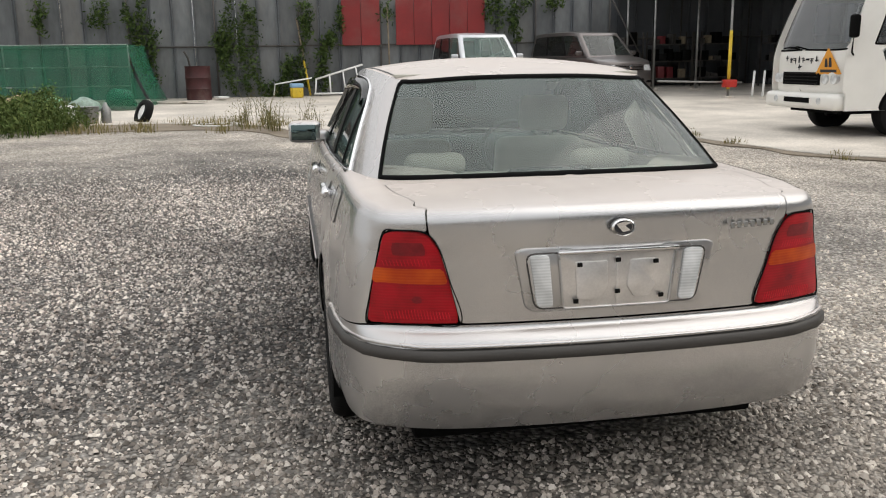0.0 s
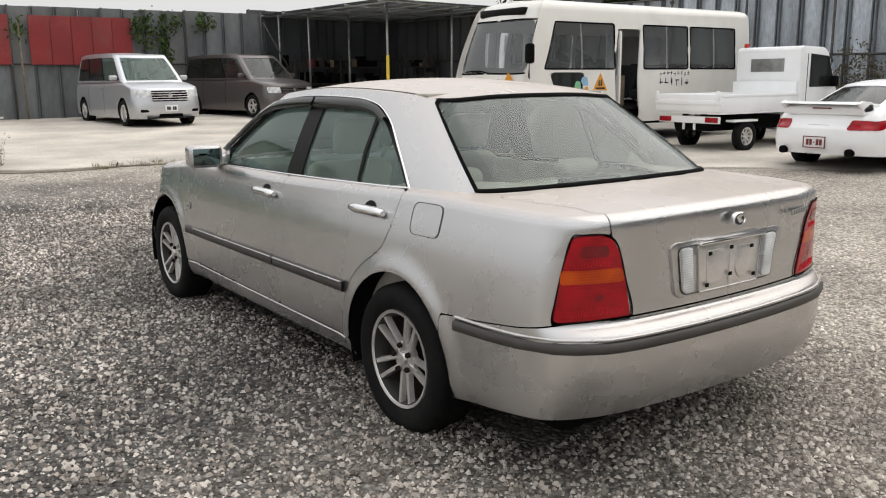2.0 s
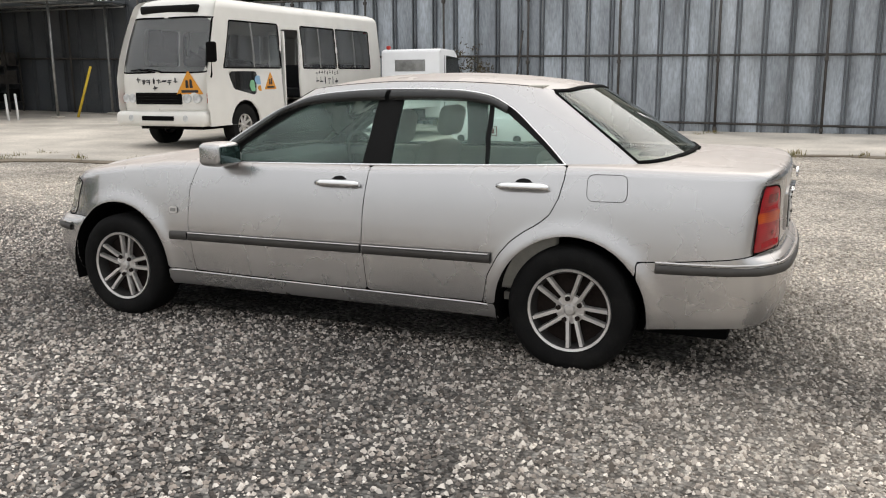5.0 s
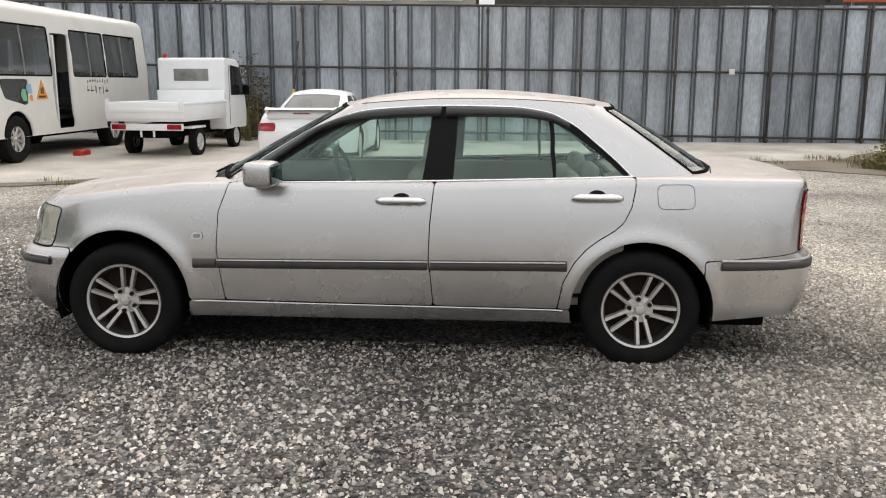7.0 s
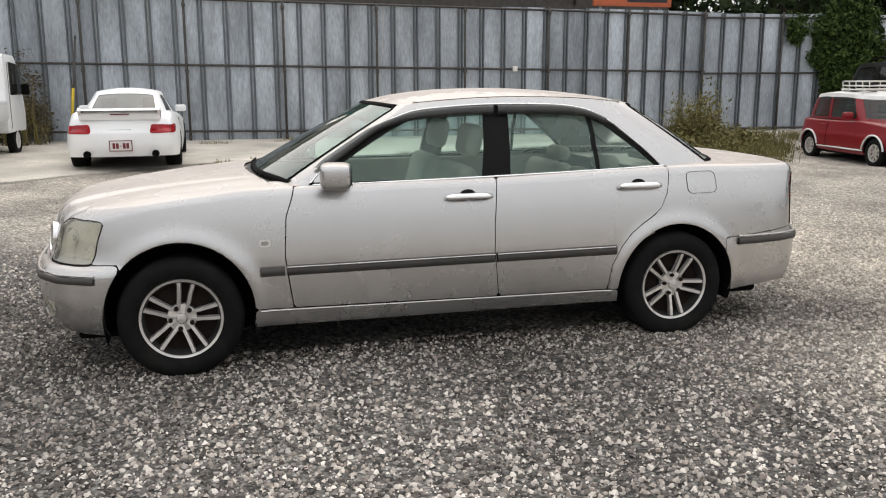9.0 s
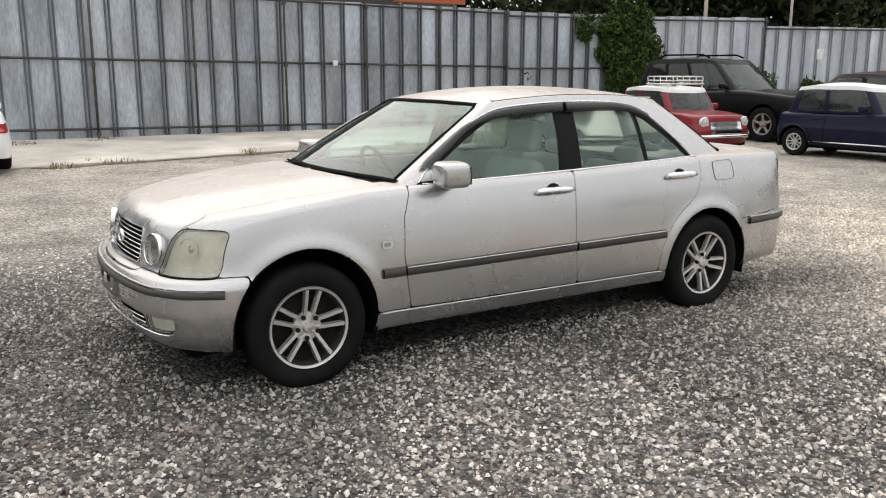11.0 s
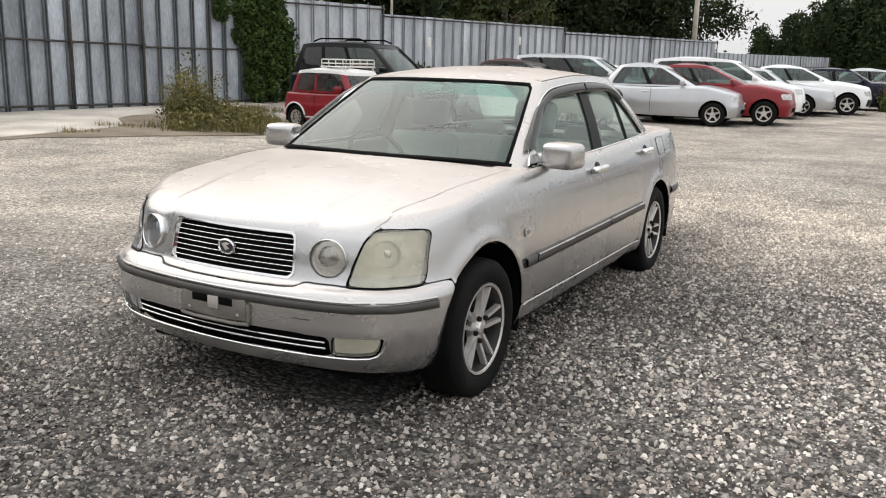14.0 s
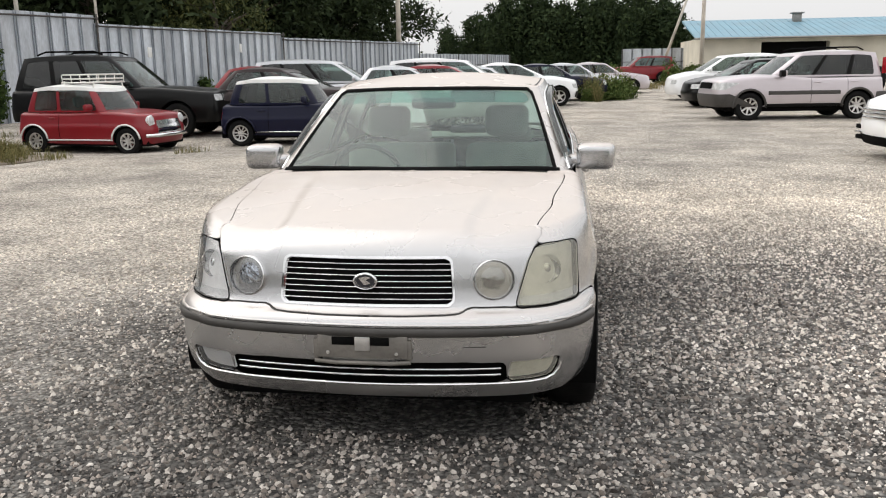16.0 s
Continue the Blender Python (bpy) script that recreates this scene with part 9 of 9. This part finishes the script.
weeds("low grass fringe along the broken apron", [(5.5, 8.3, 0.25), (5.6, 7.2, 0.3), (6.3, 5.4, 0.3), (9.9, 1.1, 0.4), (10.2, 0.2, 0.4), (10.4, -2.2, 0.4), (10.5, -3.5, 0.4), (10.7, -5.4, 0.5), (11.2, -6.6, 0.6), (14.3, 1.0, 0.5), (14.5, -0.4, 0.4)], 0.16, 8, 5, "dry_leaf", 0.045)
weeds("low bushy weeds at the end of the apron", [(9.9, -7.2, 0.6), (9.2, -7.4, 0.7), (8.6, -7.9, 0.6), (10.2, -8.4, 0.9), (9.2, -8.8, 0.8), (11.0, -9.4, 0.9), (11.6, -10.4, 0.9), (10.4, -10.2, 0.8), (12.6, -11.6, 0.9)], 0.36, 16, 6, "bush_leaf", 0.05)
weeds("tall yellowing shrub weeds by the fence", [(10.6, -8.0, 0.3), (10.35, -8.25, 0.3), (10.7, -8.55, 0.3), (11.0, -8.5, 0.4), (11.5, -9.2, 0.3)], 1.2, 30, 7, "bush_leaf", 0.05)
weeds("weeds under the parked cars", [(8.0, -8.6, 0.5), (9.2, -8.7, 0.5), (6.0, -9.6, 0.4), (10.4, -10.2, 0.8), (12.5, -12.5, 1.0)], 0.22, 10, 8, "bush_leaf", 0.05)
weeds("weeds along the far fence", [(13.2 - 0.19 * k, -18.5 - k, 0.6) for k in range(14)], 0.7, 4, 9, "bush_leaf", 0.06)
weeds("yellowing grass at the foot of the far cars", [(-2.9, -38, 1.0), (-4.6, -40, 1.0), (-7.0, -44, 1.5), (-9, -48, 1.5)], 0.5, 4, 10, "dry_leaf", 0.09)
weeds("tall seeding weeds among the far cars", [(-1.75, -27.4, 0.3), (-1.6, -27.9, 0.25), (-3.3, -33.6, 0.35), (-2.5, -29.2, 0.3)], 1.55, 14, 12, "bush_leaf", 0.09)
bush("green weeds grown up before the navy saloon", [(-2.5, -28.6, 0.55), (-3.0, -29.4, 0.5), (-2.2, -29.6, 0.5), (-1.7, -27.7, 0.35)], 0.85, 150, 0.06, 63)
bush("green weeds round the dark red off-roader", [(-6.9, -47.2, 0.7), (-8.0, -48.0, 0.8), (-3.4, -47.6, 0.8), (-9.4, -52, 1.0), (-3.0, -51, 1.0), (-10.2, -56, 0.8)], 1.1, 120, 0.09, 64)
weeds("brush against the steel fence behind the truck", [(14.3, 5.0, 0.4), (14.5, 5.8, 0.35)], 1.9, 16, 11, "dry_leaf", 0.06)


def creeper(label, strands, per, size, seed, name="creeper", along="x"):
    rng = random.Random(seed)
    cs = []
    for x, y, z0, z1, w in strands:
        for _ in range(max(1, round(w / 0.13))):
            z, o = z0 + rng.uniform(0, 0.3) * (z1 - z0), rng.uniform(-w, w)
            end = z1 - rng.uniform(0, 0.25) * (z1 - z0)
            while z < end:
                o = max(-w * 1.2, min(w * 1.2, o + rng.uniform(-0.09, 0.09)))
                b, k = rng.uniform(-0.1, 0.02), rng.uniform(0.04, 0.13)
                cs.append((x + o, y + b, z, k) if along == "x" else (x + b, y + o, z, k))
                z += rng.uniform(0.05, 0.17)
    return tagged(part(name, leaf_cloud(name, cs, per, size, "vine_leaf", 0.1, seed), "vine_leaf"), label, "creeper", kind="stuff")


creeper("ragged creeper hanging on the back wall", [(-8.0, 22.3, 2.3, 3.3, 0.3), (-5.1, 22.3, 0.4, 3.3, 0.38), (-2.75, 22.3, 0.3, 3.3, 0.2), (-2.0, 22.3, 0.3, 3.3, 0.25), (-3.0, 22.3, 1.6, 2.4, 0.4), (-1.0, 22.3, 0.4, 1.6, 0.4), (-0.2, 22.3, 0.4, 2.2, 0.4), (-0.35, 22.3, 1.8, 3.3, 0.22), (0.3, 22.3, 1.8, 2.4, 0.35),
         (0.55, 22.3, 2.3, 3.3, 0.12), (2.2, 22.3, 2.5, 3.3, 0.15), (5.6, 22.3, 2.3, 3.4, 0.3), (6.2, 22.3, 1.9, 3.4, 0.25), (-6.4, 22.3, 2.5, 3.3, 0.2), (-1.3, 22.3, 0.3, 0.8, 0.6), (7.0, 22.3, 3.0, 3.4, 0.7)], 22, 0.06, 21)
creeper("dense creeper climbing the steel fence", [(14.75, -14.85, 0.1, 3.4, 0.2), (14.7, -15.4, 0.1, 3.5, 0.28), (14.65, -15.95, 0.1, 3.5, 0.28), (14.5, -16.3, 0.2, 2.6, 0.2), (14.8, -14.4, 1.7, 3.2, 0.2), (14.85, -13.9, 2.4, 3.2, 0.2), (14.6, -15.1, 0.1, 3.5, 0.45), (14.5, -15.7, 0.1, 3.4, 0.45), (14.55, -15.3, 1.2, 3.7, 0.4)], 75, 0.065, 22, along="y")
creeper("small bushes behind the parked cars", [(13.0, -19.5, 0.2, 1.7, 0.4), (12.7, -21.5, 0.2, 1.4, 0.35), (12.2, -25, 0.2, 1.3, 0.4)], 50, 0.09, 23, "shrub")


def tree(h, r, seed, leaf="tree_leaf", n=70, per=130, size=0.2):
    """A trunk with limbs and an uneven crown of leaf clumps."""
    rng = random.Random(seed)
    root = empty("tree", pose(0, 0, -50), "dark green broadleaf tree behind the fence", "tree", "trees behind the fence")
    bm = tube([(0, 0, 0), (0.1, 0.05, h * 0.3), (0.0, 0.1, h * 0.6), (0.1, 0, h * 0.85)], [0.28, 0.22, 0.14, 0.05], 8)
    for k in range(7):
        a, z = rng.uniform(0, 6.28), h * rng.uniform(0.25, 0.7)
        e = Vector((math.cos(a) * r * 0.7, math.sin(a) * r * 0.7, z + h * 0.18))
        tube([(0, 0, z), e * 0.5 + Vector((0, 0, z * 0.5 + 0.1)), e], [0.1, 0.07, 0.02], 6, bm)
    part("trunk", bm, "bark", root)
    cs = []
    for _ in range(n):
        a, t = rng.uniform(0, 6.28), rng.random() ** 0.6
        z = h * rng.uniform(0.18, 1.0)
        k = math.sqrt(max(0.05, 1 - ((z / h - 0.52) / 0.52) ** 2))
        cs.append((math.cos(a) * r * t * k, math.sin(a) * r * t * k, z, rng.uniform(0.3, 0.7) * r / 3))
    part("crown", leaf_cloud("crown", cs, per, size, leaf, 0.5, seed), leaf, root)
    return root


def grove(proto, spots, seed):
    rng = random.Random(seed)
    for i, (x, y, k) in enumerate(spots):
        m = pose(x, y, ground_z(x, y) - 0.1, 0, 0, rng.uniform(0, 360)) @ Matrix.Diagonal((k, k, k * rng.uniform(0.85, 1.15), 1))
        if i == 0:
            proto.matrix_basis = m
        else:
            o = copy_thing(proto, m)
            o.matrix_basis = m


def grove_from(protos, spots, seed):
    for j, p in enumerate(protos):
        grove(p, spots[j :: len(protos)], seed + j)


t_protos = [tree(11, 4.2, 31), tree(9, 3.8, 32), tree(12, 4.6, 33)]
grove_from(t_protos, [(24, -20, 1.0), (22, -26, 1.0), (20, -31, 1.1), (25, -34, 1.2), (18.5, -36, 1.0), (17, -41, 1.0), (22, -42, 1.3), (15.5, -46, 0.95), (19, -49, 1.2), (14, -51, 0.85), (28, -27, 1.3), (13.0, -57, 0.9), (17, -56, 1.1), (26, -14, 0.9), (24, 12, 0.8), (25, 7.5, 0.7), (20.5, 19.5, 0.62), (21.5, 16.5, 0.66), (22.5, 14.2, 0.7)], 5)
small = tree(4.6, 2.1, 41, "olive_leaf", 40, 110, 0.11)
tagged(small, "olive green small tree behind the fence", "tree", "trees behind the fence")
grove(small, [(15.0, -33.0, 1.0), (14.2, -27.5, 0.75)], 2)


def bamboo(seed):
    rng = random.Random(seed)
    root = empty("bamboo_clump", pose(0, 0, -50), "dark green bamboo thicket at the yard's end", "bamboo", "bamboo thicket")
    bm, cs = bmesh.new(), []
    for _ in range(9):
        x, y, h = rng.uniform(-1.6, 1.6), rng.uniform(-1.6, 1.6), rng.uniform(6.0, 9.0)
        lx, ly = rng.uniform(-1, 1), rng.uniform(-1, 1)
        tube([(x, y, 0), (x + 0.2 * lx, y + 0.2 * ly, h * 0.5), (x + lx, y + ly, h * 0.95)], [0.05, 0.045, 0.015], 5, bm)
        for k in range(9):
            t = 0.12 + 0.88 * k / 8
            cs.append((x + lx * t * t, y + ly * t * t, h * t, 0.75 * (1.15 - 0.7 * t)))
    part("stems", bm, "leafdark", root)
    part("foliage", leaf_cloud("foliage", cs, 55, 0.26, "bamboo_leaf", 0.5, seed), "bamboo_leaf", root)
    return root


b_protos = [bamboo(51), bamboo(52), bamboo(53)]
rng_b = random.Random(9)
grove_from(b_protos, [(x, -76 - rng_b.uniform(0, 6), rng_b.uniform(0.62, 0.84) * min(1.0, 0.5 + 0.085 * (11.2 - x))) for x in np.linspace(11.2, -10.5, 27)] + [(x, -80, 0.8) for x in np.linspace(5.5, -9.5, 9)], 7)


# ---- distance ----
def warehouse():
    root = empty("warehouse", pose(-10.2, -60, ground_z(-9, -60)), "cream warehouse with pale blue metal roof and open bay", "warehouse")
    wall_t, xs = 2.85, [(-0.2, -4.3), (-8.95, -32)]
    for a, b in xs:
        part("wall", box(b, a, -12, 0, 0, wall_t), "creamwall", root)
    part("wall_above_bay", box(-8.95, -4.3, -0.3, 0, 2.5, wall_t), "creamwall", root)
    # near-black block set in the bay, in place of its shaded inside
    part("bay_depth", box(-8.94, -4.31, -8, -0.9, 0, wall_t - 0.02), "dark", root)
    for i in range(64):
        x = 0.4 - i * 0.52
        part("roof_sheet", extrude_poly([(0.7, wall_t - 0.1), (0.7, wall_t + 0.02), (-7, wall_t + 1.55), (-7, wall_t + 1.4)], "x", x, x - 0.49), "roofblue", root)
    part("gutter", tube([(0.5, 0.75, wall_t - 0.06), (-32, 0.75, wall_t - 0.06)], 0.07), "pipe", root)
    for x in (-8, -19):
        v = part("roof_vent", box(x - 0.3, x + 0.3, -6, -5.4, wall_t + 1.2, wall_t + 1.9, 0.05), "pipe", root)
        part("vent_cap", box(x - 0.45, x + 0.45, -6.15, -5.25, wall_t + 1.85, wall_t + 1.95, 0.03), "pipe", v)


warehouse()


def building(x, y, w, d, h, material, label, rz=0, windows=4):
    root = empty("building", ground_pose(x, y, rz), label, "building", "buildings beyond the fence")
    part("wall", box(-w / 2, w / 2, -d / 2, d / 2, 0, h), material, root)
    part("roof", box(-w / 2 - 0.3, w / 2 + 0.3, -d / 2 - 0.3, d / 2 + 0.3, h, h + 0.25, 0.03), "trim", root)
    part("fascia", box(-w / 2 - 0.32, w / 2 + 0.32, -d / 2 - 0.34, -d / 2 - 0.3, h - 0.05, h + 0.2), "wood", root)
    for i in range(windows):
        cx = -w / 2 + (i + 0.5) * w / windows
        f = part("window", box(cx - 0.7, cx + 0.7, -d / 2 - 0.04, -d / 2 + 0.02, h * 0.62, h * 0.62 + 1.0), "signwhite", root)
        part("pane", box(cx - 0.62, cx + 0.62, -d / 2 - 0.05, -d / 2 - 0.03, h * 0.62 + 0.07, h * 0.62 + 0.93), "glassdark", f)


building(26, 4.5, 9, 6, 6.2, "stone", "beige low building with dark eaves beyond the fence", -90)
building(26, -7.6, 14, 6, 6.6, "rust", "dark weathered low building beyond the fence", -90)
building(-16, 40, 9, 7, 9, "concrete", "grey block of flats far behind the wall", 0)
sg = empty("shop_sign", pose(19.5, -11.4, 3.9, 0, 0, -90), "orange red sign board with worn white lettering", "sign")
part("board", box(-1.3, 1.3, -0.05, 0.05, -0.25, 0.4, 0.01), "signred", sg)
part("sign_post", tube([(-1.0, 0.1, -3.9), (-1.0, 0.1, 0.3)], 0.05), "pipe", sg)
part("sign_post", tube([(1.0, 0.1, -3.9), (1.0, 0.1, 0.3)], 0.05), "pipe", sg)
part("text_bar", box(-0.7, 1.1, -0.06, -0.045, 0.08, 0.2), "signwhite", sg)
part("text_bar", box(-0.2, 1.15, -0.06, -0.045, -0.12, -0.02), "ink", sg)


def utility_pole(x, y, h, lean=0.0, arms=True, r=0.16):
    root = empty("utility_pole", ground_pose(x, y, 0), "grey concrete utility pole", "pole", "utility poles")
    part("shaft", tube([(0, 0, 0), (lean, 0, h)], [r, r * 0.65], 12), "concrete", root)
    if arms:
        part("crossarm", box(lean - 0.9, lean + 0.9, -0.05, 0.05, h - 0.7, h - 0.6), "pipe", root)


utility_pole(8.75, -44.0, 10)
utility_pole(-10.1, -58.0, 10)
utility_pole(-8.0, -66.0, 9, -3.0, False, 0.12)
utility_pole(16.4, -20.5, 7, 0, False, 0.08)
utility_pole(16.0, -24.5, 7, 0, False, 0.06)
for x, y, z in ((12.78, -21.5, 2.07), (11.95, -27.3, 2.3)):
    tagged(part("notice", box(-0.02, 0.02, -0.2, 0.2, -0.16, 0.16, 0.004), "signwhite", m=pose(x - 0.2, y, z, 0, 0, 12)), "small white notice on the fence", "notice", "fence notices")


# ---- loose stones, nearest the car ----
def pebbles():
    rng = np.random.default_rng(5)
    base_v = np.array([(1, 0, -0.1), (0.3, 0.95, -0.1), (-0.8, 0.6, -0.1), (-0.8, -0.6, -0.1), (0.3, -0.95, -0.1), (0.4, 0.06, 0.72), (-0.36, -0.08, 0.78)], float)
    faces = np.array([(4, 0, 5), (0, 1, 5), (1, 6, 5), (1, 2, 6), (2, 3, 6), (3, 4, 6), (4, 5, 6)])
    n = 960000
    xy = np.stack([rng.uniform(-8.0, 7.5, n), rng.uniform(-9.5, 11.5, n)], 1)
    out = np.maximum(np.maximum(-4.6 - xy[:, 0], xy[:, 0] - 1.0), np.maximum(-4.6 - xy[:, 1], xy[:, 1] - 4.9))
    chance = 0.92 * np.clip(1 - out / 6.8, 0.0, 1) ** 6.5
    hid = (np.abs(xy[:, 0]) < 0.55) & (np.abs(xy[:, 1]) < 1.9)
    xy = xy[(rng.random(n) < chance) & ~hid]
    n = len(xy)
    s = 0.0054 + 0.0125 * rng.random((n, 1)) ** 2.7
    V = base_v[None] * (1 + rng.normal(0, 0.11, (n, 7, 1))) * s[:, None] * np.stack([np.ones(n), rng.uniform(0.6, 1, n), rng.uniform(0.75, 1.25, n)], 1)[:, None]
    a = rng.uniform(0, 6.28, n)
    c, s_ = np.cos(a)[:, None], np.sin(a)[:, None]
    tilt = rng.normal(0, 0.35, (n, 1))
    V = np.stack([V[..., 0], V[..., 1] * np.cos(tilt) - V[..., 2] * np.sin(tilt), V[..., 1] * np.sin(tilt) + V[..., 2] * np.cos(tilt)], -1)
    V = np.stack([V[..., 0] * c - V[..., 1] * s_, V[..., 0] * s_ + V[..., 1] * c, V[..., 2]], -1)
    z = np.array([ground_z(x, y) + 0.012 * noise.noise((x * 0.9, y * 0.9, 3)) for x, y in xy])
    V += np.column_stack([xy, z + 0.002])[:, None]
    F = (np.arange(n)[:, None, None] * 7 + faces[None]).reshape(-1, 3)
    me = bpy.data.meshes.new("loose_stones")
    me.from_pydata(V.reshape(-1, 3).tolist(), [], F.tolist())
    me.polygons.foreach_set("use_smooth", [False] * len(F))
    m = bpy.data.materials.new("loose_stone")
    m.use_nodes = True
    nd, l = m.node_tree.nodes, m.node_tree.links
    g, r = nd.new("ShaderNodeNewGeometry"), nd.new("ShaderNodeValToRGB")
    e = r.color_ramp.elements
    e[0].color, e[1].color = (0.0282, 0.0253, 0.0235, 1), (0.865, 0.805, 0.739, 1)
    for p, col in ((0.14, (0.0846, 0.0724, 0.0635)), (0.28, (0.15, 0.14, 0.132)), (0.42, (0.263, 0.22, 0.188)), (0.55, (0.367, 0.342, 0.315)), (0.68, (0.489, 0.416, 0.357)), (0.8, (0.63, 0.579, 0.522)), (0.92, (0.79, 0.724, 0.652))):
        k = e.new(p)
        k.color = (*col, 1)
    l.new(g.outputs["Random Per Island"], r.inputs[0])
    # loose stones take the same painted shade and stains round the car
    shade_stain = nd.new("ShaderNodeHueSaturation")
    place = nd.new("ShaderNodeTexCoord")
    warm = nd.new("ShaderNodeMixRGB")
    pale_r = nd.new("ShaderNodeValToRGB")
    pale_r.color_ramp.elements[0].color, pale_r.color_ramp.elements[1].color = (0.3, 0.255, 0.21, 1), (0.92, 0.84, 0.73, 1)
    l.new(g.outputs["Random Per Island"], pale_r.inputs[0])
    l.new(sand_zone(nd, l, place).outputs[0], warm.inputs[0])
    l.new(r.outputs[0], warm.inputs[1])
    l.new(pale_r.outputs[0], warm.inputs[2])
    l.new(warm.outputs[0], shade_stain.inputs["Color"])
    l.new(shade_stain_mask(nd, l, place).outputs[0], shade_stain.inputs["Value"])
    l.new(shade_stain.outputs[0], nd["Principled BSDF"].inputs["Base Color"])
    nd["Principled BSDF"].inputs["Roughness"].default_value = 0.8
    me.materials.append(m)
    tagged(part("loose_stones", me, "gravel"), "loose grey and pale gravel stones", "gravel", kind="stuff")


pebbles()
